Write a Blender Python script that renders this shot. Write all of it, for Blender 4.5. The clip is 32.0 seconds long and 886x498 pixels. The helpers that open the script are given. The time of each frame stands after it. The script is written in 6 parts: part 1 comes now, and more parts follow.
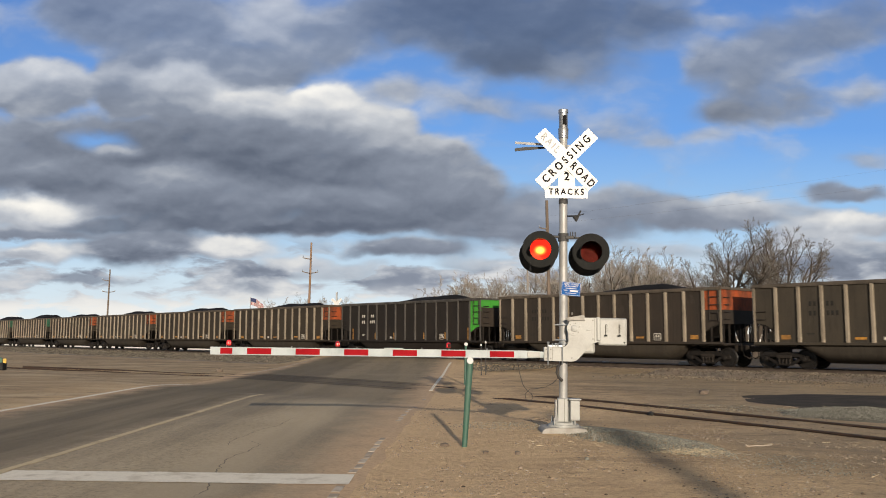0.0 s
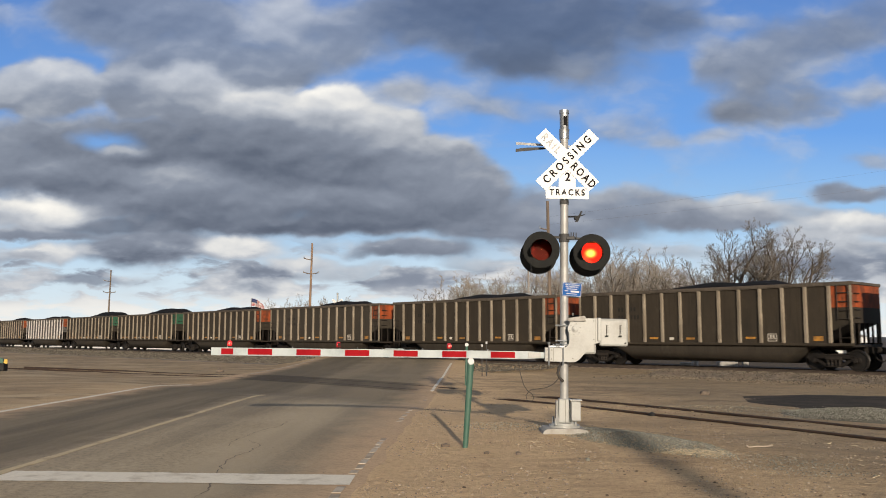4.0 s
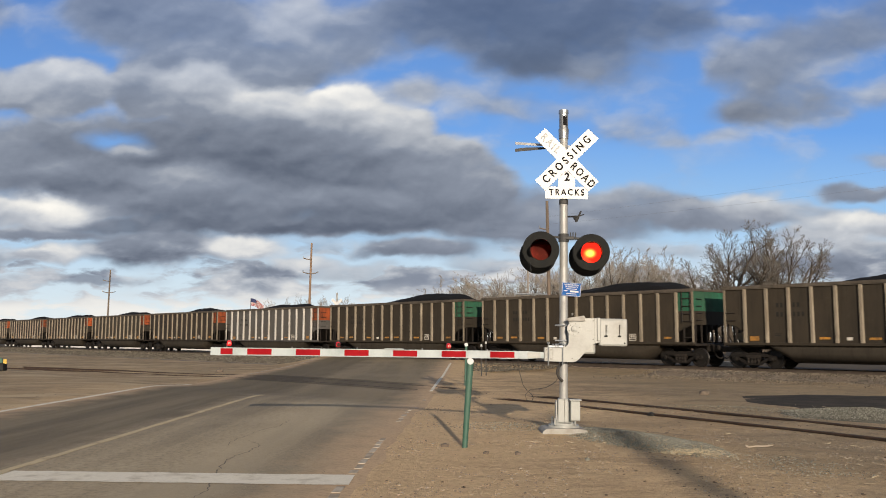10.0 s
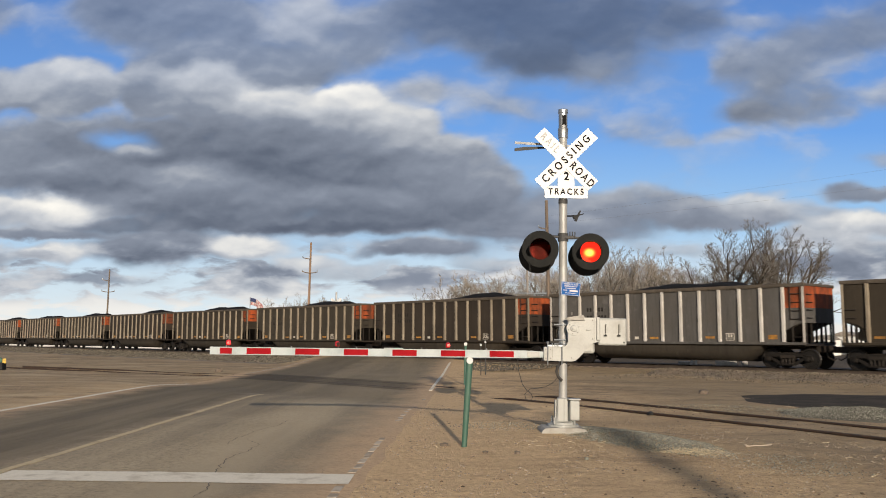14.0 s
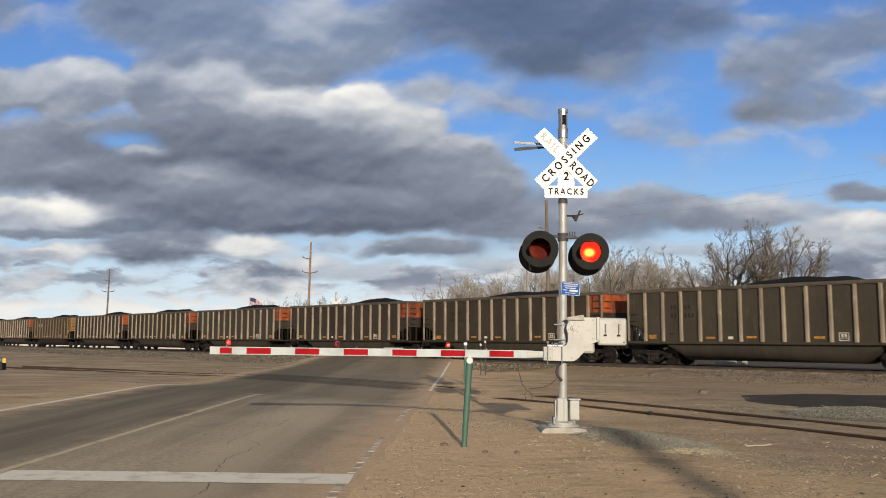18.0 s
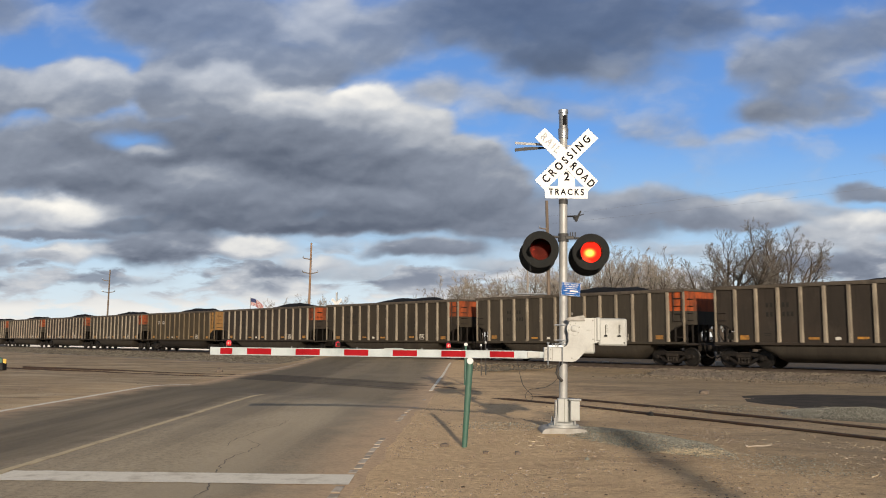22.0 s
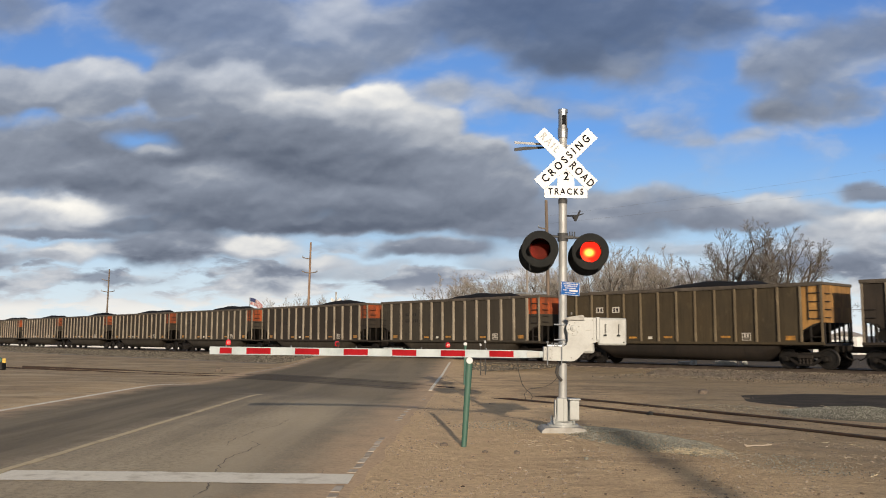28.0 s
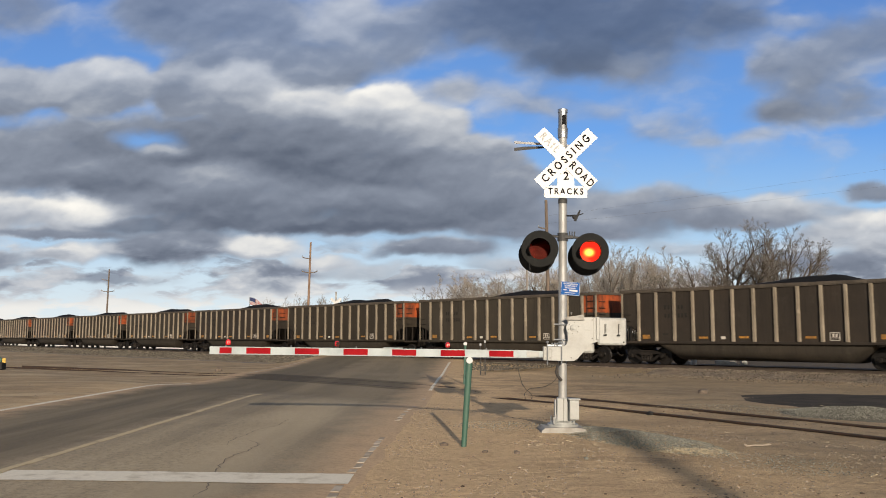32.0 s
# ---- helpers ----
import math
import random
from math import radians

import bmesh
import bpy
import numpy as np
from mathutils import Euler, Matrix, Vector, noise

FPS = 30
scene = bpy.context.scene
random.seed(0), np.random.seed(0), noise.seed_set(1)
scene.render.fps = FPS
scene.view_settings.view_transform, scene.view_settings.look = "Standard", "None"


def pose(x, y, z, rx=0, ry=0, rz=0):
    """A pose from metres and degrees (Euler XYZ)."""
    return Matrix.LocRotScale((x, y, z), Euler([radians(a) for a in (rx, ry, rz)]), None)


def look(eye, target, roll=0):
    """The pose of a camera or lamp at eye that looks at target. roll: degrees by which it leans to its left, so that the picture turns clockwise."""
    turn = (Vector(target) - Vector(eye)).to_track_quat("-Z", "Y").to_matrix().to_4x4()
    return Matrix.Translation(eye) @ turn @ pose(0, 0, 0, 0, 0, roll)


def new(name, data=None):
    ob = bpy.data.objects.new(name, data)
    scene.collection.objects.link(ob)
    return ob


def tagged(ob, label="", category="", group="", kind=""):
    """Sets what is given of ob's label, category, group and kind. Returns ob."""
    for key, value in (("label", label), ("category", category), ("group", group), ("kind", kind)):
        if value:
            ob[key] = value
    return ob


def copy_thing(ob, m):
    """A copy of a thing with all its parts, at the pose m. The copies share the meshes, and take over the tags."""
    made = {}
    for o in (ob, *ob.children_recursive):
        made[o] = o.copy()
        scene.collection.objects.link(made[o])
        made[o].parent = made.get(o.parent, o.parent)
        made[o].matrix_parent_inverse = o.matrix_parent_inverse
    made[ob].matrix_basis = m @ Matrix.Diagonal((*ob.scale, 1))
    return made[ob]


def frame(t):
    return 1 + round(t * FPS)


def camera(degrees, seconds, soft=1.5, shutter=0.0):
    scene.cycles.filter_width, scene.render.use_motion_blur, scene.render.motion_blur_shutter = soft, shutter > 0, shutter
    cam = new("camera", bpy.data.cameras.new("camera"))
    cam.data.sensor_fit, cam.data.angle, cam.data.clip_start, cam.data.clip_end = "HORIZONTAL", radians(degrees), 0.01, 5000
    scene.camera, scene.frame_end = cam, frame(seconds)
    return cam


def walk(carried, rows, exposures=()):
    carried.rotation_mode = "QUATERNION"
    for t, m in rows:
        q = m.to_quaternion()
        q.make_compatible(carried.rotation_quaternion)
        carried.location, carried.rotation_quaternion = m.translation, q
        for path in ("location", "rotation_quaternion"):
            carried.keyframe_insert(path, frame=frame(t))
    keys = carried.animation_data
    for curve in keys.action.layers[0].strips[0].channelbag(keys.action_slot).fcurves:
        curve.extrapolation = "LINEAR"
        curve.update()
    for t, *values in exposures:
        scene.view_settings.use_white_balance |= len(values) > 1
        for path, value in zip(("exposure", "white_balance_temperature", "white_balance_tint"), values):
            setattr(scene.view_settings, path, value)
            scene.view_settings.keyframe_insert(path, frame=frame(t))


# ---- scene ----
HORIZON_TILT = 5.94
EYE = (0.0, 0.0, 1.5)
cam = camera(55.82, 32.0, 1.0, 0.2)
# seconds, turn to the left and tilt up in thousandths of a degree: a hand-held tripod sway
SWAY = [(0, 0, 0), (1, 20, 27), (2, 12, 5), (3, 40, 30), (3.5, 57, 38), (6, 57, 48), (7, 50, 55), (8, 27, 35), (9, 0, 8), (10, 20, 35), (11, 30, 23),
        (12, 0, 8), (13, -8, 0), (14.5, -27, -8), (17, -8, 8), (18.5, -38, -27), (19.5, -38, -23), (21, -12, 12), (22.5, 0, 15), (24, -15, 0), (25, -38, -27),
        (27.5, -38, -12), (29, -40, -27), (32, -45, -27)]
walk(cam, [(t, pose(*EYE, 90 + HORIZON_TILT + b / 1000, 0, a / 1000)) for t, a, b in SWAY])

# ---- world, sun ----
SUN_TILT, SUN_SIDE = 13.0, 6.5   # degrees above the horizon; degrees to the right of straight behind
world = bpy.data.worlds.new("sky")
scene.world = world
world.use_nodes = True
wn = world.node_tree
sky = wn.nodes.new("ShaderNodeTexSky")
sky.sky_type, sky.sun_disc = "NISHITA", False
sky.sun_elevation, sky.sun_rotation = radians(SUN_TILT), radians(180 - SUN_SIDE)
sky.air_density, sky.dust_density, sky.ozone_density = 1.0, 0.6, 2.0
wn.nodes["Background"].inputs["Strength"].default_value = 0.075
# broken cloud all round the sky
puffs, cut, blend = wn.nodes.new("ShaderNodeTexNoise"), wn.nodes.new("ShaderNodeMapRange"), wn.nodes.new("ShaderNodeMix")
puffs.inputs["Scale"].default_value, puffs.inputs["Detail"].default_value = 2.2, 5
wn.links.new(wn.nodes.new("ShaderNodeTexCoord").outputs["Generated"], puffs.inputs["Vector"])
wn.links.new(puffs.outputs["Fac"], cut.inputs[0])
cut.inputs[1].default_value, cut.inputs[2].default_value = 0.38, 0.58
blend.data_type = "RGBA"
wn.links.new(cut.outputs[0], blend.inputs["Factor"])
wn.links.new(sky.outputs[0], blend.inputs["A"])
blend.inputs["B"].default_value = (3.6, 3.65, 3.9, 1)
wn.links.new(next(o for o in blend.outputs if o.type == "RGBA"), wn.nodes["Background"].inputs[0])
sun = new("sun", bpy.data.lights.new("sun", "SUN"))
sun.data.energy, sun.data.angle, sun.data.color = 4.15, radians(0.55), (1.0, 0.84, 0.66)
_h = math.cos(radians(SUN_TILT))
SUN_WAY = Vector((math.sin(radians(SUN_SIDE)) * _h, -math.cos(radians(SUN_SIDE)) * _h, math.sin(radians(SUN_TILT))))
sun.matrix_basis = look(SUN_WAY * 60, (0, 0, 0))
scene.view_settings.exposure = 0.4


# ---- building blocks ----
def part(name, bm, material, parent=None, label="", smooth=False):
    """Links a bmesh as one mesh object, under a thing or a part."""
    me = bpy.data.meshes.new(name)
    bm.to_mesh(me)
    bm.free()
    return part_mesh(name, me, material, parent, label, smooth)


def part_mesh(name, me, material, parent=None, label="", smooth=False):
    if material is not None and not me.materials:
        me.materials.append(material)
    if smooth:
        me.polygons.foreach_set("use_smooth", [True] * len(me.polygons))
    ob = new(name, me)
    ob.parent = parent
    if label:
        ob["label"] = label
    return ob


def thing(name, m, label, category, group="", kind=""):
    ob = new(name)
    ob.empty_display_size = 0.2
    ob.matrix_basis = m
    return tagged(ob, label, category, group, kind)


def box(bm, c, s, bevel=0.0, m=None):
    r = bmesh.ops.create_cube(bm, size=1.0, matrix=(m or Matrix()) @ Matrix.Translation(c) @ Matrix.Diagonal((*s, 1)))
    if bevel:
        es = {e for v in r["verts"] for e in v.link_edges}
        bmesh.ops.bevel(bm, geom=list(es), offset=bevel, segments=2, affect="EDGES", profile=0.5)
    return bm


def tube(bm, a, b, r0, r1=None, seg=16, caps=True):
    a, b = Vector(a), Vector(b)
    r1 = r0 if r1 is None else r1
    q = (b - a).to_track_quat("Z", "Y").to_matrix().to_4x4()
    m = Matrix.Translation((a + b) / 2) @ q
    bmesh.ops.create_cone(bm, cap_ends=caps, segments=seg, radius1=r0, radius2=r1, depth=(b - a).length, matrix=m)
    return bm


def wire(bm, pts, r, seg=6):
    """One round bar bent along a path of points."""
    pts, rings, u = [Vector(p) for p in pts], [], None
    for i, p in enumerate(pts):
        d = (pts[min(i + 1, len(pts) - 1)] - pts[max(i - 1, 0)]).normalized()
        u = d.orthogonal().normalized() if u is None else (u - d * u.dot(d)).normalized()
        v = d.cross(u)
        rings.append([bm.verts.new(p + u * r * math.cos(6.28318 * k / seg) + v * r * math.sin(6.28318 * k / seg)) for k in range(seg)])
    for a, b in zip(rings, rings[1:]):
        for k in range(seg):
            bm.faces.new((a[k], a[(k + 1) % seg], b[(k + 1) % seg], b[k]))
    bm.faces.new(rings[0][::-1])
    bm.faces.new(rings[-1])
    return bm


def slab(bm, outline, d0, d1, m=None):
    """A plate: an outline in x, z pushed from y = d0 to d1."""
    m = m or Matrix()
    lo = [bm.verts.new(m @ Vector((x, d0, z))) for x, z in outline]
    hi = [bm.verts.new(m @ Vector((x, d1, z))) for x, z in outline]
    bm.faces.new(lo)
    bm.faces.new(hi[::-1])
    n = len(lo)
    for i in range(n):
        bm.faces.new((lo[i], hi[i], hi[(i + 1) % n], lo[(i + 1) % n]))
    bmesh.ops.recalc_face_normals(bm, faces=bm.faces[:])
    return bm


def from_lists(name, verts, faces):
    me = bpy.data.meshes.new(name)
    me.from_pydata(verts, [], faces)
    me.update()
    return me


def sweep(path, profile, closed=True):
    """Verts and faces of a profile (side, up) drawn along a path of points."""
    vs, fs, n = [], [], len(profile)
    for i, p in enumerate(path):
        a, b = Vector(path[max(i - 1, 0)]), Vector(path[min(i + 1, len(path) - 1)])
        d = (b - a).normalized()
        side = Vector((d.y, -d.x, 0)).normalized()
        for s, u in profile:
            vs.append(tuple(Vector(p) + side * s + Vector((0, 0, u))))
    for i in range(len(path) - 1):
        for j in range(n if closed else n - 1):
            k = (j + 1) % n
            fs.append((i * n + j, i * n + k, (i + 1) * n + k, (i + 1) * n + j))
    if closed:
        fs.append(tuple(range(n - 1, -1, -1)))
        fs.append(tuple((len(path) - 1) * n + j for j in range(n)))
    return vs, fs


def ss(a, b, x):
    t = min(max((x - a) / (b - a), 0.0), 1.0)
    return t * t * (3 - 2 * t)


# ---- materials ----
class Nodes:
    def __init__(self, name):
        self.mat = bpy.data.materials.new(name)
        self.mat.use_nodes = True
        self.t = self.mat.node_tree
        self.b = self.t.nodes["Principled BSDF"]
        self.co = self.t.nodes.new("ShaderNodeTexCoord").outputs["Object"]

    def link(self, a, b):
        self.t.links.new(a, b)

    def put(self, socket, v):
        if hasattr(v, "is_output"):
            self.link(v, socket)
        elif isinstance(v, tuple) and len(v) == 3 and socket.type == "RGBA":
            socket.default_value = (*v, 1)
        else:
            socket.default_value = v

    def noise(self, scale, detail=4.0, rough=0.55, stretch=None, co=None, dist=0.0):
        n = self.t.nodes.new("ShaderNodeTexNoise")
        n.inputs["Scale"].default_value, n.inputs["Detail"].default_value = scale, detail
        n.inputs["Roughness"].default_value, n.inputs["Distortion"].default_value = rough, dist
        src = co or self.co
        if stretch:
            src = self.vec("MULTIPLY", src, stretch)
        self.link(src, n.inputs["Vector"])
        return n.outputs["Fac"]

    def voronoi(self, scale, feature="F1", stretch=None, out="Distance"):
        n = self.t.nodes.new("ShaderNodeTexVoronoi")
        n.feature = feature
        n.inputs["Scale"].default_value = scale
        self.link(self.vec("MULTIPLY", self.co, stretch) if stretch else self.co, n.inputs["Vector"])
        return n.outputs[out]

    def vec(self, op, a, b=None, c=None):
        n = self.t.nodes.new("ShaderNodeVectorMath")
        n.operation = op
        for s, v in zip(n.inputs, (a, b, c)):
            if v is not None:
                self.put(s, v)
        return n.outputs["Value"] if op in ("LENGTH", "DOT_PRODUCT") else n.outputs["Vector"]

    def math(self, op, a, b=None, c=None, clamp=False):
        n = self.t.nodes.new("ShaderNodeMath")
        n.operation, n.use_clamp = op, clamp
        for s, v in zip(n.inputs, (a, b, c)):
            if v is not None:
                self.put(s, v)
        return n.outputs[0]

    def ramp(self, v, lo, hi, a=0.0, b=1.0, smooth=True):
        n = self.t.nodes.new("ShaderNodeMapRange")
        n.interpolation_type = "SMOOTHSTEP" if smooth else "LINEAR"
        for s, x in zip(n.inputs, (v, lo, hi, a, b)):
            self.put(s, x)
        return n.outputs[0]

    def mix(self, f, a, b, kind="MIX"):
        n = self.t.nodes.new("ShaderNodeMix")
        n.data_type, n.blend_type = "RGBA", kind
        self.put(n.inputs["Factor"], f)
        self.put(n.inputs["A"], a)
        self.put(n.inputs["B"], b)
        return next(o for o in n.outputs if o.type == "RGBA")

    def random(self):
        return self.t.nodes.new("ShaderNodeObjectInfo").outputs["Random"]

    def island(self):
        return self.t.nodes.new("ShaderNodeNewGeometry").outputs["Random Per Island"]

    def split(self, v):
        n = self.t.nodes.new("ShaderNodeSeparateXYZ")
        self.link(v, n.inputs[0])
        return n.outputs

    def bump(self, h, strength=0.3, distance=0.02):
        n = self.t.nodes.new("ShaderNodeBump")
        n.inputs["Strength"].default_value, n.inputs["Distance"].default_value = strength, distance
        self.link(h, n.inputs["Height"])
        self.link(n.outputs[0], self.b.inputs["Normal"])

    def done(self, color, rough=0.7, metal=0.0, gloss=0.5):
        self.b.inputs["Specular IOR Level"].default_value = gloss
        self.put(self.b.inputs["Base Color"], color)
        self.put(self.b.inputs["Roughness"], rough)
        self.put(self.b.inputs["Metallic"], metal)
        return self.mat


def worn(name, a, b, scale=3.0, rough=0.6, metal=0.0, grain=40.0, bump=0.15, stretch=None, vary=0.0, low=0.35, high=0.7, gloss=0.5):
    """Paint or metal with stains of b on a, and fine grain."""
    n = Nodes(name)
    s = n.ramp(n.noise(scale, 5, 0.6, stretch), low, high)
    c = n.mix(s, a, b)
    g = n.noise(grain, 3, 0.6)
    c = n.mix(n.ramp(g, 0.3, 0.7, 0.0, 0.22), c, tuple(x * 0.55 for x in a))
    if vary:
        c = n.mix(n.ramp(n.random(), 0, 1, 0.0, vary, False), c, b)
    n.bump(g, bump, 0.01)
    return n.done(c, n.ramp(s, 0, 1, rough, min(rough + 0.15, 1)), metal, gloss)


ACROSS_X, ACROSS_Y = math.cos(radians(42.80)), math.sin(radians(42.80))


def dirt_material():
    n = Nodes("dry_dirt")
    big, mid, fine = n.noise(0.14, 6, 0.66), n.noise(1.3, 6, 0.65), n.noise(14, 6, 0.7)
    track = n.noise(0.5, 4, 0.6, (0.9, 0.12, 1))
    c = n.mix(n.ramp(big, 0.38, 0.64), (0.420, 0.300, 0.174), (0.630, 0.462, 0.273))
    c = n.mix(n.ramp(mid, 0.45, 0.75, 0, 0.6), c, (0.268, 0.189, 0.110))
    c = n.mix(n.ramp(track, 0.5, 0.72, 0, 0.5), c, (0.558, 0.420, 0.260))
    c = n.mix(n.ramp(fine, 0.45, 0.75, 0, 0.55), c, (0.212, 0.149, 0.094))
    c = n.mix(n.ramp(n.noise(48, 4, 0.75), 0.54, 0.70, 0, 0.35), c, (0.14, 0.10, 0.067))
    c = n.mix(n.ramp(n.noise(36, 4, 0.75), 0.56, 0.68, 0, 0.7), c, (0.625, 0.497, 0.334))
    streak = n.noise(0.8, 6, 0.7, (0.35, 1.0, 1), None, 0.8)
    c = n.mix(n.ramp(streak, 0.53, 0.64, 0, 0.65), c, (0.175, 0.122, 0.077))
    c = n.mix(n.ramp(n.noise(1.1, 6, 0.7, (0.3, 1.0, 1.3)), 0.56, 0.70, 0, 0.5), c, (0.581, 0.443, 0.285))
    X, Y, _ = n.split(n.co)
    side = n.math("ADD", n.math("MULTIPLY", n.math("SUBTRACT", n.noise(0.3, 5, 0.65), 0.5), 9.0), X)
    c = n.mix(n.ramp(side, -7.0, -12.0, 0, 0.55), c, (0.185, 0.148, 0.100))
    c = n.mix(n.math("MULTIPLY", n.ramp(X, -8.5, -10.0), n.ramp(n.noise(0.5, 6, 0.7, (0.35, 1.4, 1), None, 0.6), 0.48, 0.60, 0, 0.6)), c, (0.52, 0.42, 0.279))
    c = n.mix(n.ramp(side, 3.0, 7.5, 0, 0.6), c, (0.195, 0.162, 0.112))
    c = n.mix(n.math("MULTIPLY", n.ramp(side, 1.0, 5.0, 0.10, 0.4), n.ramp(n.noise(5, 6, 0.75), 0.52, 0.66)), c, (0.13, 0.103, 0.070))
    c = n.mix(n.math("MULTIPLY", n.ramp(side, 0.5, 4.0, 0.15, 0.5), n.ramp(n.noise(22, 5, 0.8), 0.55, 0.64)), c, (0.085, 0.068, 0.047))
    verge = n.math("ADD", n.math("SUBTRACT", X, n.math("MULTIPLY_ADD", Y, 0.036, -1.33)), n.math("MULTIPLY", n.math("SUBTRACT", n.noise(0.6, 5, 0.65), 0.5), 3.0))
    verge = n.math("MULTIPLY", n.ramp(verge, 4.2, 1.0, 0, 0.8), n.ramp(X, -4.0, -3.0))
    c = n.mix(verge, c, n.mix(n.ramp(fine, 0.42, 0.72, 0, 0.7), (0.60, 0.436, 0.260), (0.33, 0.232, 0.140)))
    clump = n.noise(2.6, 6, 0.72, (0.7, 1.3, 1))
    c = n.mix(n.math("MULTIPLY", n.ramp(clump, 0.55, 0.66, 0, 0.5), n.ramp(X, -1.0, 1.5)), c, (0.20, 0.142, 0.088))
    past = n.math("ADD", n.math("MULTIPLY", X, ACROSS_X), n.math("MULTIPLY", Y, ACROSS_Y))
    band = n.math("MULTIPLY", n.ramp(n.noise(0.8, 5, 0.65, None, None, 0.5), 0.48, 0.60), n.math("MULTIPLY", n.ramp(past, 17.0, 19.5), n.ramp(past, 29.0, 25.0)))
    c = n.mix(n.math("MULTIPLY", band, 0.6), c, (0.20, 0.152, 0.098))
    c = n.mix(n.math("MULTIPLY", n.ramp(past, 29.0, 33.0, 0, 0.5), n.ramp(X, -9.0, -14.0)), c, (0.14, 0.122, 0.092))
    # the train's shade past the main line, painted into the dirt as near-black
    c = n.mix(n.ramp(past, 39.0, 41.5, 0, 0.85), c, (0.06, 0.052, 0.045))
    stones = n.voronoi(30, "F1")
    chosen = n.ramp(n.noise(3.0, 3, 0.6), 0.52, 0.62)
    c = n.mix(n.math("MULTIPLY", n.ramp(stones, 0.12, 0.2, 1, 0), chosen), c, (0.469, 0.420, 0.334))
    n.bump(n.math("ADD", n.math("ADD", n.math("MULTIPLY", mid, 1.6), n.math("MULTIPLY", n.noise(4.5, 5, 0.6), 1.3)), n.math("ADD", fine, n.math("MULTIPLY", n.ramp(stones, 0.0, 0.3, 1, 0), 0.5))), 0.7, 0.05)
    return n.done(c, 0.97, 0.0, 0.15)


def asphalt_material(name, tone):
    n = Nodes(name)
    big, lane, fine, agg = n.noise(0.25, 5, 0.6), n.noise(0.9, 4, 0.55, (1.0, 0.05, 1)), n.noise(9, 5, 0.6), n.voronoi(90)
    a = tuple(x * tone for x in (0.395, 0.322, 0.212))
    b = tuple(x * tone for x in (0.236, 0.195, 0.133))
    c = n.mix(n.ramp(lane, 0.42, 0.60), a, b)
    c = n.mix(n.ramp(big, 0.4, 0.68, 0, 0.6), c, tuple(x * tone for x in (0.46, 0.376, 0.256)))
    c = n.mix(n.ramp(fine, 0.4, 0.75, 0, 0.5), c, b)
    c = n.mix(n.ramp(n.noise(15, 5, 0.8), 0.48, 0.62, 0, 0.55), c, tuple(x * 0.62 for x in b))
    c = n.mix(n.ramp(n.noise(24, 5, 0.8), 0.52, 0.66, 0, 0.5), c, (0.46 * tone, 0.39 * tone, 0.275 * tone))
    c = n.mix(n.ramp(agg, 0.2, 0.5, 0.28, 0), c, (0.26, 0.23, 0.2))
    lx = n.math("ADD", n.split(n.co)[0], n.math("MULTIPLY", n.math("SUBTRACT", n.noise(0.5, 4, 0.6), 0.5), 1.1))
    c = n.mix(n.ramp(lx, -4.75, -5.4, 0, 0.8), c, n.mix(n.ramp(n.noise(0.7, 5, 0.65, (1.6, 0.10, 1)), 0.4, 0.62), tuple(x * 0.42 for x in b), tuple(x * 0.75 for x in b)))
    c = n.mix(n.math("MULTIPLY", n.ramp(n.math("ABSOLUTE", n.math("ADD", lx, 2.6)), 0.8, 0.15), n.ramp(n.split(n.co)[1], 14, 21, 0.55, 0.1)), c, (0.46, 0.38, 0.258))
    newer = n.math("ADD", n.split(n.co)[1], n.math("MULTIPLY", n.math("SUBTRACT", n.noise(0.4, 4, 0.6), 0.5), 6.0))
    c = n.mix(n.ramp(newer, 18.0, 24.0, 0, 0.55), c, tuple(x * tone for x in (0.128, 0.104, 0.068)))
    # dust blown in from the shoulders
    X, Y, _ = n.split(n.co)
    wob2 = n.math("MULTIPLY", n.math("SUBTRACT", n.noise(1.1, 5, 0.65), 0.5), 1.6)
    near_r = n.math("ADD", n.math("SUBTRACT", X, n.math("MULTIPLY_ADD", Y, 0.036, -1.33)), wob2)
    near_l = n.math("ADD", n.math("SUBTRACT", -8.95, X), wob2)
    dust = n.ramp(n.math("MAXIMUM", near_r, near_l), -1.15, 0.1, 0, 1.0)
    c = n.mix(dust, c, n.mix(n.ramp(n.noise(14, 6, 0.7), 0.42, 0.72, 0, 0.7), (0.50, 0.362, 0.228), (0.29, 0.203, 0.13)))
    n.bump(n.math("ADD", agg, fine), 0.35, 0.012)
    return n.done(c, 0.92, 0.0, 0.2)


def stone_material(name, a, b, d):
    n = Nodes(name)
    c = n.mix(n.ramp(n.island(), 0, 1, 0, 1, False), a, b)
    c = n.mix(n.ramp(n.noise(9, 4), 0.45, 0.75, 0, 0.6), c, d)
    n.bump(n.noise(30, 4), 0.4, 0.01)
    return n.done(c, 0.95, 0.0, 0.15)


def glow(name, color, strength):
    n = Nodes(name)
    n.put(n.b.inputs["Emission Color"], color)
    n.b.inputs["Emission Strength"].default_value = strength
    return n.done(color, 0.3)


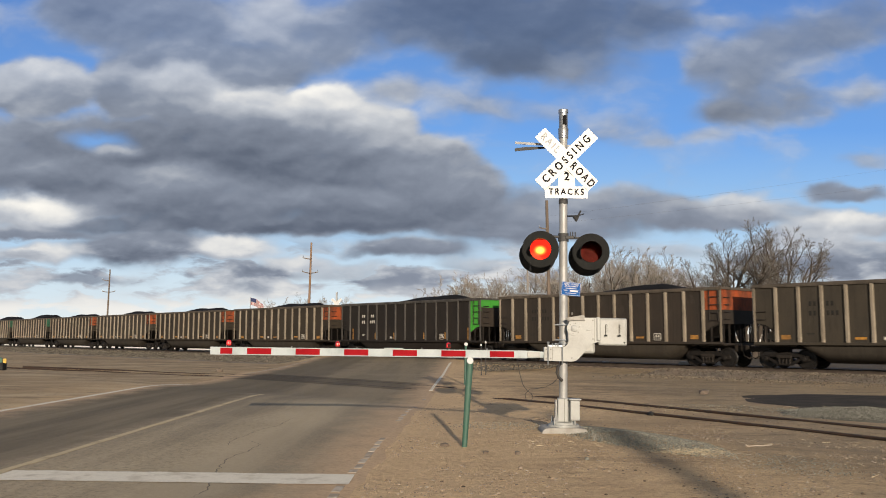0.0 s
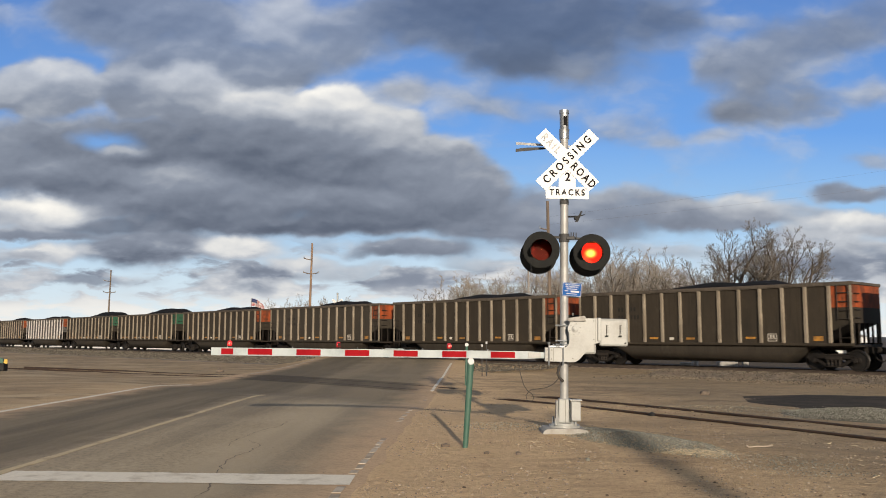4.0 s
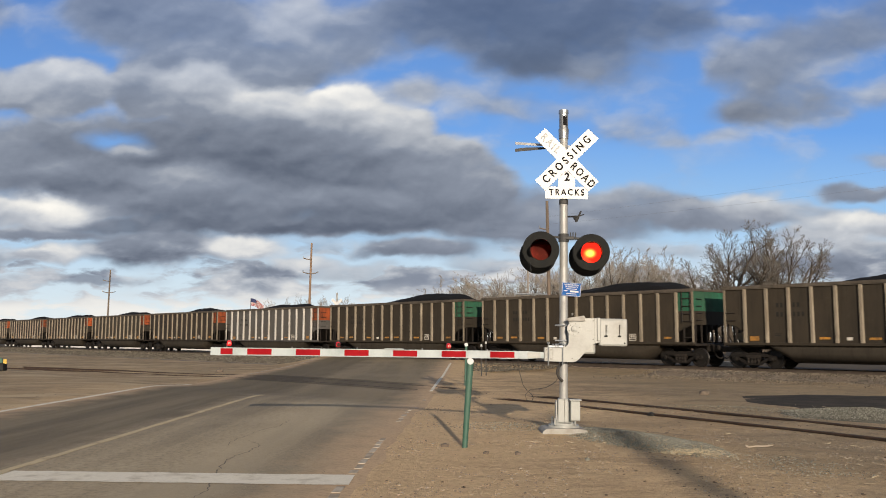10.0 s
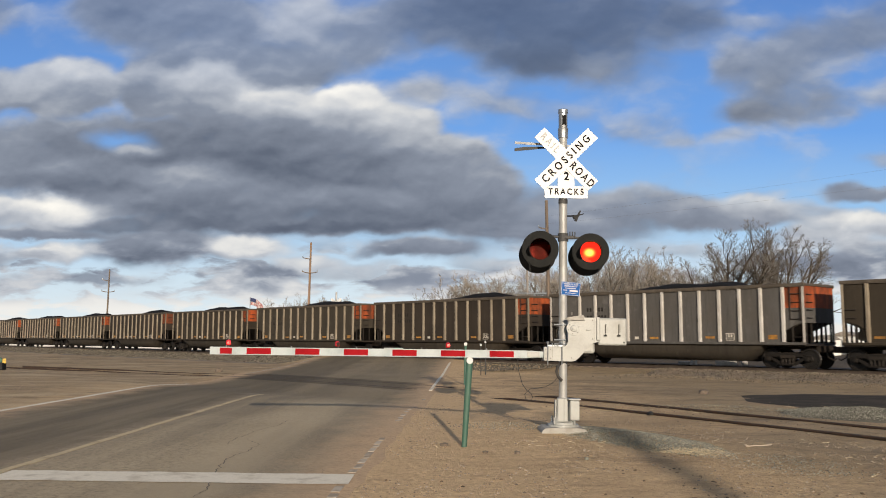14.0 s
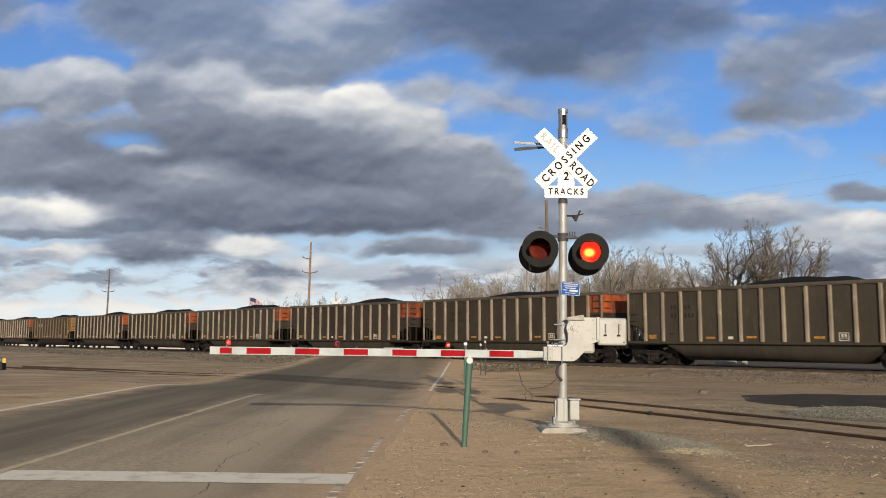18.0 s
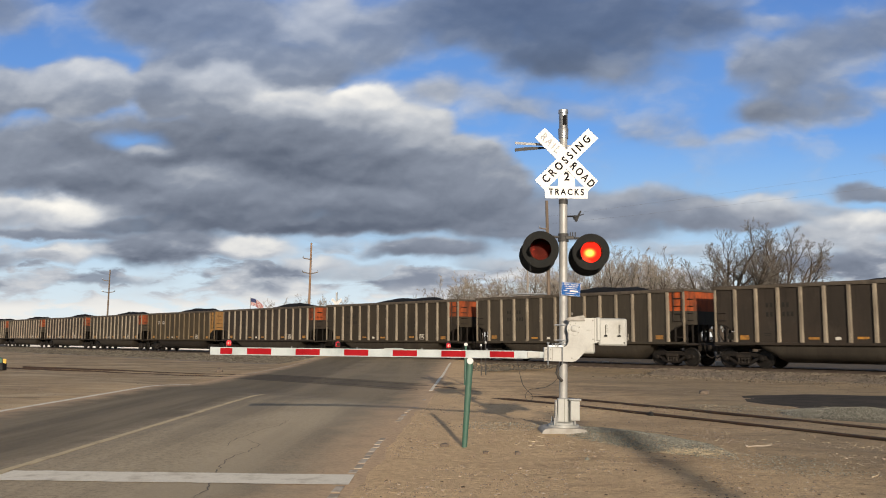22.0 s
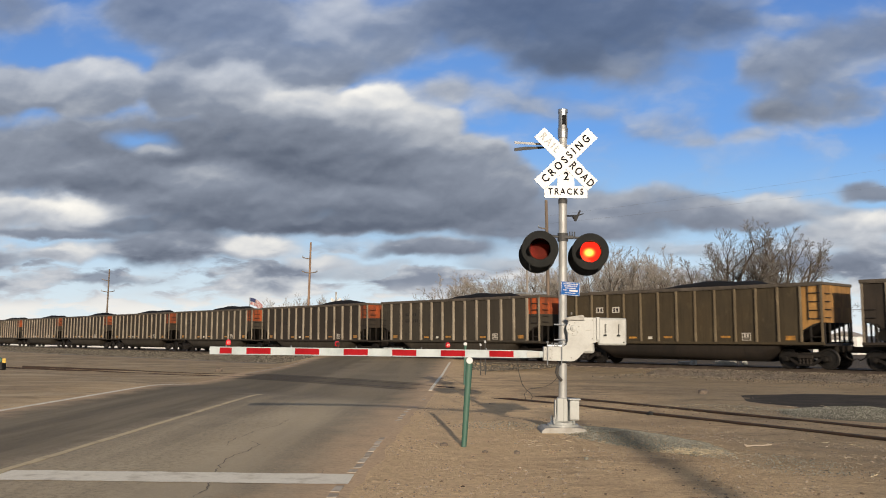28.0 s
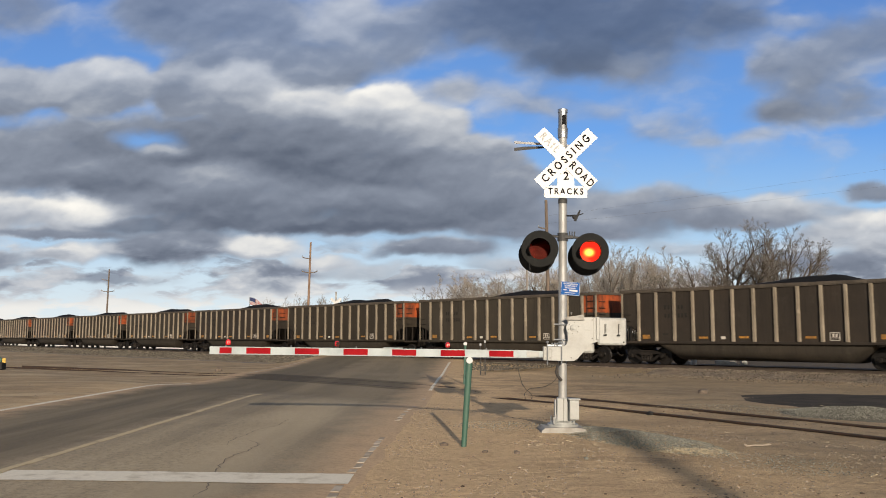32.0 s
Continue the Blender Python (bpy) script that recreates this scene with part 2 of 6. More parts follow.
DIRT = dirt_material()
ASPHALT = asphalt_material("worn_asphalt", 1.0)
TAR = asphalt_material("dark_patched_asphalt", 0.52)
WHITE_LINE = worn("worn_white_road_paint", (0.72, 0.67, 0.56), (0.40, 0.345, 0.26), 3.2, 0.85, 0, 30, 0.3, None, 0, 0.48, 0.78, 0.2)
YELLOW_LINE = worn("worn_yellow_road_paint", (0.50, 0.40, 0.235), (0.33, 0.265, 0.17), 2.6, 0.8, 0, 30, 0.3, None, 0, 0.45, 0.75)
BALLAST = stone_material("ballast_stone", (0.30, 0.255, 0.20), (0.024, 0.02, 0.015), (0.112, 0.087, 0.064))
GRAVEL = stone_material("grey_gravel_stone", (0.34, 0.335, 0.285), (0.045, 0.045, 0.037), (0.15, 0.144, 0.111))
DARK_BALLAST = stone_material("weathered_ballast_stone", (0.19, 0.172, 0.14), (0.032, 0.028, 0.022), (0.10, 0.084, 0.064))
LOOSE = stone_material("loose_dirt_stone", (0.36, 0.30, 0.235), (0.10, 0.078, 0.06), (0.22, 0.165, 0.12))
COAL = stone_material("coal", (0.004, 0.004, 0.0045), (0.010, 0.010, 0.011), (0.007, 0.007, 0.007))
RUST = worn("rusty_rail_steel", (0.028, 0.019, 0.0145), (0.068, 0.039, 0.027), 6, 0.8, 0.2)
BRIGHT_RAIL = worn("rail_steel", (0.085, 0.066, 0.052), (0.055, 0.04, 0.031), 2, 0.5, 0.3)
TIE = worn("weathered_tie_wood", (0.11, 0.085, 0.065), (0.19, 0.155, 0.125), 4, 0.9, 0, 60, 0.5)
SIGN_WHITE = worn("white_sign_sheeting", (0.44, 0.455, 0.465), (0.37, 0.375, 0.375), 2.5, 0.4, 0, 60, 0.03, None, 0, 0.5, 0.8)
BLACK_INK = worn("black_sign_ink", (0.007, 0.007, 0.008), (0.016, 0.016, 0.017), 8, 0.8, 0, 60, 0.0, gloss=0.08)
SILVER = worn("aluminium_paint", (0.36, 0.37, 0.37), (0.27, 0.272, 0.265), 3, 0.45, 0.25, 50, 0.06)
GALV = worn("galvanised_steel", (0.36, 0.385, 0.41), (0.2, 0.21, 0.22), 6, 0.4, 0.8, 30, 0.06)
CREAM = worn("off_white_enamel", (0.325, 0.338, 0.328), (0.215, 0.213, 0.195), 2.5, 0.45, 0, 50, 0.015, None, 0, 0.42, 0.8)
BLACK_PAINT = worn("weathered_black_paint", (0.012, 0.013, 0.014), (0.03, 0.03, 0.029), 4, 0.6, 0, 50, 0.06, gloss=0.2)
VISOR_FACE = worn("faded_black_disc_paint", (0.012, 0.013, 0.0135), (0.022, 0.023, 0.022), 5, 0.7, 0, 50, 0.05, gloss=0.12)
RED_TAPE = worn("red_reflective_tape", (0.29, 0.007, 0.012), (0.22, 0.007, 0.011), 3, 0.6, 0, 50, 0.02, gloss=0.06)
WHITE_TAPE = worn("white_reflective_tape", (0.385, 0.435, 0.455), (0.29, 0.335, 0.35), 3, 0.45, 0, 50, 0.02, gloss=0.25)
GREEN_POST = worn("green_painted_steel", (0.03, 0.095, 0.068), (0.055, 0.115, 0.088), 5, 0.5, 0, 40, 0.1)
CONCRETE = worn("weathered_concrete", (0.34, 0.335, 0.315), (0.24, 0.225, 0.20), 5, 0.9, 0, 40, 0.5)
RUBBER = worn("black_rubber", (0.02, 0.02, 0.02), (0.05, 0.045, 0.04), 6, 0.7)
BLUE_SIGN = worn("blue_sign_sheeting", (0.008, 0.075, 0.29), (0.012, 0.09, 0.31), 4, 0.6, 0, 40, 0.02, gloss=0.15)
POLE_WOOD = worn("weathered_pole_wood", (0.27, 0.178, 0.118), (0.16, 0.108, 0.076), 3, 0.9, 0, 30, 0.4, (1, 1, 0.15))
GREY_WOOD = worn("greyed_pole_wood", (0.30, 0.27, 0.24), (0.2, 0.175, 0.15), 3, 0.9, 0, 30, 0.4, (1, 1, 0.15))
DARK_POLE = worn("dark_weathered_pole", (0.17, 0.13, 0.10), (0.10, 0.08, 0.065), 3, 0.9, 0, 30, 0.4, (1, 1, 0.15))
FADED_LINE = worn("faded_road_paint", (0.47, 0.405, 0.32), (0.27, 0.222, 0.165), 4.0, 0.85, 0, 30, 0.3, None, 0, 0.38, 0.62)
BARK = worn("grey_brown_bark", (0.075, 0.06, 0.047), (0.042, 0.034, 0.027), 2, 0.95, 0, 12, 0.4, None, 0.2)
LIMB_TWIG = worn("grey_twig_bark", (0.18, 0.163, 0.143), (0.105, 0.094, 0.08), 1.5, 0.95, 0, 12, 0.2)
PALE_BARK = worn("pale_grey_bark", (0.11, 0.092, 0.074), (0.06, 0.05, 0.04), 2, 0.95, 0, 12, 0.3, None, 0.2)
TWIG = worn("pale_twig_bark", (0.31, 0.278, 0.24), (0.20, 0.178, 0.15), 1.5, 0.95, 0, 12, 0.2, None, 0.3)
WHITE_WALL = worn("white_painted_wall", (0.80, 0.80, 0.78), (0.66, 0.65, 0.62), 0.6, 0.6)
STRAW = worn("dry_straw", (0.56, 0.48, 0.33), (0.36, 0.285, 0.18), 4, 0.9)
BLEACHED = worn("bleached_wood", (0.36, 0.31, 0.25), (0.24, 0.20, 0.155), 6, 0.9)
LIT_RED = glow("lit_red_lamp", (0.6, 0.006, 0.010), 0.28)


# ---- the lie of the land ----
TRACK_TURN = 42.80                  # the main line, degrees to the left of straight ahead
ALONG = Vector((math.sin(radians(TRACK_TURN)), -math.cos(radians(TRACK_TURN)), 0))   # the way the train goes
ACROSS = Vector((math.cos(radians(TRACK_TURN)), math.sin(radians(TRACK_TURN)), 0))   # from the eye to the main line
MAIN = 38.62                        # metres from the eye's foot to the middle of the main line
SIDING = np.polyfit([10.6, 15.75, 17.7, 21.1, 28.3, 37.3, 45.4], [10.6, 7.55, 6.2, 4.0, -0.65, -10.1, -22.4], 3)


def siding_x(y):
    return float(np.polyval(SIDING, y))


def right_edge(y):
    return -1.33 + 0.036 * y


def left_edge(y):
    return -8.95 + 0.004 * y


def centre_line(y):
    return -4.98 + 0.008 * y


def road_z(x, y):
    w = x * ACROSS.x + y * ACROSS.y
    return -0.2 * ss(10.5, 14.5, w) + 0.19 * ss(24, 36.5, w) - 0.6 * ss(42, 80, w)


def land_z(x, y):
    w = x * ACROSS.x + y * ACROSS.y
    z = -0.25 * ss(10.5, 14.5, w) - 0.12 * ss(22, 32, w)
    d = abs(w - MAIN)
    z += (0.16 if w < MAIN else 0.2) * ss(3.3, 1.9, d)
    z -= 0.5 * ss(62, 90, w)
    out = max(left_edge(y) - 0.4 - x, x - right_edge(y) - 0.4)
    k = ss(2.2, 0.0, out)
    z = z * (1 - k) + (road_z(x, y) - 0.012) * k
    if abs(y) < 90 and abs(x) < 60 and out > 0:
        z += 0.03 * noise.noise((x * 0.35, y * 0.35, 0)) * ss(0, 2, out) * (0 if d < 2.4 else 1) * ss(3, 9, y)
        z += 0.012 * noise.noise((x * 1.7, y * 1.7, 3)) * ss(0, 0.8, out) * (0 if d < 2.4 else 1)
    return z


def grid_axis(cuts):
    return [a + (b - a) * i / n for a, b, n in cuts for i in range(n)] + [cuts[-1][1]]


def sheet(name, xs, ys, zf, material):
    vs = [(x, y, zf(x, y)) for y in ys for x in xs]
    n = len(xs)
    fs = [(j * n + i, j * n + i + 1, (j + 1) * n + i + 1, (j + 1) * n + i) for j in range(len(ys) - 1) for i in range(n - 1)]
    return part_mesh(name, from_lists(name, vs, fs), material, smooth=True)


def strip(name, f0, f1, ys, lift, material, parent=None, label="", cols=1):
    """A thin band on the road between two lines x = f(y), with a thickness of its own."""
    vs, fs = [], []
    for y in ys:
        x0, x1 = f0(y), f1(y)
        for k in range(cols + 1):
            x = x0 + (x1 - x0) * k / cols
            z = road_z(x, y)
            vs += [(x, y, z + lift - (0.032 if cols > 9 and k in (0, cols) else 0.0)), (x, y, z - 0.05)]
    row = 2 * cols + 2
    for i in range(len(ys) - 1):
        for k in range(cols):
            a = i * row + 2 * k
            b = a + row
            fs += [(a, a + 2, b + 2, b), (a + 1, b + 1, b + 3, a + 3)]
        a, b, z = i * row, i * row + row, row - 2
        fs += [(a, b, b + 1, a + 1), (a + z, a + z + 1, b + z + 1, b + z)]
    for k in range(cols):
        a, e = 2 * k, (len(ys) - 1) * row + 2 * k
        fs += [(a, a + 1, a + 3, a + 2), (e, e + 2, e + 3, e + 1)]
    return part_mesh(name, from_lists(name, vs, fs), material, parent, label)


xs = grid_axis([(-4900, -900, 4), (-900, -160, 6), (-160, -40, 20), (-40, -12, 50), (-12, 16, 140), (16, 50, 50), (50, 160, 18), (160, 900, 6), (900, 4900, 4)])
ys = grid_axis([(-4900, -600, 4), (-600, -40, 7), (-40, 4, 14), (4, 30, 150), (30, 60, 110), (60, 130, 35), (130, 900, 10), (900, 4900, 4)])
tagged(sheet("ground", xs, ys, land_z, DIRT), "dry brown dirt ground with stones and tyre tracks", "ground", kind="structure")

rnd = random.Random(4)
road_ys = grid_axis([(-60, 4, 10), (4, 60, 160), (60, 300, 20)])
edge_wob = {y: 0.10 * noise.noise((y * 0.9, 0, 7)) + 0.05 * noise.noise((y * 3.1, 2, 7)) for y in road_ys}
road = strip("road", lambda y: left_edge(y) - 0.35 + edge_wob[y], lambda y: right_edge(y) + 0.30 + edge_wob[y], road_ys, 0.004, ASPHALT, cols=36)
tagged(road, "worn grey two-lane asphalt road with cracks", "road", kind="structure")


def siding_y(x):
    lo, hi = 6.0, 46.0
    for _ in range(30):
        m = (lo + hi) / 2
        lo, hi = (m, hi) if siding_x(m) > x else (lo, m)
    return lo


def tar_patch():
    vs, fs, n = [], [], 40
    for i in range(n + 1):
        x = -9.2 + i * (right_edge(27) + 0.1 + 9.2) / n
        y = siding_y(x)
        for k in range(7):
            yy = y - 2.1 + k * 0.72 + 0.10 * noise.noise((x * 0.8, k, 5))
            vs.append((x, yy, road_z(x, yy) + 0.009))
    for i in range(n):
        for k in range(6):
            a = i * 7 + k
            fs.append((a, a + 7, a + 8, a + 1))
    return tagged(part_mesh("road_patch", from_lists("road_patch", vs, fs), TAR, smooth=True), "dark patched asphalt where the siding crosses the road", "road patch", kind="structure")


tar_patch()
markings = thing("road_markings", Matrix(), "worn white and yellow painted road lines", "road marking", kind="structure")


def line_run(name, f, wid, y0, y1, step, keep, material, lift=0.016):
    y = y0
    while y < y1:
        e = min(y + step * rnd.uniform(0.6, 1.2), y1)
        if rnd.random() < keep(y):
            o, w = rnd.uniform(-0.012, 0.012), wid * rnd.uniform(0.8, 1.05)
            strip(name, lambda q, o=o, w=w: f(q) - w / 2 + o, lambda q, o=o, w=w: f(q) + w / 2 + o, [y, (y + e) / 2, e], lift, material, markings)
        y = e + (rnd.uniform(0.02, 0.12) if keep(y) < 1 else 0.0)


line_run("edge_line", right_edge, 0.09, 7.0, 24.0, 0.30, lambda y: 0.52 if y < 13 else 0.28, FADED_LINE, 0.009)
line_run("edge_line", right_edge, 0.11, 26.3, 49.0, 3.0, lambda y: 1.0, WHITE_LINE)
line_run("edge_line", left_edge, 0.16, 12.0, 29.5, 1.5, lambda y: 1.0, WHITE_LINE, 0.0105)
line_run("edge_line", left_edge, 0.11, 38.0, 58.0, 4.0, lambda y: 1.0, FADED_LINE)
line_run("centre_line", centre_line, 0.125, 6.0, 22.5, 0.5, lambda y: 1.0, YELLOW_LINE, 0.0085)


def stop_line():
    """One worn band across the lane, its edges scuffed."""
    vs, n = [], 64
    for i in range(n + 1):
        x = -4.80 + 3.845 * i / n
        y = 9.55 - 0.075 * (x + 4.8)
        for k, b in enumerate((0.0, 0.2, 0.42, 0.62)):
            wob = 0.035 * noise.noise((x * 4.0, k * 3.0, 3)) if k in (0, 3) else 0.0
            vs.append((x, y - b + wob, road_z(x, 9) + 0.0105))
    fs = [(4 * i + k, 4 * i + k + 1, 4 * i + k + 5, 4 * i + k + 4) for i in range(n) for k in range(3)]
    part_mesh("stop_line", from_lists("stop_line", vs, fs), WHITE_LINE, markings)


stop_line()
CRACK_TAR = worn("dark_crack_fill", (0.075, 0.064, 0.052), (0.15, 0.127, 0.10), 7, 0.9, 0, 60, 0.2, None, 0, 0.4, 0.6)


def road_crack(path, width, seed):
    """A ragged dark crack: a thin band that wanders along its path and swells and narrows."""
    g, vs, fs = random.Random(seed), [], []
    pts = []
    for a, b in zip(path, path[1:]):
        n = max(2, int(math.dist(a, b) / 0.06))
        pts += [(a[0] + (b[0] - a[0]) * i / n, a[1] + (b[1] - a[1]) * i / n) for i in range(n)]
    drift = 0.0
    for i, (x, y) in enumerate(pts):
        drift = 0.8 * drift + g.gauss(0, 0.014)
        w = width * (0.35 + 0.65 * abs(noise.noise((x * 3.1, y * 3.1, seed)))) * min(1, 0.3 + 0.1 * min(i, len(pts) - 1 - i))
        for k in (-1, 1):
            vs.append((x + drift + k * w, y, road_z(x, y) + 0.0085))
    for i in range(len(pts) - 1):
        fs.append((2 * i, 2 * i + 1, 2 * i + 3, 2 * i + 2))
    part_mesh("crack", from_lists("crack", vs, fs), CRACK_TAR, road)


for i, (path, width) in enumerate((
        ([(-2.33, 7.97), (-2.28, 8.4), (-2.44, 8.96), (-2.52, 9.54), (-2.63, 10.36), (-2.61, 10.89), (-2.57, 11.26), (-2.52, 11.78), (-2.68, 12.09), (-2.87, 12.49)], 0.016),
        ([(-2.99, 11.66), (-3.01, 12.62), (-2.99, 13.28), (-2.91, 13.84), (-2.83, 14.01), (-2.76, 14.36), (-2.76, 15.02), (-2.74, 15.52)], 0.014), ([(-2.57, 11.26), (-2.35, 11.5), (-2.2, 11.62)], 0.010),
        ([(-6.95, 12.6), (-6.95, 14.45), (-6.86, 15.52), (-6.83, 16.9), (-6.7, 18.6)], 0.014), ([(-5.69, 11.1), (-5.78, 12.03), (-5.74, 12.83)], 0.010), ([(-1.33, 9.62), (-1.26, 9.3), (-1.23, 9.1)], 0.012), ([(-8.2, 13.0), (-8.1, 15.4), (-7.9, 18.2)], 0.013))):
    road_crack(path, width * 0.7, i)

# ---- tracks ----
RAIL_PROFILE = [(-0.07, -0.17), (0.07, -0.17), (0.07, -0.155), (0.012, -0.13), (0.012, -0.04), (0.036, -0.03), (0.036, -0.004), (0.028, 0), (-0.028, 0), (-0.036, -0.004),
                (-0.036, -0.03), (-0.012, -0.04), (-0.012, -0.13), (-0.07, -0.155)]


def rail(name, path, material, parent):
    vs, fs = sweep(path, RAIL_PROFILE)
    return part_mesh(name, from_lists(name, vs, fs), material, parent)


def offset_path(path, d, up):
    out = []
    for i, p in enumerate(path):
        a, b = Vector(path[max(i - 1, 0)]), Vector(path[min(i + 1, len(path) - 1)])
        w = (b - a).normalized()
        out.append(tuple(Vector(p) + Vector((w.y, -w.x, 0)) * d + Vector((0, 0, up))))
    return out


def bed_material():
    n = Nodes("ballast_bed")
    d, big, mid = n.voronoi(9), n.noise(0.45, 6, 0.65), n.noise(5, 5, 0.75)
    c = n.mix(n.ramp(d, 0.1, 0.6), (0.27, 0.23, 0.182), (0.10, 0.082, 0.064))
    c = n.mix(n.ramp(mid, 0.42, 0.62, 0, 0.65), c, (0.30, 0.258, 0.208))
    c = n.mix(n.ramp(n.noise(2.2, 6, 0.75), 0.5, 0.62, 0, 0.8), c, (0.09, 0.076, 0.062))
    c = n.mix(n.ramp(big, 0.4, 0.62, 0, 0.75), c, (0.25, 0.19, 0.135))
    n.bump(n.math("ADD", n.ramp(d, 0, 0.6, 1, 0), mid), 1.0, 0.06)
    return n.done(c, 0.95)


def ballast_bed():
    """A low bank of stone under the main line, broken where the road crosses it."""
    apron = [(-10.2, -0.5), (-9.0, -0.30), (-5.5, -0.27), (-3.9, -0.27), (-3.1, -0.265)]
    base = [(-3.6, -0.40), (-3.1, -0.33), (-2.5, -0.2), (-1.7, -0.155), (1.7, -0.155), (2.5, -0.2), (3.3, -0.45)]
    mat = bed_material()
    for s0, s1 in ((-420.0, -40.5), (-23.6, 60.0)):
        prof = apron + base[2:] if s0 < -100 else base
        n = int((s1 - s0) / 1.2)
        vs, fs = [], []
        for i in range(n + 1):
            s = s0 + (s1 - s0) * i / n
            for w, z in prof:
                p = ACROSS * (MAIN + w) + ALONG * s
                k = noise.noise((p.x * 0.8, p.y * 0.8, 4))
                p += ACROSS * (0.25 * k if 8 > abs(w) > 2 else 1.4 * k if abs(w) > 8 else 0)
                vs.append((p.x, p.y, z + 0.03 * k))
        m = len(prof)
        for i in range(n):
            for j in range(m - 1):
                a = i * m + j
                fs.append((a, a + m, a + m + 1, a + 1))
        tagged(part_mesh("ballast_bed", from_lists("ballast_bed", vs, fs), mat, smooth=True), "bank of grey crushed stone under the main track", "ballast", kind="structure")


ballast_bed()
main_track = thing("main_track", Matrix(), "main railway track on pale stone ballast", "railway track", kind="structure")
main_path = [tuple(ACROSS * MAIN + ALONG * s) for s in (-900, -400, -200, -120, -60, 0, 60, 150)]
for d in (-0.75, 0.75):
    rail("rail", offset_path(main_path, d, 0.0), BRIGHT_RAIL, main_track)
tie_bm = box(bmesh.new(), (0, 0, -0.09), (0.23, 2.6, 0.18), 0.015)
tie_me = bpy.data.meshes.new("tie")
tie_bm.to_mesh(tie_me)
tie_bm.free()
turn = Matrix.Rotation(math.atan2(ALONG.y, ALONG.x), 4, "Z")
for i in range(150):
    s = -70 + i * 0.55
    p = ACROSS * MAIN + ALONG * s
    if left_edge(p.y) - 0.2 < p.x < right_edge(p.y) + 0.4:
        continue
    o = part_mesh("tie", tie_me, TIE, main_track)
    o.matrix_basis = Matrix.Translation((p.x, p.y, -0.165 + rnd.uniform(-0.01, 0.005))) @ turn @ pose(0, rnd.uniform(-0.05, 0.05), 0, 0, 0, rnd.uniform(-1, 1))

siding = thing("siding_track", Matrix(), "rusty siding rails half buried in dirt", "railway track", kind="structure")


def siding_z(y):
    """Buried from the mast to the road, flush with the road, proud again beyond it."""
    x = siding_x(y)
    if left_edge(y) - 0.5 < x < right_edge(y) + 0.2:
        return road_z(x, y) + 0.016
    if y > 36.3:
        return land_z(x, y) + 0.035 + 0.065 * ss(39, 46, y)
    return -0.195 - 0.10 * ss(23.6, 25.2, y) * ss(37.0, 36.0, y)


side_path = [(siding_x(y), y, siding_z(y)) for y in grid_axis([(9.0, 46, 60)])]
for d in (-0.75, 0.75):
    rail("rail", offset_path(side_path, d, 0.0), RUST, siding)


def pebble(r, seed, flat=0.75):
    q = random.Random(seed)
    bm = bmesh.new()
    bmesh.ops.create_icosphere(bm, subdivisions=1, radius=r)
    for v in bm.verts:
        v.co *= q.uniform(0.72, 1.2)
        v.co.z *= flat
    vs, fs = [tuple(v.co) for v in bm.verts], [tuple(v.index for v in f.verts) for f in bm.faces]
    bm.free()
    return vs, fs


PEBBLES = [pebble(1.0, i) for i in range(5)]


def scatter(name, spots, material, label, category, seed=1):
    """Many stones in one sheet of stuff: spots are x, y, z, size."""
    q = random.Random(seed)
    vs, fs = [], []
    for x, y, z, s in spots:
        pv, pf = PEBBLES[q.randrange(5)]
        a, n0 = q.uniform(0, 6.28), len(vs)
        ca, sa, kx = math.cos(a) * s, math.sin(a) * s, q.uniform(0.75, 1.3)
        vs += [(x + px * kx * ca - py * sa, y + px * kx * sa + py * ca, z + pz * s) for px, py, pz in pv]
        fs += [tuple(i + n0 for i in f) for f in pf]
    return tagged(part_mesh(name, from_lists(name, vs, fs), material), label, category, kind="stuff")


SHOULDER = {True: ((1.7, 2.5, 3.1, 5.5, 9.0), (-0.155, -0.2, -0.265, -0.27, -0.30)), False: ((1.7, 2.5, 3.1, 3.6), (-0.155, -0.2, -0.33, -0.40))}


def ballast():
    q, spots, left = random.Random(8), [], []
    while len(spots) + len(left) < 46000:
        far = q.random() < 0.32
        s, w = -30 - 150 * q.random() ** 1.4 if far else q.uniform(-24, 22), MAIN + q.uniform(-9.0 if far else -7.5, 1.6)
        p = ACROSS * w + ALONG * s
        if left_edge(p.y) - 0.9 < p.x < right_edge(p.y) + 1.2 or p.y < 18:
            continue
        d = MAIN - w
        if d > 2.6 and not far and q.random() < 0.05 + (d - 2.6) * 0.22 + 0.5 * noise.noise((p.x * 0.6, p.y * 0.6, 9)):
            continue
        (left if far else spots).append((p.x, p.y, max(land_z(p.x, p.y), float(np.interp(d, *SHOULDER[far])) + 0.008) + q.uniform(0.0, 0.025), q.uniform(0.02, 0.035) * (1 - s / 60) if far else 0.010 + 0.030 * q.random() ** 2))
    scatter("ballast", spots, BALLAST, "pale grey crushed stone ballast beside the track", "ballast", 3)
    scatter("ballast", left, DARK_BALLAST, "weathered brown-grey ballast along the far stretch of track", "ballast", 4)


ballast()

# ---- crossing signal ----
signal = thing("crossing_signal", pose(1.89, 13.36, 0, 0, 0.85, 0), "silver crossing signal mast with crossbuck, flashing lamps and lowered gate", "crossing signal")


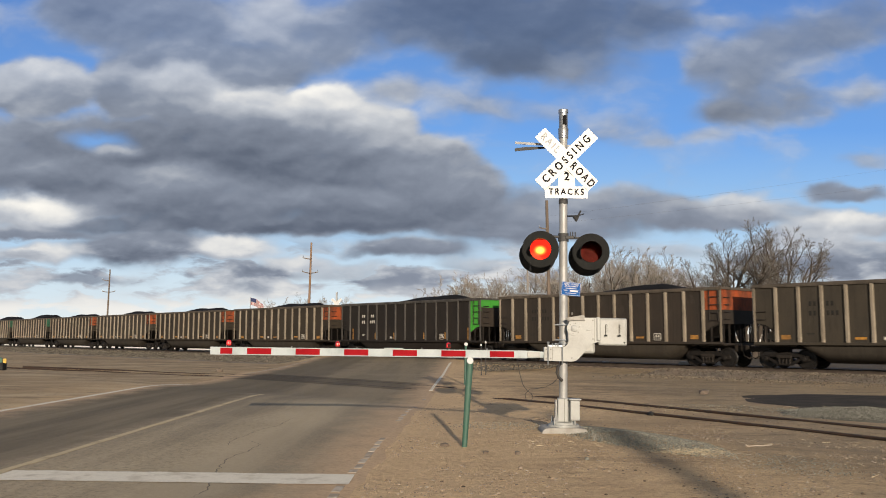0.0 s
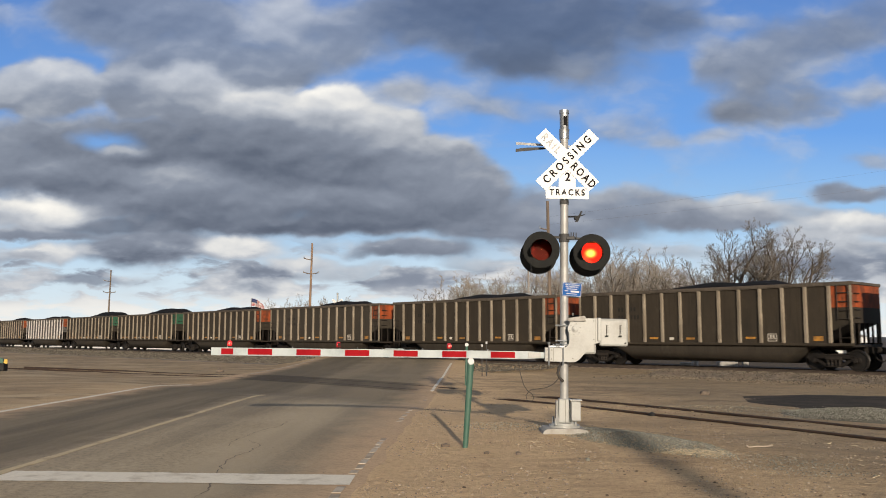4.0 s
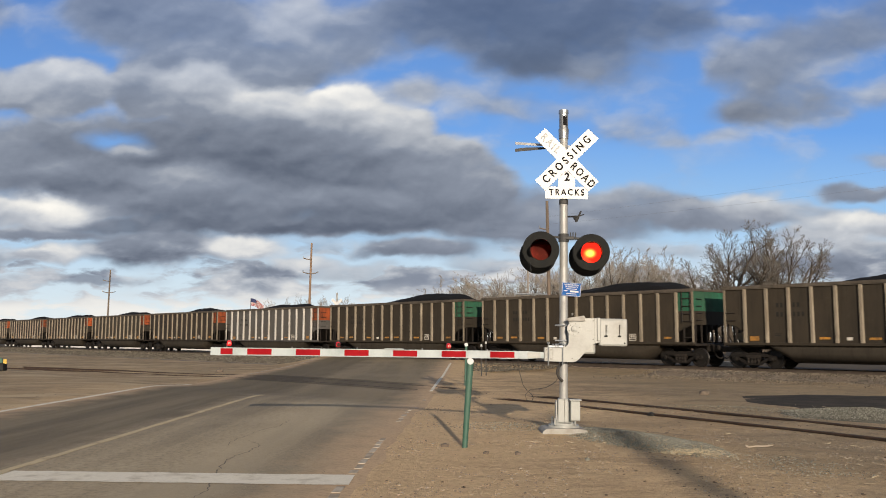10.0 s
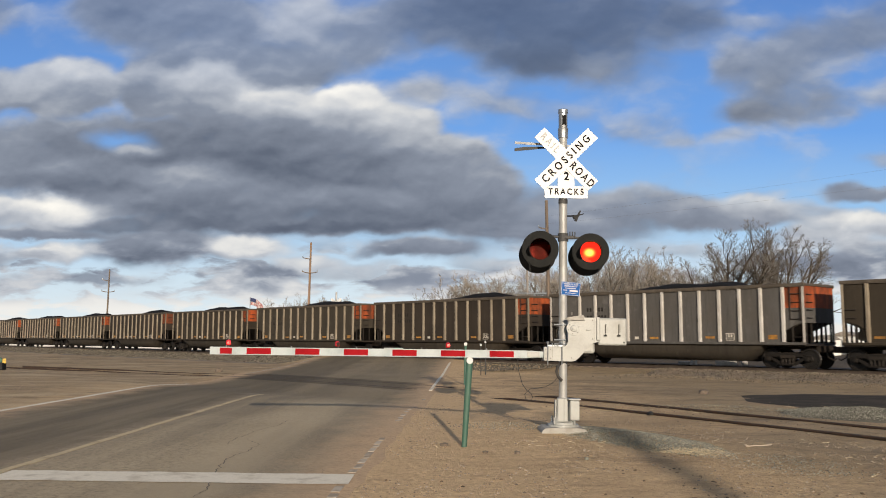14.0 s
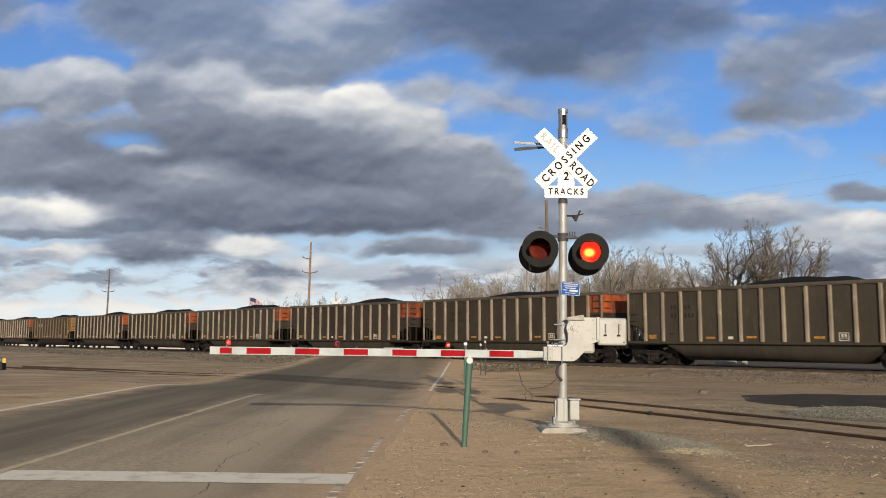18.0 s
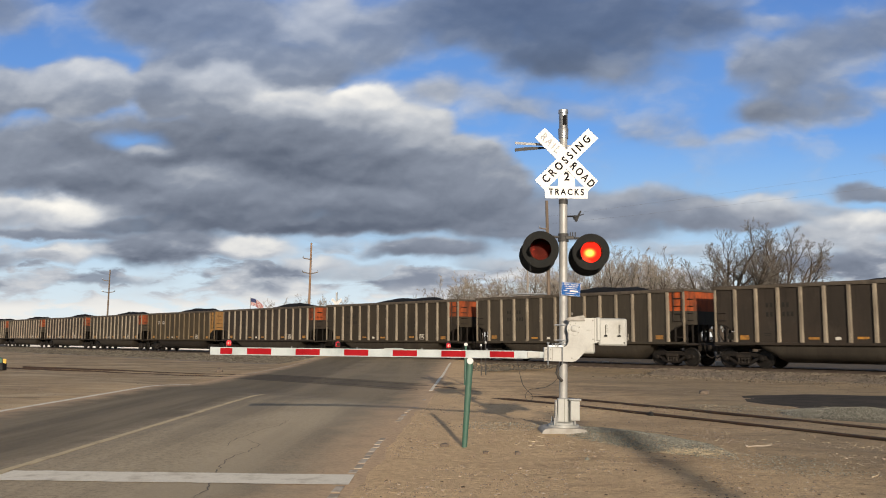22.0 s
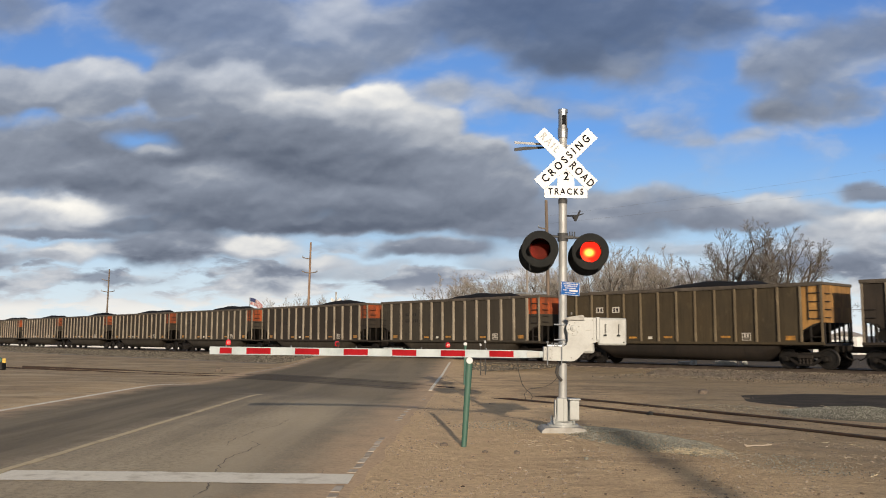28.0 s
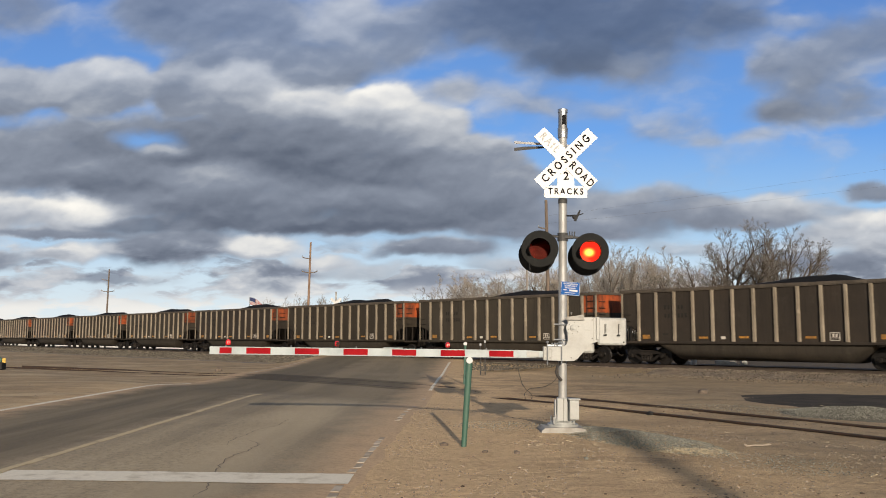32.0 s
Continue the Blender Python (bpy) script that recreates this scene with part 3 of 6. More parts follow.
def text_mesh(body, size, spacing=1.0):
    cu = bpy.data.curves.new("letters", "FONT")
    cu.body, cu.size, cu.align_x, cu.align_y, cu.extrude, cu.space_character = body, size, "CENTER", "CENTER", 0.0015, spacing
    cu.offset = size * 0.024
    ob = bpy.data.objects.new("letters", cu)
    scene.collection.objects.link(ob)
    me = bpy.data.meshes.new_from_object(ob.evaluated_get(bpy.context.evaluated_depsgraph_get()))
    bpy.data.objects.remove(ob)
    me.materials.clear()
    return me


FACE = pose(0, 0, 0, 90, 0, 0)      # lays x, y lettering upright, facing the road user
FADED_INK = worn("sun_faded_sign_ink", (0.19, 0.195, 0.20), (0.45, 0.46, 0.47), 9, 0.8, 0, 60, 0.0, None, 0, 0.30, 0.46, 0.1)

BRACKET_DARK = worn("grimy_seam", (0.09, 0.085, 0.075), (0.14, 0.13, 0.11), 6, 0.8)
bm = bmesh.new()
tube(bm, (0, 0, 0.10), (0, 0, 4.75), 0.066, 0.066, 28)
part("mast", bm, SILVER, signal, smooth=False)
bm = bmesh.new()
tube(bm, (0, 0, 4.70), (0, 0, 4.86), 0.078, 0.084, 24)
tube(bm, (0, 0, 4.86), (0, 0, 5.17), 0.072, 0.072, 24)
tube(bm, (0, 0, 5.12), (0, 0, 5.175), 0.08, 0.08, 24)
cap = part("mast_cap", bm, GALV, signal, "bright galvanised mast top")
# solid black block stands in for the shade inside the cap's opening
part("cap_opening", box(bmesh.new(), (0.012, -0.068, 4.99), (0.062, 0.014, 0.16), 0.005), BLACK_INK, cap, "dark opening in the mast top")
bm = bmesh.new()
slab(bm, [(-0.37, 0.0), (0.34, 0.0), (0.335, 0.045), (0.30, 0.075), (0.22, 0.09), (-0.22, 0.09), (-0.31, 0.08), (-0.355, 0.045)], -0.30, 0.3)
part("foundation", bm, CONCRETE, signal, "weathered concrete footing")
bm = bmesh.new()
tube(bm, (0, 0, 0.085), (0, 0, 0.125), 0.245, 0.24, 32)
tube(bm, (0, 0, 0.125), (0, 0, 0.16), 0.205, 0.195, 32)
for i in range(4):
    a = math.pi / 4 + i * math.pi / 2
    tube(bm, (0.22 * math.cos(a), 0.22 * math.sin(a), 0.13), (0.22 * math.cos(a), 0.22 * math.sin(a), 0.235), 0.016, seg=8)
    slab(bm, [(0.05, 0.16), (0.18, 0.16), (0.07, 0.50), (0.05, 0.50)], -0.012, 0.012, Matrix.Rotation(a, 4, "Z"))
tube(bm, (0, 0, 0.15), (0, 0, 0.53), 0.094, 0.09, 24)
box(bm, (-0.02, -0.06, 0.345), (0.17, 0.11, 0.37), 0.02)
box(bm, (-0.125, -0.04, 0.33), (0.025, 0.10, 0.34), 0.008)
part("base_casting", bm, CREAM, signal)
part("casting_seam", box(bmesh.new(), (0.0, -0.1165, 0.345), (0.007, 0.004, 0.36)), BRACKET_DARK, signal)
bm = bmesh.new()
box(bm, (0.155, -0.13, 0.35), (0.15, 0.14, 0.31), 0.015)
box(bm, (0.155, -0.205, 0.35), (0.14, 0.012, 0.28), 0.004)
box(bm, (0.155, -0.13, 0.52), (0.19, 0.17, 0.02), 0.005)
part("junction_box", bm, CREAM, signal)

DARK_METAL = worn("dark_weathered_metal", (0.035, 0.035, 0.035), (0.065, 0.066, 0.066), 6, 0.6, 0.15)
# crossbuck and track count
buck = part("crossbuck", slab(bmesh.new(), [(-0.61, -0.115), (0.61, -0.115), (0.61, 0.115), (-0.61, 0.115)], -0.004, 0.004, pose(0.035, -0.105, 4.335, 0, 45, 0)), SIGN_WHITE, signal, "white crossbuck, partly faded lettering")
part("blade", slab(bmesh.new(), [(-0.61, -0.115), (0.61, -0.115), (0.61, 0.115), (-0.61, 0.115)], -0.004, 0.004, pose(0.035, -0.118, 4.335, 0, -45, 0)), SIGN_WHITE, buck)
for body, along, tilt, up, ink in (("RAIL", -0.37, 45, -0.109, FADED_INK), ("ROAD", 0.36, 45, -0.110, BLACK_INK)):
    o = part_mesh("lettering", text_mesh(body, 0.172, 1.42), ink, buck)
    o.matrix_basis = pose(0.035, up - 0.0025, 4.335, 0, tilt, 0) @ pose(along, 0, 0) @ FACE @ Matrix.Diagonal((0.82, 1, 1, 1))
o = part_mesh("lettering", text_mesh("CROSSING", 0.175, 1.62), BLACK_INK, buck)
o.matrix_basis = pose(0.035, -0.1245, 4.335, 0, -45, 0) @ FACE @ Matrix.Diagonal((0.84, 1, 1, 1))
count = part("track_count_sign", slab(bmesh.new(), [(-0.335, 3.70), (0.335, 3.70), (0.345, 3.71), (0.345, 3.895), (0.135, 3.895), (0.135, 4.22), (-0.135, 4.22), (-0.135, 3.895), (-0.345, 3.895), (-0.345, 3.71)], -0.098, -0.092, pose(0.035, 0, 0)), SIGN_WHITE, signal, "white sign reading 2 TRACKS")
o = part_mesh("lettering", text_mesh("2", 0.185), BLACK_INK, count)
o.matrix_basis = pose(0.042, -0.1005, 4.05) @ FACE
o = part_mesh("lettering", text_mesh("TRACKS", 0.142, 1.42), BLACK_INK, count)
o.matrix_basis = pose(0.035, -0.1005, 3.80) @ FACE @ Matrix.Diagonal((0.84, 1, 1, 1))
for z in (3.76, 4.15, 4.335):
    part("sign_clamp", box(bmesh.new(), (0.02, -0.075, z), (0.17, 0.05, 0.035), 0.004), GALV, signal)
# the rear sign, seen edge on beyond the mast
BRACKET_GREY2 = worn("dull_sign_metal", (0.40, 0.41, 0.42), (0.28, 0.285, 0.29), 5, 0.6, 0.0, 50, 0.0)
rear = part("rear_sign", slab(bmesh.new(), [(-0.80, 4.585), (0.24, 4.60), (0.24, 4.635), (-0.80, 4.625)], 0.05, 0.058, pose(0.0, 0.09, 0, 0, 0, 14)), BRACKET_GREY2, signal, "bare metal back of a sign seen from behind")
# sun and shade by colour: this blade dark, the upper one pale
part("lower_blade", slab(bmesh.new(), [(-0.80, 4.47), (-0.10, 4.58), (-0.10, 4.60), (-0.62, 4.555), (-0.80, 4.52)], 0.05, 0.058, pose(0.0, 0.12, 0, 0, 0, 14)), DARK_METAL, rear)
part("sign_band", tube(bmesh.new(), (0, 0, 3.62), (0, 0, 3.69), 0.074, 0.074, 24), DARK_METAL, signal, "dark band round the mast under the sign")
bm = wire(bmesh.new(), [(-0.545, -0.16, 2.66), (-0.55, -0.17, 2.60), (-0.545, -0.17, 2.55)], 0.006, 6)
tube(bm, (-0.545, -0.17, 2.555), (-0.545, -0.17, 2.52), 0.018, 0.014, 8)
part("drain_plug", bm, BLACK_PAINT, signal)
# bell
bm = bmesh.new()
tube(bm, (0.05, -0.02, 3.42), (0.16, -0.05, 3.42), 0.014, seg=8)
box(bm, (0.19, -0.05, 3.40), (0.07, 0.05, 0.07), 0.01)
slab(bm, [(0.17, 3.34), (0.21, 3.33), (0.28, 3.50), (0.26, 3.51)], -0.08, -0.03)
slab(bm, [(0.15, 3.39), (0.32, 3.45), (0.32, 3.46), (0.15, 3.41)], -0.09, -0.02)
part("bell_bracket", bm, BLACK_PAINT, signal)
# lamp crossarm
bm = bmesh.new()
tube(bm, (-0.40, -0.02, 3.10), (0.38, -0.02, 3.06), 0.02, seg=10)
tube(bm, (0, 0, 3.01), (0, 0, 3.14), 0.085, seg=20)
box(bm, (0.09, -0.06, 3.07), (0.14, 0.07, 0.05), 0.006)
for x in (0.1, 0.14, 0.18):
    tube(bm, (x, -0.07, 3.04), (x, -0.07, 3.16), 0.009, seg=6)
part("lamp_crossarm", bm, DARK_METAL, signal)

LENS = Nodes("red_lens_glass")
LENS.b.inputs["Transmission Weight"].default_value, LENS.b.inputs["IOR"].default_value = 1.0, 1.12
LENS = LENS.done((1.0, 0.17, 0.11), 0.05)
VANE = worn("dull_red_vane", (0.055, 0.018, 0.017), (0.035, 0.013, 0.012), 9, 0.6, gloss=0.2)


def reflector_material():
    n = Nodes("lit_lamp_reflector")
    r = n.vec("LENGTH", n.vec("MULTIPLY", n.vec("ADD", n.co, (0.008, 0, 0.012)), (1, 0, 1.25)))
    c = n.mix(n.ramp(r, 0.015, 0.115), (1.0, 0.76, 0.12), (1.0, 0.05, 0.03))
    n.put(n.b.inputs["Emission Color"], c)
    n.put(n.b.inputs["Emission Strength"], n.ramp(r, 0.02, 0.11, 4.6, 1.2))
    return n.done((0.6, 0.1, 0.05), 0.4)


REFLECTOR = reflector_material()


def lathe(bm, prof, seg=32, m=None):
    """Turns a profile of (radius, depth along y) about the y axis."""
    m = m or Matrix()
    rings = [[bm.verts.new(m @ Vector((r * math.cos(6.28318 * k / seg), y, r * math.sin(6.28318 * k / seg)))) for k in range(seg)] for r, y in prof]
    for a, b in zip(rings, rings[1:]):
        for k in range(seg):
            bm.faces.new((a[k], a[(k + 1) % seg], b[(k + 1) % seg], b[k]))
    return bm


def lamp_unit(at, turn, tilt):
    """One flashing lamp: it looks along its own -y."""
    unit = new("flashing_lamp")
    unit.parent, unit.matrix_basis = signal, pose(*at, tilt, 0, turn)
    bm = lathe(bmesh.new(), [(0.168, 0.0), (0.168, -0.012), (0.278, -0.012), (0.292, -0.006), (0.292, 0.004), (0.278, 0.012), (0.168, 0.012), (0.168, 0.0)], 48)
    part("background_disc", bm, VISOR_FACE, unit, smooth=False)
    bm = bmesh.new()
    seg, n = 26, 0
    inner, outer = [], []
    for i in range(seg + 1):
        a = radians(-38 + 256 * i / seg)
        ln = 0.05 + 0.27 * max(math.sin(math.pi * i / seg), 0.0) ** 0.7
        for r, store in ((0.166, inner), (0.173, outer)):
            store.append([bm.verts.new((r * math.cos(a), -0.012, r * math.sin(a))), bm.verts.new((r * math.cos(a), -0.012 - ln, r * math.sin(a)))])
    for i in range(seg):
        bm.faces.new((inner[i][0], inner[i + 1][0], inner[i + 1][1], inner[i][1]))
        bm.faces.new((outer[i][0], outer[i][1], outer[i + 1][1], outer[i + 1][0]))
        bm.faces.new((inner[i][1], inner[i + 1][1], outer[i + 1][1], outer[i][1]))
    for e in (0, seg):
        bm.faces.new((inner[e][0], inner[e][1], outer[e][1], outer[e][0]))
    part("visor", bm, BLACK_PAINT, unit)
    bm = lathe(bmesh.new(), [(0.175, 0.012), (0.19, 0.03), (0.19, 0.30), (0.17, 0.34), (0.0005, 0.35)], 28)
    lathe(bm, [(0.166, 0.012), (0.172, 0.03), (0.172, 0.325), (0.0005, 0.33)], 28)
    part("housing", bm, BLACK_PAINT, unit)
    bm = lathe(bmesh.new(), [(0.168, 0.0), (0.14, -0.022), (0.09, -0.036), (0.04, -0.042), (0.0005, -0.044)], 28)
    lens = part("lens", bm, LENS, unit, "red glass lens", smooth=True)
    lens.visible_shadow = False
    bm = lathe(bmesh.new(), [(0.15, 0.27), (0.10, 0.30), (0.05, 0.315), (0.0005, 0.318)], 24)
    part("reflector", bm, REFLECTOR, unit, "glowing lamp reflector", smooth=True)
    # added vane: swings over the ever-glowing reflector so that the lamp flashes
    bm = lathe(bmesh.new(), [(0.165, 0.004), (0.164, 0.0), (0.0005, -0.004)], 28, pose(0, 0, -0.165))
    lathe(bm, [(0.165, 0.004), (0.0005, 0.006)], 28, pose(0, 0, -0.165))
    vane = part("shutter_vane", bm, VANE, unit)
    vane.matrix_basis = pose(0, 0.02, 0.165)
    # a rear-facing lamp back to back with it
    bm = lathe(bmesh.new(), [(0.0005, 0.36), (0.06, 0.36), (0.06, 0.42), (0.285, 0.425), (0.302, 0.432), (0.302, 0.44), (0.285, 0.448), (0.0005, 0.448)], 40, pose(-0.05, 0, -0.09))
    part("rear_lamp", bm, BLACK_PAINT, unit, "black back of the lamp facing the other way")
    return vane


vane_l = lamp_unit((-0.385, -0.16, 2.865), -7, 5)
vane_r = lamp_unit((0.415, -0.16, 2.835), -8, 5)
# blue notice plate
plate = part("notice_plate", box(bmesh.new(), (0, 0, 0), (0.305, 0.006, 0.215), 0.002), BLUE_SIGN, signal, "blue notice plate with white lines of small print")
plate.matrix_basis = pose(0.11, -0.078, 2.245, 0, 4, 0)
for body, z in (("REPORT PROBLEM", 0.072), ("OR EMERGENCY", 0.040)):
    o = part_mesh("lettering", text_mesh(body, 0.027, 1.05), SIGN_WHITE, plate)
    o.matrix_basis = pose(0, -0.0045, z) @ FACE
for w, z, x, h in ((0.17, 0.008, 0, 0.010), (0.06, -0.026, -0.085, 0.011), (0.13, -0.030, 0.05, 0.026), (0.17, -0.068, 0, 0.008)):
    part("printed_line", box(bmesh.new(), (x, -0.0045, z), (w, 0.003, h)), SIGN_WHITE, plate)
for s, z in (((0.285, 0.003, 0.005), 0.099), ((0.285, 0.003, 0.005), -0.099)):
    part("border", box(bmesh.new(), (0, -0.0045, z), s), SIGN_WHITE, plate)
for x in (-0.145, 0.145):
    part("border", box(bmesh.new(), (x, -0.0045, 0), (0.005, 0.003, 0.195)), SIGN_WHITE, plate)

# gate mechanism and arm
GY = -0.15
BRACKET_GREY = worn("weathered_grey_steel", (0.20, 0.195, 0.18), (0.12, 0.115, 0.105), 6, 0.5, 0.3)
SHADED_SLOT = worn("shaded_slot_steel", (0.05, 0.047, 0.042), (0.09, 0.082, 0.07), 6, 0.7)
bm = bmesh.new()
slab(bm, [(-0.33, 1.115), (0.10, 1.105), (0.155, 1.115), (0.20, 1.145), (0.40, 1.36), (0.45, 1.395), (0.53, 1.42), (0.53, 1.79), (0.17, 1.79), (0.10, 1.765), (0.055, 1.72), (0.045, 1.66), (0.05, 1.42), (0.03, 1.365), (-0.01, 1.335), (-0.07, 1.325), (-0.33, 1.325)], GY - 0.07, GY + 0.05)
part("gate_housing", bm, CREAM, signal, "off-white gate arm support casting")
bm = bmesh.new()
tube(bm, (0.135, GY - 0.068, 1.62), (0.135, GY - 0.078, 1.62), 0.115, 0.112, 28)
tube(bm, (0.135, GY - 0.07, 1.62), (0.135, GY - 0.105, 1.62), 0.055, 0.045, 20)
tube(bm, (0.135, GY - 0.095, 1.62), (0.135, GY - 0.135, 1.62), 0.026, seg=12)
for i in range(6):
    a = i * math.pi / 3 + 0.3
    tube(bm, (0.135 + 0.085 * math.cos(a), GY - 0.065, 1.62 + 0.085 * math.sin(a)), (0.135 + 0.085 * math.cos(a), GY - 0.085, 1.62 + 0.085 * math.sin(a)), 0.016, seg=6)
part("hub", bm, CREAM, signal, smooth=False)
for i in range(6):
    bm = bmesh.new()
    a = i * math.pi / 3 + 0.3
    tube(bm, (0.135 + 0.085 * math.cos(a), GY - 0.084, 1.62 + 0.085 * math.sin(a)), (0.135 + 0.085 * math.cos(a), GY - 0.088, 1.62 + 0.085 * math.sin(a)), 0.009, seg=6)
    part("hub_bolt", bm, BRACKET_GREY, signal)
part("seam", box(bmesh.new(), (-0.20, GY - 0.0705, 1.22), (0.006, 0.004, 0.205)), BRACKET_GREY, signal)
part("seam", box(bmesh.new(), (0.455, GY - 0.0705, 1.60), (0.006, 0.004, 0.36)), BRACKET_GREY, signal)
for x, z in ((0.43, 1.46), (0.43, 1.75), (0.30, 1.75), (-0.30, 1.15), (-0.23, 1.15), (-0.30, 1.29), (-0.23, 1.29), (0.10, 1.16)):
    part("casting_bolt", tube(bmesh.new(), (x, GY - 0.068, z), (x, GY - 0.08, z), 0.011, seg=6), BRACKET_GREY, signal)
bm = slab(bmesh.new(), [(0.0, 1.77), (0.03, 1.79), (0.10, 1.80), (0.28, 1.83), (0.30, 1.80), (0.29, 1.745), (0.10, 1.745), (0.05, 1.73)], GY - 0.11, GY - 0.071)
tube(bm, (0.1, GY - 0.1, 1.83), (0.1, GY - 0.1, 1.87), 0.014, seg=8)
part("bracket", bm, BRACKET_GREY, signal)
bm = box(bmesh.new(), (0.745, GY - 0.02, 1.575), (0.45, 0.10, 0.43), 0.03)
weight = part("counterweight", bm, CREAM, signal, "off-white rounded counterweight plate")
for x in (0.64, 0.85):
    # dark plate proud of the face: the slot's inner shade as colour
    bm = box(bmesh.new(), (x, GY - 0.0725, 1.60), (0.034, 0.006, 0.18), 0.002)
    part("slot", bm, SHADED_SLOT, weight)
    bm = box(bmesh.new(), (x + 0.004, GY - 0.082, 1.615), (0.016, 0.016, 0.14), 0.003)
    tube(bm, (x + 0.004, GY - 0.07, 1.545), (x + 0.004, GY - 0.10, 1.545), 0.017, seg=8)
    part("adjusting_rod", bm, CREAM, weight)
    part("rod_clip", box(bmesh.new(), (x - 0.012, GY - 0.088, 1.515), (0.05, 0.02, 0.022), 0.003, pose(0, 0, 0, 0, 0, 0)), BLACK_PAINT, weight)
bm = bmesh.new()
tube(bm, (0.92, GY - 0.074, 1.41), (0.92, GY - 0.08, 1.41), 0.013, seg=10)
part("bolt", bm, BLACK_PAINT, weight)
bm = bmesh.new()
box(bm, (0.515, GY - 0.06, 1.62), (0.05, 0.08, 0.36), 0.008)
box(bm, (0.37, GY - 0.075, 1.60), (0.07, 0.012, 0.02), 0.003)
tube(bm, (0.49, GY - 0.07, 1.73), (0.49, GY - 0.085, 1.73), 0.012, seg=8)
part("clamp", bm, CREAM, signal)
bm = box(bmesh.new(), (0.36, GY + 0.16, 1.37), (0.26, 0.24, 0.28), 0.035)
part("motor_case", bm, CREAM, signal, "off-white motor case behind the arm support")
bm = bmesh.new()
for x in (-0.27, -0.05):
    tube(bm, (x, GY - 0.08, 1.05), (x, GY - 0.08, 1.40), 0.011, seg=8)
    tube(bm, (x, GY - 0.08, 1.38), (x, GY - 0.08, 1.41), 0.022, seg=8)
box(bm, (-0.16, GY - 0.08, 1.345), (0.24, 0.02, 0.03), 0.004)
for x in (-0.2, -0.16, -0.12):
    tube(bm, (x, GY - 0.085, 1.34), (x, GY - 0.085, 1.385), 0.012, seg=8)
part("u_bolt", bm, GALV, signal)
for z in (1.66, 1.42, 1.36):
    bm = tube(bmesh.new(), (0, 0, z), (0, 0, z + 0.03), 0.085, seg=20)
    tube(bm, (-0.15, -0.08, z + 0.015), (0.1, -0.08, z + 0.015), 0.012, seg=8)
    part("mast_clamp", bm, GALV, signal)
ARM = pose(-0.32, GY - 0.01, 1.205, 0, -0.15, 0)
arm = new("gate_arm")
arm.parent, arm.matrix_basis = signal, ARM
bm = slab(bmesh.new(), [(0.0, -0.045), (0.0, 0.045), (-0.3, 0.06), (-5.23, 0.06), (-5.23, -0.06), (-0.3, -0.06)], -0.02, 0.02)
part("arm_board", bm, WHITE_TAPE, arm, "white fibreglass arm board")
part("arm_joint", box(bmesh.new(), (-0.17, -0.005, 0), (0.2, 0.06, 0.09), 0.006), CREAM, arm)
for x, wd in [(-0.475 - 0.76 * i, 0.38) for i in range(6)] + [(-4.884, 0.19)]:
    part("red_stripe", box(bmesh.new(), (x - wd / 2, -0.0215, 0), (wd, 0.004, 0.094)), RED_TAPE, arm)
for i in range(5):
    part("bolt_pin", tube(bmesh.new(), (-0.9 - i * 1.02, 0, 0.06), (-0.9 - i * 1.02, 0, 0.085), 0.01, seg=6), GALV, arm)
part("splice_plate", box(bmesh.new(), (-2.36, -0.01, 0.068), (0.3, 0.05, 0.016), 0.003), WHITE_TAPE, arm)


def arm_lamp(x, steady):
    unit = new("gate_lamp")
    unit.parent, unit.matrix_basis = arm, pose(x, -0.005, 0.062) @ Matrix.Scale(0.82, 4)
    part("lamp_base", tube(bmesh.new(), (0, 0, 0), (0, 0, 0.045), 0.03, 0.035, 14), BLACK_PAINT, unit)
    up = pose(0, 0, 0, 90, 0, 0)
    bm = lathe(bmesh.new(), [(0.040, 0.03), (0.047, 0.045), (0.047, 0.060), (0.043, 0.064), (0.047, 0.068), (0.047, 0.086), (0.043, 0.090), (0.046, 0.094), (0.040, 0.116), (0.022, 0.130), (0.0005, 0.134)], 20, up)
    part("lens", bm, LIT_RED if steady else RED_LENS, unit, "ribbed red lantern lens", smooth=False)
    bm = lathe(bmesh.new(), [(0.0005, 0.036), (0.026, 0.036), (0.032, 0.026), (0.032, -0.004), (0.026, -0.012), (0.0005, -0.014)], 14, pose(0.012, -0.03, 0.075, 0, 0, 25))
    part("lens_boss", bm, BRIGHT_LENS, unit, "bright round lens facing the road", smooth=True)
    bm = tube(bmesh.new(), (-0.05, 0, 0.034), (0.05, 0, 0.034), 0.008, seg=6)
    part("hinge_pin", bm, BLACK_PAINT, unit)
    if steady:
        return None
    # added vane that covers the glowing boss between flashes
    bm = lathe(bmesh.new(), [(0.0005, -0.003), (0.036, -0.003), (0.036, 0.0), (0.0005, 0.0)], 16, pose(0, 0, -0.036))
    vane = part("shutter_vane", bm, VANE, unit)
    vane.matrix_basis = ARM_VANE
    return vane


RED_LENS = worn("red_plastic_lens", (0.42, 0.012, 0.016), (0.28, 0.008, 0.012), 9, 0.12, 0, 40, 0.02, None, 0, 0.4, 0.6, 0.9)
BRIGHT_LENS = glow("bright_lamp_lens", (1.0, 0.16, 0.12), 1.0)
ARM_VANE = pose(0.012, -0.03, 0.075, 0, 0, 25) @ pose(0, -0.018, 0.036)
arm_lamp(-4.946, True)
vane_mid, vane_near = arm_lamp(-3.24, False), arm_lamp(-1.506, False)
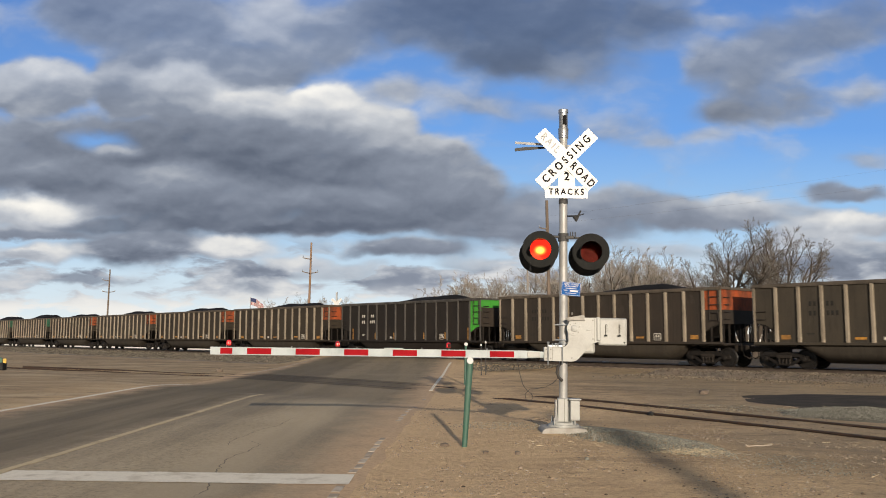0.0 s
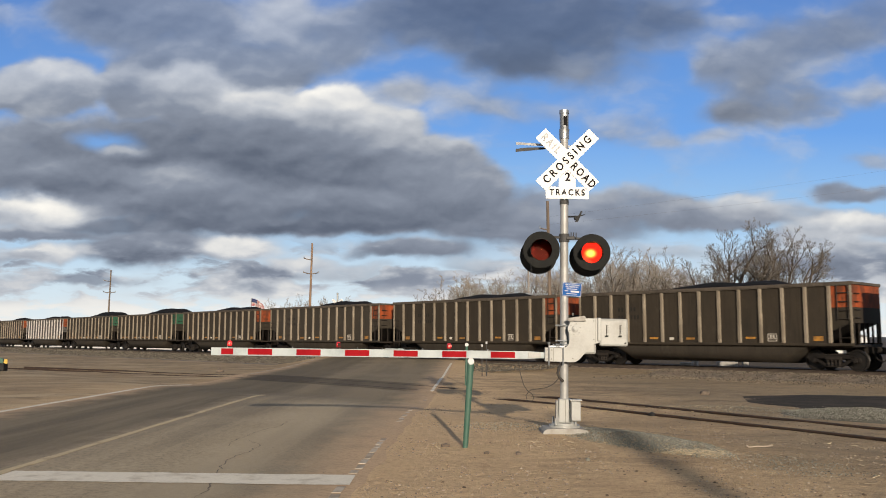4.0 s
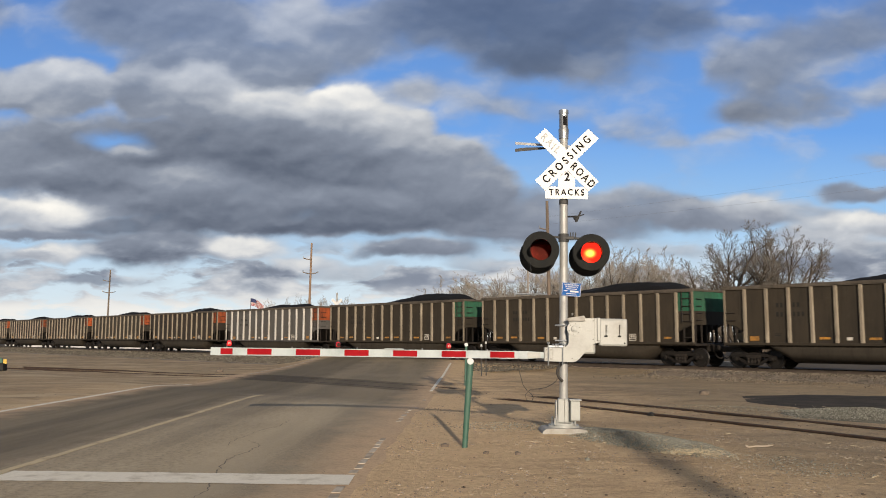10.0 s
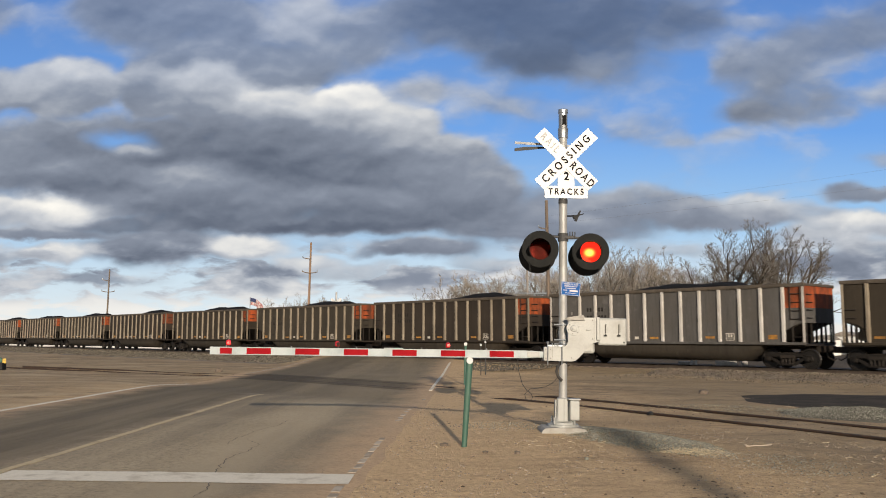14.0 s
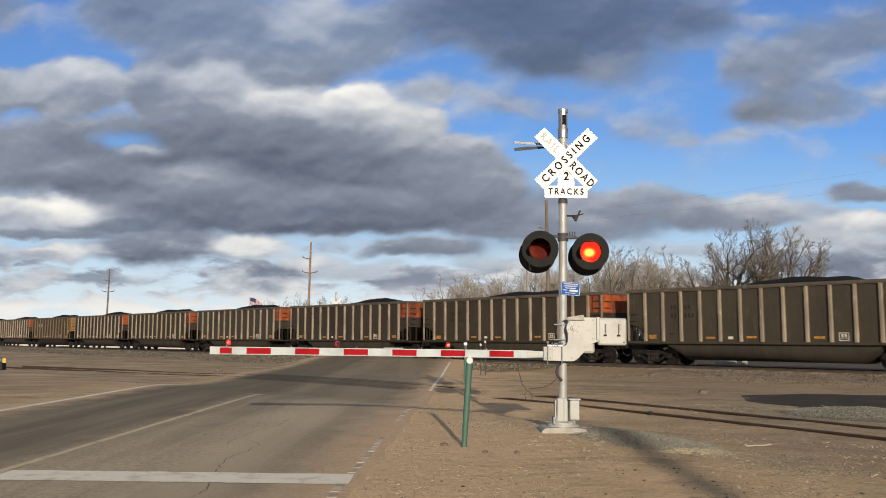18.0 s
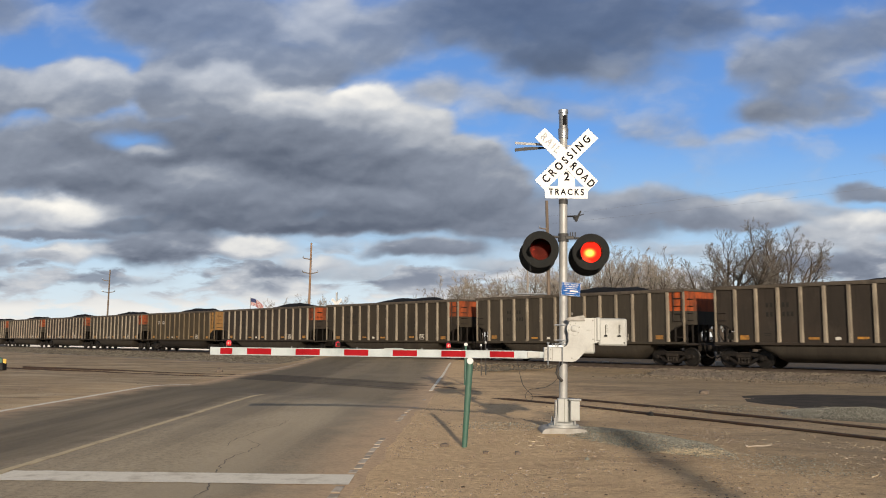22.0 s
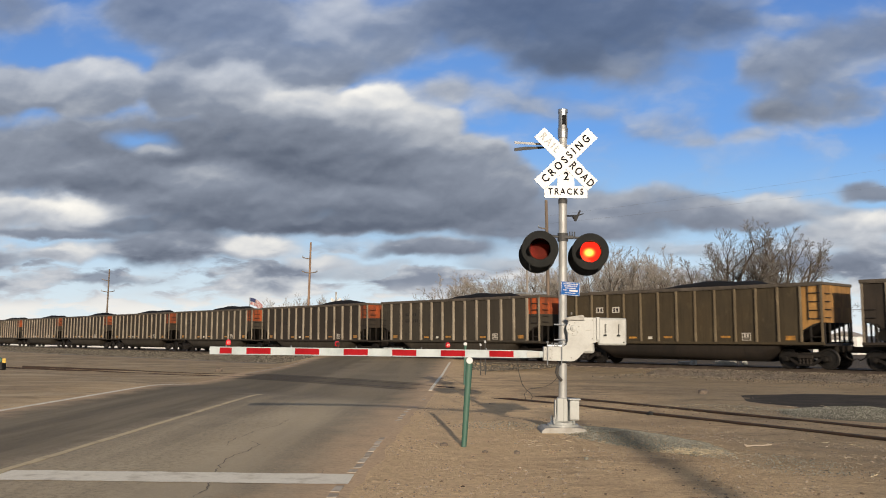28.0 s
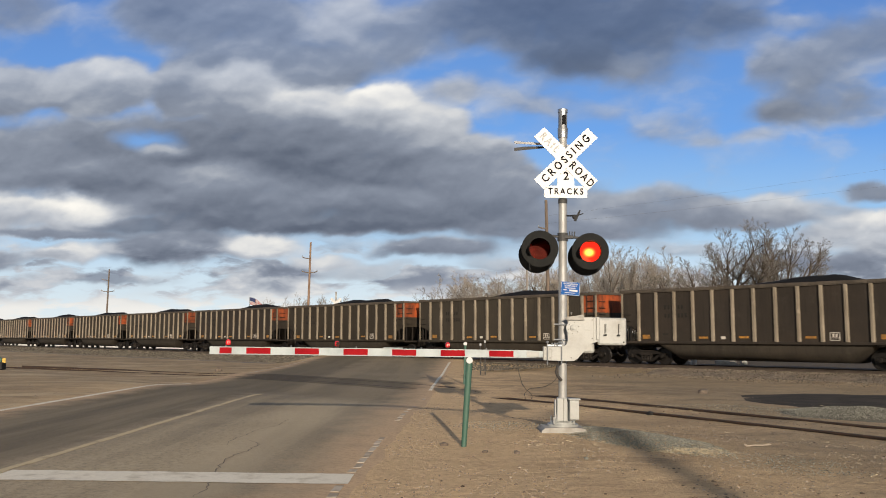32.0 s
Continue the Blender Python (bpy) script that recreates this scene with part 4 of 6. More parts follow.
# cables
bm = wire(bmesh.new(), [(-0.04, -0.1, 1.09), (-0.10, -0.12, 1.02), (-0.12, -0.12, 0.93), (-0.09, -0.11, 0.86), (-0.03, -0.08, 0.80)], 0.022, 8)
part("conduit", bm, RUBBER, signal)
# gate arm rest post
post = thing("arm_rest_post", pose(0.294, 11.66, 0, 0, 3.9, 0), "green painted steel post with a white cap", "post")
part("post_tube", tube(bmesh.new(), (0, 0, -0.1), (0, 0, 1.17), 0.036, 0.048, 20), GREEN_POST, post)
bm = tube(bmesh.new(), (0, -0.062, 1.165), (0, -0.046, 1.165), 0.045, seg=24)
part("cap", bm, SIGN_WHITE, post, "white round reflector")


# ---- coal train ----
def car_paint(name, a, b, rust, soot=0.0):
    n = Nodes(name)
    v = n.random()
    off = n.vec("ADD", n.co, n.vec("MULTIPLY", (7.0, 3.0, 5.0), v))
    st = n.noise(1.2, 5, 0.62, (1.2, 1, 0.22), off)
    big = n.noise(0.5, 4, 0.6, None, off)
    c = n.mix(n.ramp(st, 0.36, 0.68), a, b)
    c = n.mix(n.ramp(big, 0.42, 0.7, 0, 0.7), c, rust)
    run = n.noise(5.5, 5, 0.65, (1.7, 1, 0.10), off)
    c = n.mix(n.ramp(run, 0.50, 0.68, 0, 0.55), c, tuple(x * 0.5 for x in a))
    c = n.mix(n.ramp(n.noise(2.3, 6, 0.7, (1, 1, 0.55), off), 0.54, 0.70, 0, 0.6), c, tuple(min(x * 1.5, 0.8) for x in a))
    if soot:
        c = n.mix(n.ramp(n.noise(1.5, 6, 0.7, (1.3, 1, 0.45), off), 0.40, 0.62, 0, soot), c, (0.045, 0.026, 0.016))
    g = n.noise(22, 4, 0.6)
    c = n.mix(n.ramp(g, 0.4, 0.75, 0, 0.35), c, tuple(x * 0.6 for x in a))
    n.bump(n.math("ADD", g, n.noise(1.6, 3)), 0.12, 0.02)
    return n.done(c, 0.72, 0.05, 0.3)


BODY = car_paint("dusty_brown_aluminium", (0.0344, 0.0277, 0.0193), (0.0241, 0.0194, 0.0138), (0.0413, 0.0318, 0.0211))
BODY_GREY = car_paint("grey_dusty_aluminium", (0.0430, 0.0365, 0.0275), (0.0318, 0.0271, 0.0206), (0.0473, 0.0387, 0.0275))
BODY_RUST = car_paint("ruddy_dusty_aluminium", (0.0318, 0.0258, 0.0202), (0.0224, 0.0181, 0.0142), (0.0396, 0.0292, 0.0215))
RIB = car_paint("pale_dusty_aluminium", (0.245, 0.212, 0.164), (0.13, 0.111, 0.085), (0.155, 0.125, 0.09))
CHORD = car_paint("dark_dusty_aluminium", (0.085, 0.072, 0.058), (0.05, 0.042, 0.034), (0.09, 0.073, 0.055))
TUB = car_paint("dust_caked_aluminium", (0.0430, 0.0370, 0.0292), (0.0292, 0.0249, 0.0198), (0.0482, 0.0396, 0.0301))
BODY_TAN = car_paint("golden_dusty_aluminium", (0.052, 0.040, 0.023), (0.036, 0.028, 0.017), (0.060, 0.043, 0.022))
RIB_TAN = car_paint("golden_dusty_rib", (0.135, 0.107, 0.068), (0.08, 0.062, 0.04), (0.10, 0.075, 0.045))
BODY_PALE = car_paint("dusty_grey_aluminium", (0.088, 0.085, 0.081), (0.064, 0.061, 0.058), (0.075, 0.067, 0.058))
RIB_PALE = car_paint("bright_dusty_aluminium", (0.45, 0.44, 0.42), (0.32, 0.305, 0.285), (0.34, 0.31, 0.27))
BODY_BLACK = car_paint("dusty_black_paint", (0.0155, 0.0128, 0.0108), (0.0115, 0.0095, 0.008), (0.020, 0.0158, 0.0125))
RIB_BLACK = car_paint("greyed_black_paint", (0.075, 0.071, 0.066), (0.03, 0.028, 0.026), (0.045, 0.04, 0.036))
ORANGE = car_paint("faded_orange_paint", (0.38, 0.076, 0.019), (0.235, 0.053, 0.018), (0.14, 0.042, 0.02), 0.75)
DARK_GREEN = car_paint("faded_dark_green_paint", (0.02, 0.105, 0.06), (0.02, 0.075, 0.045), (0.04, 0.08, 0.05))
BRIGHT_GREEN = car_paint("bright_green_paint", (0.048, 0.32, 0.032), (0.04, 0.25, 0.028), (0.055, 0.23, 0.04))
TAN = car_paint("faded_yellow_paint", (0.34, 0.185, 0.058), (0.26, 0.14, 0.046), (0.22, 0.125, 0.052), 0.4)
UNDER = car_paint("grimy_underframe", (0.016, 0.0135, 0.0115), (0.024, 0.019, 0.0155), (0.03, 0.023, 0.017))
TRUCK = car_paint("dusty_cast_steel", (0.0075, 0.0061, 0.005), (0.012, 0.0095, 0.0076), (0.012, 0.009, 0.007))
WHEEL = worn("worn_wheel_steel", (0.006, 0.005, 0.0042), (0.012, 0.0098, 0.008), 5, 0.5, 0.15)
REFLEX = worn("yellow_reflective_tape", (0.46, 0.22, 0.03), (0.17, 0.085, 0.025), 5, 0.4, 0, 40, 0.03, None, 0.6)
MARK = worn("dark_stencil_paint", (0.004, 0.0036, 0.0032), (0.014, 0.0115, 0.009), 5, 0.8)
PALE_MARK = worn("pale_stencil_paint", (0.55, 0.52, 0.46), (0.35, 0.32, 0.28), 5, 0.8)

CAR_L = 16.18
RIB_X = [-6.265 + i * 12.53 / 12 for i in range(13)]


def mesh_of(bm, name):
    me = bpy.data.meshes.new(name)
    bm.to_mesh(me)
    bm.free()
    return me


def wheel_mesh():
    return mesh_of(lathe(bmesh.new(), [(0.09, -0.75), (0.09, -0.80), (0.14, -0.81), (0.16, -0.775), (0.37, -0.765), (0.40, -0.815), (0.455, -0.81), (0.462, -0.72), (0.485, -0.70), (0.485, -0.685),
                                               (0.40, -0.68), (0.37, -0.71), (0.10, -0.70), (0.085, -0.6), (0.085, 0.0)], 28), "wheel")


WHEEL_ME = wheel_mesh()
SIDEFRAME = [[(-1.08, 0.60), (-1.08, 0.40), (-0.72, 0.40), (-0.72, 0.62)], [(0.72, 0.62), (0.72, 0.40), (1.08, 0.40), (1.08, 0.60)], [(-0.95, 0.60), (-0.72, 0.55), (0.72, 0.55), (0.95, 0.60), (0.55, 0.72), (-0.55, 0.72)],
             [(-0.80, 0.46), (-0.66, 0.50), (-0.30, 0.30), (-0.36, 0.18)], [(0.66, 0.50), (0.80, 0.46), (0.36, 0.18), (0.30, 0.30)], [(-0.38, 0.29), (-0.36, 0.17), (0.36, 0.17), (0.38, 0.29)], [(-0.36, 0.56), (-0.28, 0.28), (-0.20, 0.28), (-0.24, 0.56)], [(0.24, 0.56), (0.20, 0.28), (0.28, 0.28), (0.36, 0.56)]]


def truck(car, x, axles):
    t = new("truck")
    t.parent, t.matrix_basis = car, pose(x, 0, 0)
    for side in (-1, 1):
        bm = bmesh.new()
        for outline in SIDEFRAME:
            slab(bm, outline, side * 0.97, side * 1.09)
        for a in (-0.89, 0.89):
            lathe(bm, [(0.0005, side * 1.14), (0.09, side * 1.13), (0.12, side * 1.08), (0.14, side * 0.95)], 14, pose(a, 0, 0.457))
        part("side_frame", bm, TRUCK, t)
        if side < 0:
            bm = bmesh.new()
            for k in range(4):
                for z in range(4):
                    tube(bm, (-0.24 + k * 0.16, side * 1.085, 0.25 + z * 0.06), (-0.24 + k * 0.16, side * 1.085, 0.29 + z * 0.06), 0.06, 0.06, 10)
            box(bm, (0, side * 1.03, 0.56), (0.7, 0.2, 0.14), 0.02)
            part("spring_nest", bm, UNDER, t)
    part("bolster", box(bmesh.new(), (0, 0, 0.62), (0.42, 2.1, 0.26), 0.03), UNDER, t)
    for a in (-0.89, 0.89):
        w = part_mesh("wheelset", WHEEL_ME2, WHEEL, t, "worn steel wheel pair", smooth=False)
        w.matrix_basis = pose(a, 0, 0.462)
        axles.append(w)
    return t


def wheelset_mesh():
    bm = bmesh.new()
    bm.from_mesh(WHEEL_ME)
    for i in range(3):
        a = i * 2.0944
        tube(bm, (0.11 * math.cos(a), -0.82, 0.11 * math.sin(a)), (0.11 * math.cos(a), -0.80, 0.11 * math.sin(a)), 0.022, seg=6)
    b2 = bm.copy()
    bmesh.ops.rotate(b2, verts=b2.verts, cent=(0, 0, 0), matrix=Matrix.Rotation(math.pi, 3, "Z"))
    me2 = mesh_of(b2, "half")
    bm.from_mesh(me2)
    return mesh_of(bm, "wheelset")


WHEEL_ME2 = wheelset_mesh()


def coal_mesh(seed):
    q = random.Random(seed)
    nx, ny = 84, 14
    lo, hi, ph = q.uniform(-5.4, -4.4), q.uniform(3.9, 5.2), q.uniform(0, 9)
    peak, skew = q.uniform(0.16, 0.34), q.uniform(0.0, 3.4)
    if seed == 33:                  # the highest heap
        lo, hi, peak, skew = -4.6, 6.0, 0.50, 2.6
    vs = []
    for j in range(ny + 1):
        y = -1.50 + 3.0 * j / ny
        for i in range(nx + 1):
            x = -7.1 + 14.2 * i / nx
            t = ss(lo - 1.3, skew, x) * max(ss(hi + 1.1, hi - 1.3, x), 0.0) ** 0.8
            cross = max(math.cos(y / 1.52 * math.pi / 2), 0.0) ** 0.75
            z = 3.55 + (peak + 0.32) * t * (0.30 + 0.70 * cross) + 0.10 * noise.noise((x * 0.7 + ph, y, 0)) * t
            z += 0.035 * noise.noise((x * 4 + ph, y * 4, 1)) + 0.02 * noise.noise((x * 9, y * 9 + ph, 2))
            if j in (0, ny):
                z = min(z, 3.66)
            vs.append((x, y, z))
    n = nx + 1
    fs = [(j * n + i, j * n + i + 1, (j + 1) * n + i + 1, (j + 1) * n + i) for j in range(ny) for i in range(nx)]
    return from_lists("coal", vs, fs)


GRAB = mesh_of(wire(bmesh.new(), [(-0.22, 0.04, 0), (-0.22, -0.03, 0), (0.22, -0.03, 0), (0.22, 0.04, 0)], 0.021, 5), "grab_iron")
STENCIL = mesh_of(box(bmesh.new(), (0, 0, 0), (0.115, 0.004, 0.21)), "stencil_mark")
END_POST = mesh_of(box(bmesh.new(), (0, 0, 0), (0.07, 0.07, 0.98)), "end_post")
SHORT_POST = mesh_of(box(bmesh.new(), (0, 0, 0), (0.07, 0.06, 0.75)), "short_post")
COALS = [coal_mesh(30 + i) for i in range(6)]


STENCILS = {}
for pale, paint in ((True, PALE_MARK), (False, MARK)):
    STENCILS[pale] = STENCIL.copy()
    STENCILS[pale].materials.append(paint)


def build_car(label, body, rib, accent, seed, end_all=False, black=False):
    """A gondola: x along the way it goes, its near side at y = -1.6, z = 0 on the rail."""
    q = random.Random(seed)
    car = thing("coal_gondola", Matrix(), label, "coal wagon", "wagons of the coal train")
    axles = []
    # walls
    for side in (-1, 1):
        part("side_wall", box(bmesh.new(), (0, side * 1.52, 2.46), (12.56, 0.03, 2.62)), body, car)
        bm = box(bmesh.new(), (0, side * 1.55, 3.80), (14.46, 0.15, 0.13), 0.012)
        box(bm, (0, side * 1.585, 3.725), (14.40, 0.05, 0.05))
        part("top_chord", bm, CHORD if not black else RIB_BLACK, car)
        part("side_sill", box(bmesh.new(), (0, side * 1.545, 1.16), (14.42, 0.14, 0.12), 0.012), body, car)
        bm = bmesh.new()
        slab(bm, [(6.26, 1.70), (6.26, 2.76), (7.18, 2.76), (7.18, 2.12), (6.75, 1.98)], side * 1.50, side * 1.53)
        part("end_bay_panel", bm, body, car)
        bm = bmesh.new()
        slab(bm, [(-6.26, 1.70), (-6.75, 1.98), (-7.18, 2.12), (-7.18, 3.74), (-6.26, 3.74)], side * 1.50, side * 1.53)
        part("end_bay_panel", bm, body, car)
        bm = slab(bmesh.new(), [(6.26, 2.76), (6.26, 3.74), (7.18, 3.74), (7.18, 2.76)], side * 1.50, side * 1.532)
        if end_all and side < 0:
            slab(bm, [(6.27, 1.72), (6.27, 2.755), (7.17, 2.755), (7.17, 2.13), (6.75, 2.0)], side * 1.531, side * 1.534)
        part("accent_panel", bm, accent, car)
        for x in (-7.14, 7.14):
            part("corner_post", box(bmesh.new(), (x, side * 1.555, 2.46), (0.09, 0.08, 2.6), 0.008), rib if not black else RIB_BLACK, car)
    bm = bmesh.new()
    wide = 0.6 if end_all else 1.0
    vs = [(-0.095 * wide, -1.535), (-0.05 * wide, -1.635), (0.05 * wide, -1.635), (0.095 * wide, -1.535)]
    lo, hi = [bm.verts.new((x, y, 1.22)) for x, y in vs], [bm.verts.new((x, y + 0.01, 3.71)) for x, y in vs]
    for i in range(3):
        bm.faces.new((lo[i], lo[i + 1], hi[i + 1], hi[i]))
    bm.faces.new(hi[::-1])
    bm.faces.new(lo)
    bmesh.ops.recalc_face_normals(bm, faces=bm.faces[:])
    rb = mesh_of(bm, "rib")
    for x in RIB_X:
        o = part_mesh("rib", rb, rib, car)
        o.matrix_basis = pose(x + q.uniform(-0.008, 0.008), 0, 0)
    # ends
    for e in (-1, 1):
        low = 3.27 if black else 2.76
        part("end_wall_top", box(bmesh.new(), (e * 7.17, 0, (low + 3.74) / 2), (0.04, 3.02, 3.74 - low)), accent if e > 0 else body, car)
        part("end_wall", box(bmesh.new(), (e * 7.168, 0, (low + 2.08) / 2), (0.04, 3.02, low - 2.08)), BODY_RUST if black else accent if end_all and e > 0 else body, car)
        part("end_chord", box(bmesh.new(), (e * 7.18, 0, 3.80), (0.13, 3.06, 0.12), 0.01), CHORD if not black else RIB_BLACK, car)
        bm = bmesh.new()
        a, b = (e * 7.15, 2.10), (e * 5.0, 1.15)
        slab(bm, [a, b, (b[0] - e * 0.02, b[1] + 0.05), (a[0] - e * 0.02, a[1] + 0.05)], -1.49, 1.49)
        part("slope_sheet", bm, UNDER, car)
        for y in (-1.3, -0.75, -0.25, 0.25, 0.75, 1.3):
            part_mesh("end_post", END_POST, UNDER, car).matrix_basis = pose(e * 7.13, y, 1.66)
        for y in (-1.51, 1.51):
            part_mesh("end_post", SHORT_POST, UNDER, car).matrix_basis = pose(e * 6.62, y, 1.55)
        part("end_platform", box(bmesh.new(), (e * 6.3, 0, 1.10), (1.85, 3.0, 0.10)), UNDER, car)
        bm = box(bmesh.new(), (e * 7.1, 0, 0.90), (1.5, 0.36, 0.32), 0.03)
        box(bm, (e * 7.92, 0.05, 0.88), (0.36, 0.26, 0.28), 0.05)
        wire(bm, [(e * 7.6, -0.35, 0.85), (e * 7.7, -0.36, 0.55), (e * 7.95, -0.34, 0.42), (e * 8.05, -0.3, 0.5)], 0.03, 6)
        part("coupler", bm, UNDER, car)
        # ladder on the side, grab irons on the end and at the other corner
        x0, x1 = sorted((e * 6.62, e * 7.06))
        if e > 0:
            bm = bmesh.new()
            for z in (2.25, 2.62, 3.0, 3.38):
                wire(bm, [(x0, -1.54, z), (x0, -1.60, z), (x1, -1.60, z), (x1, -1.54, z)], 0.022, 5)
            for x in (x0, x1 - 0.02):
                tube(bm, (x, -1.595, 2.2), (x, -1.595, 3.7), 0.024, seg=5)
            part("ladder", bm, UNDER, car)
            for z in (2.3, 2.65, 3.0, 3.35):
                part_mesh("grab_iron", GRAB, UNDER, car).matrix_basis = pose(7.235, -1.12, z, 0, 0, 90)
        for z in (1.45,) if e > 0 else (2.25, 2.6):
            part_mesh("grab_iron", GRAB, UNDER, car).matrix_basis = pose((x0 + x1) / 2, -1.57, z)
        truck(car, e * 6.17, axles)
    bm = box(bmesh.new(), (-6.85, 0.5, 1.75), (0.45, 0.6, 0.5), 0.03)
    tube(bm, (-6.8, -0.7, 1.5), (-6.8, -0.1, 1.5), 0.22, seg=14)
    part("brake_gear", bm, RIB, car)
    # round-bottomed tub
    vs, fs, ns = [], [], 13
    xs_ = [-5.3, -5.05, -4.2, 4.2, 5.05, 5.3]
    dep = [0.02, 0.3, 0.86, 0.86, 0.3, 0.02]
    for x, d in zip(xs_, dep):
        for k in range(ns):
            a = math.pi * k / (ns - 1)
            vs.append((x, -1.44 * math.copysign(abs(math.cos(a)) ** 0.55, math.cos(a)), 1.14 - d * max(math.sin(a), 0.0) ** 0.62))
    for i in range(len(xs_) - 1):
        for k in range(ns - 1):
            a = i * ns + k
            fs.append((a, a + 1, a + ns + 1, a + ns))
    part_mesh("tub", from_lists("tub", vs, fs), BODY_BLACK if black else UNDER if end_all else TUB, car, smooth=True)
    part("centre_sill", box(bmesh.new(), (0, 0, 1.0), (13.4, 0.5, 0.22)), UNDER, car)
    part_mesh("coal_load", COALS[seed % len(COALS)], COAL, car, "heaped black coal", smooth=True)
    # small marks along the bottom of the side
    q2 = random.Random(seed + 50)
    if black:
        spots = [(RIB_X[0] + 0.33, 1.64, 0.10, 0.78), (RIB_X[12] - 0.17, 1.64, 0.10, 0.78)] + [(RIB_X[k] - 0.2, 1.52, 0.10, 0.42) for k in (3, 5, 8, 10)]
    else:
        row = (0, 1, 3, 5, 6, 8, 11) if accent == DARK_GREEN else (0, 3, 5, 8, 11)
        spots = [(RIB_X[k] + (0.42 if k == 0 else 0.52), 1.42 + q2.uniform(-0.02, 0.03), 0.44 if k in (0, 11) else 0.48, 0.20 if k in (0, 11) and accent != DARK_GREEN else 0.10) for k in row]
    for x, z, w, h in spots:
        part("reflector_strip", box(bmesh.new(), (x, -1.537, z), (w, 0.004, h)), REFLEX, car)
    # reporting marks: bars of letter size on either side of a rib
    pale = black or end_all
    for z in (2.92, 2.50):
        for k, n in ((1, 2), (2, 2 if z > 2.7 else 3)):
            if end_all and not black:
                if z < 2.7:
                    continue
                part("mark_plate", box(bmesh.new(), (RIB_X[k] + 0.52, -1.536, z - 0.05), (0.46, 0.003, 0.30)), PALE_MARK, car, "pale plate under the reporting marks")
            for i in range(n):
                xx = RIB_X[k] + 0.52 + ((i - (n - 1) / 2) * 0.2 if pale else (0.72 - (n - 1 - i) * 0.2 if k == 1 else 0.24 + i * 0.2) - 0.52)
                o = part_mesh("stencil_mark", STENCILS[black], None, car)
                o.matrix_basis = pose(xx, -1.539, z - (0.05 if end_all and not black else 0))
    part("data_lines", box(box(bmesh.new(), (RIB_X[1] + 0.5, -1.537, 1.62), (0.35, 0.004, 0.03)), (RIB_X[1] + 0.5, -1.537, 1.55), (0.28, 0.004, 0.03)), PALE_MARK if black else MARK, car)
    x, z, bm = RIB_X[9] + 0.52, 1.46, bmesh.new()
    for c, s in (((x, z + 0.16), (0.42, 0.03)), ((x, z - 0.16), (0.42, 0.03)), ((x, z - 0.06), (0.36, 0.025)), ((x - 0.2, z), (0.03, 0.32)), ((x + 0.2, z), (0.03, 0.32)), ((x - 0.07, z + 0.05), (0.08, 0.13)), ((x + 0.07, z + 0.05), (0.08, 0.13))):
        box(bm, (c[0], -1.537, c[1]), (s[0], 0.004, s[1]))
    part("inspection_panel", bm, PALE_MARK, car)
    part("tag", box(bmesh.new(), (RIB_X[4] + 0.52, -1.537, 1.40), (0.24, 0.004, 0.13)), PALE_MARK, car)
    for o in car.children:
        if o.type == "MESH" and not o.name.startswith(("coupler", "coal_load", "rib", "tub")):
            if abs(o.location.x) > 6.6:
                o.location.x += 0.05 if o.location.x > 0 else -0.14
            elif o.location.x == 0:
                for v in o.data.vertices:
                    if abs(v.co.x) > 6.9:
                        v.co.x += 0.05 if v.co.x > 0 else -0.14
    return car, axles


TYPES = {
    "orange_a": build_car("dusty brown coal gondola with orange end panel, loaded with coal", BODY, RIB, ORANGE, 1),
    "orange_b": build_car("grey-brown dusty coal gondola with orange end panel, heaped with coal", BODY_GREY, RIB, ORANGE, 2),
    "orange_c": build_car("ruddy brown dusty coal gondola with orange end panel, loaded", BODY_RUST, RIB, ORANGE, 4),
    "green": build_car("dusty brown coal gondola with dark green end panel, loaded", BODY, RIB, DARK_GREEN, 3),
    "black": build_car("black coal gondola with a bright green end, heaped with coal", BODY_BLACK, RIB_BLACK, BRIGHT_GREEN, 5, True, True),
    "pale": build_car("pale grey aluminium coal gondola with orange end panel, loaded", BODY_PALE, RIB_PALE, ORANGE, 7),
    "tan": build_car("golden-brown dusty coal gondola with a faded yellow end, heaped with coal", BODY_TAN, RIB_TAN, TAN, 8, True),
}
SPECIAL = {6: "orange_b", 2: "orange_a", -8: "orange_b", -12: "orange_b", 4: "black", -1: "green", -2: "green", -3: "pale", -11: "tan"}
START = -102.13                     # metres along the line at which wagon 0 has its accent panel, at the clip's start


def train_way(t):
    """Metres that the train has gone after t seconds; it slows a little."""
    return CAR_L * (-0.0097 + 0.59382 * t - 0.00025564 * t * t - 5.84e-6 * t ** 3)


def car_pose(k, t):
    s = START + k * CAR_L - 6.25 + train_way(t)
    p = ACROSS * MAIN + ALONG * s
    return Matrix.Translation((p.x, p.y, 0)) @ turn


train, used = {}, set()
for k in range(8, -23, -1):
    kind_ = SPECIAL.get(k, ("orange_a", "orange_b", "orange_c")[(k * 7) % 3])
    if kind_ in used:
        train[k] = copy_thing(TYPES[kind_][0], car_pose(k, 0))
    else:
        train[k] = TYPES[kind_][0]
        train[k].matrix_basis = car_pose(k, 0)
        used.add(kind_)


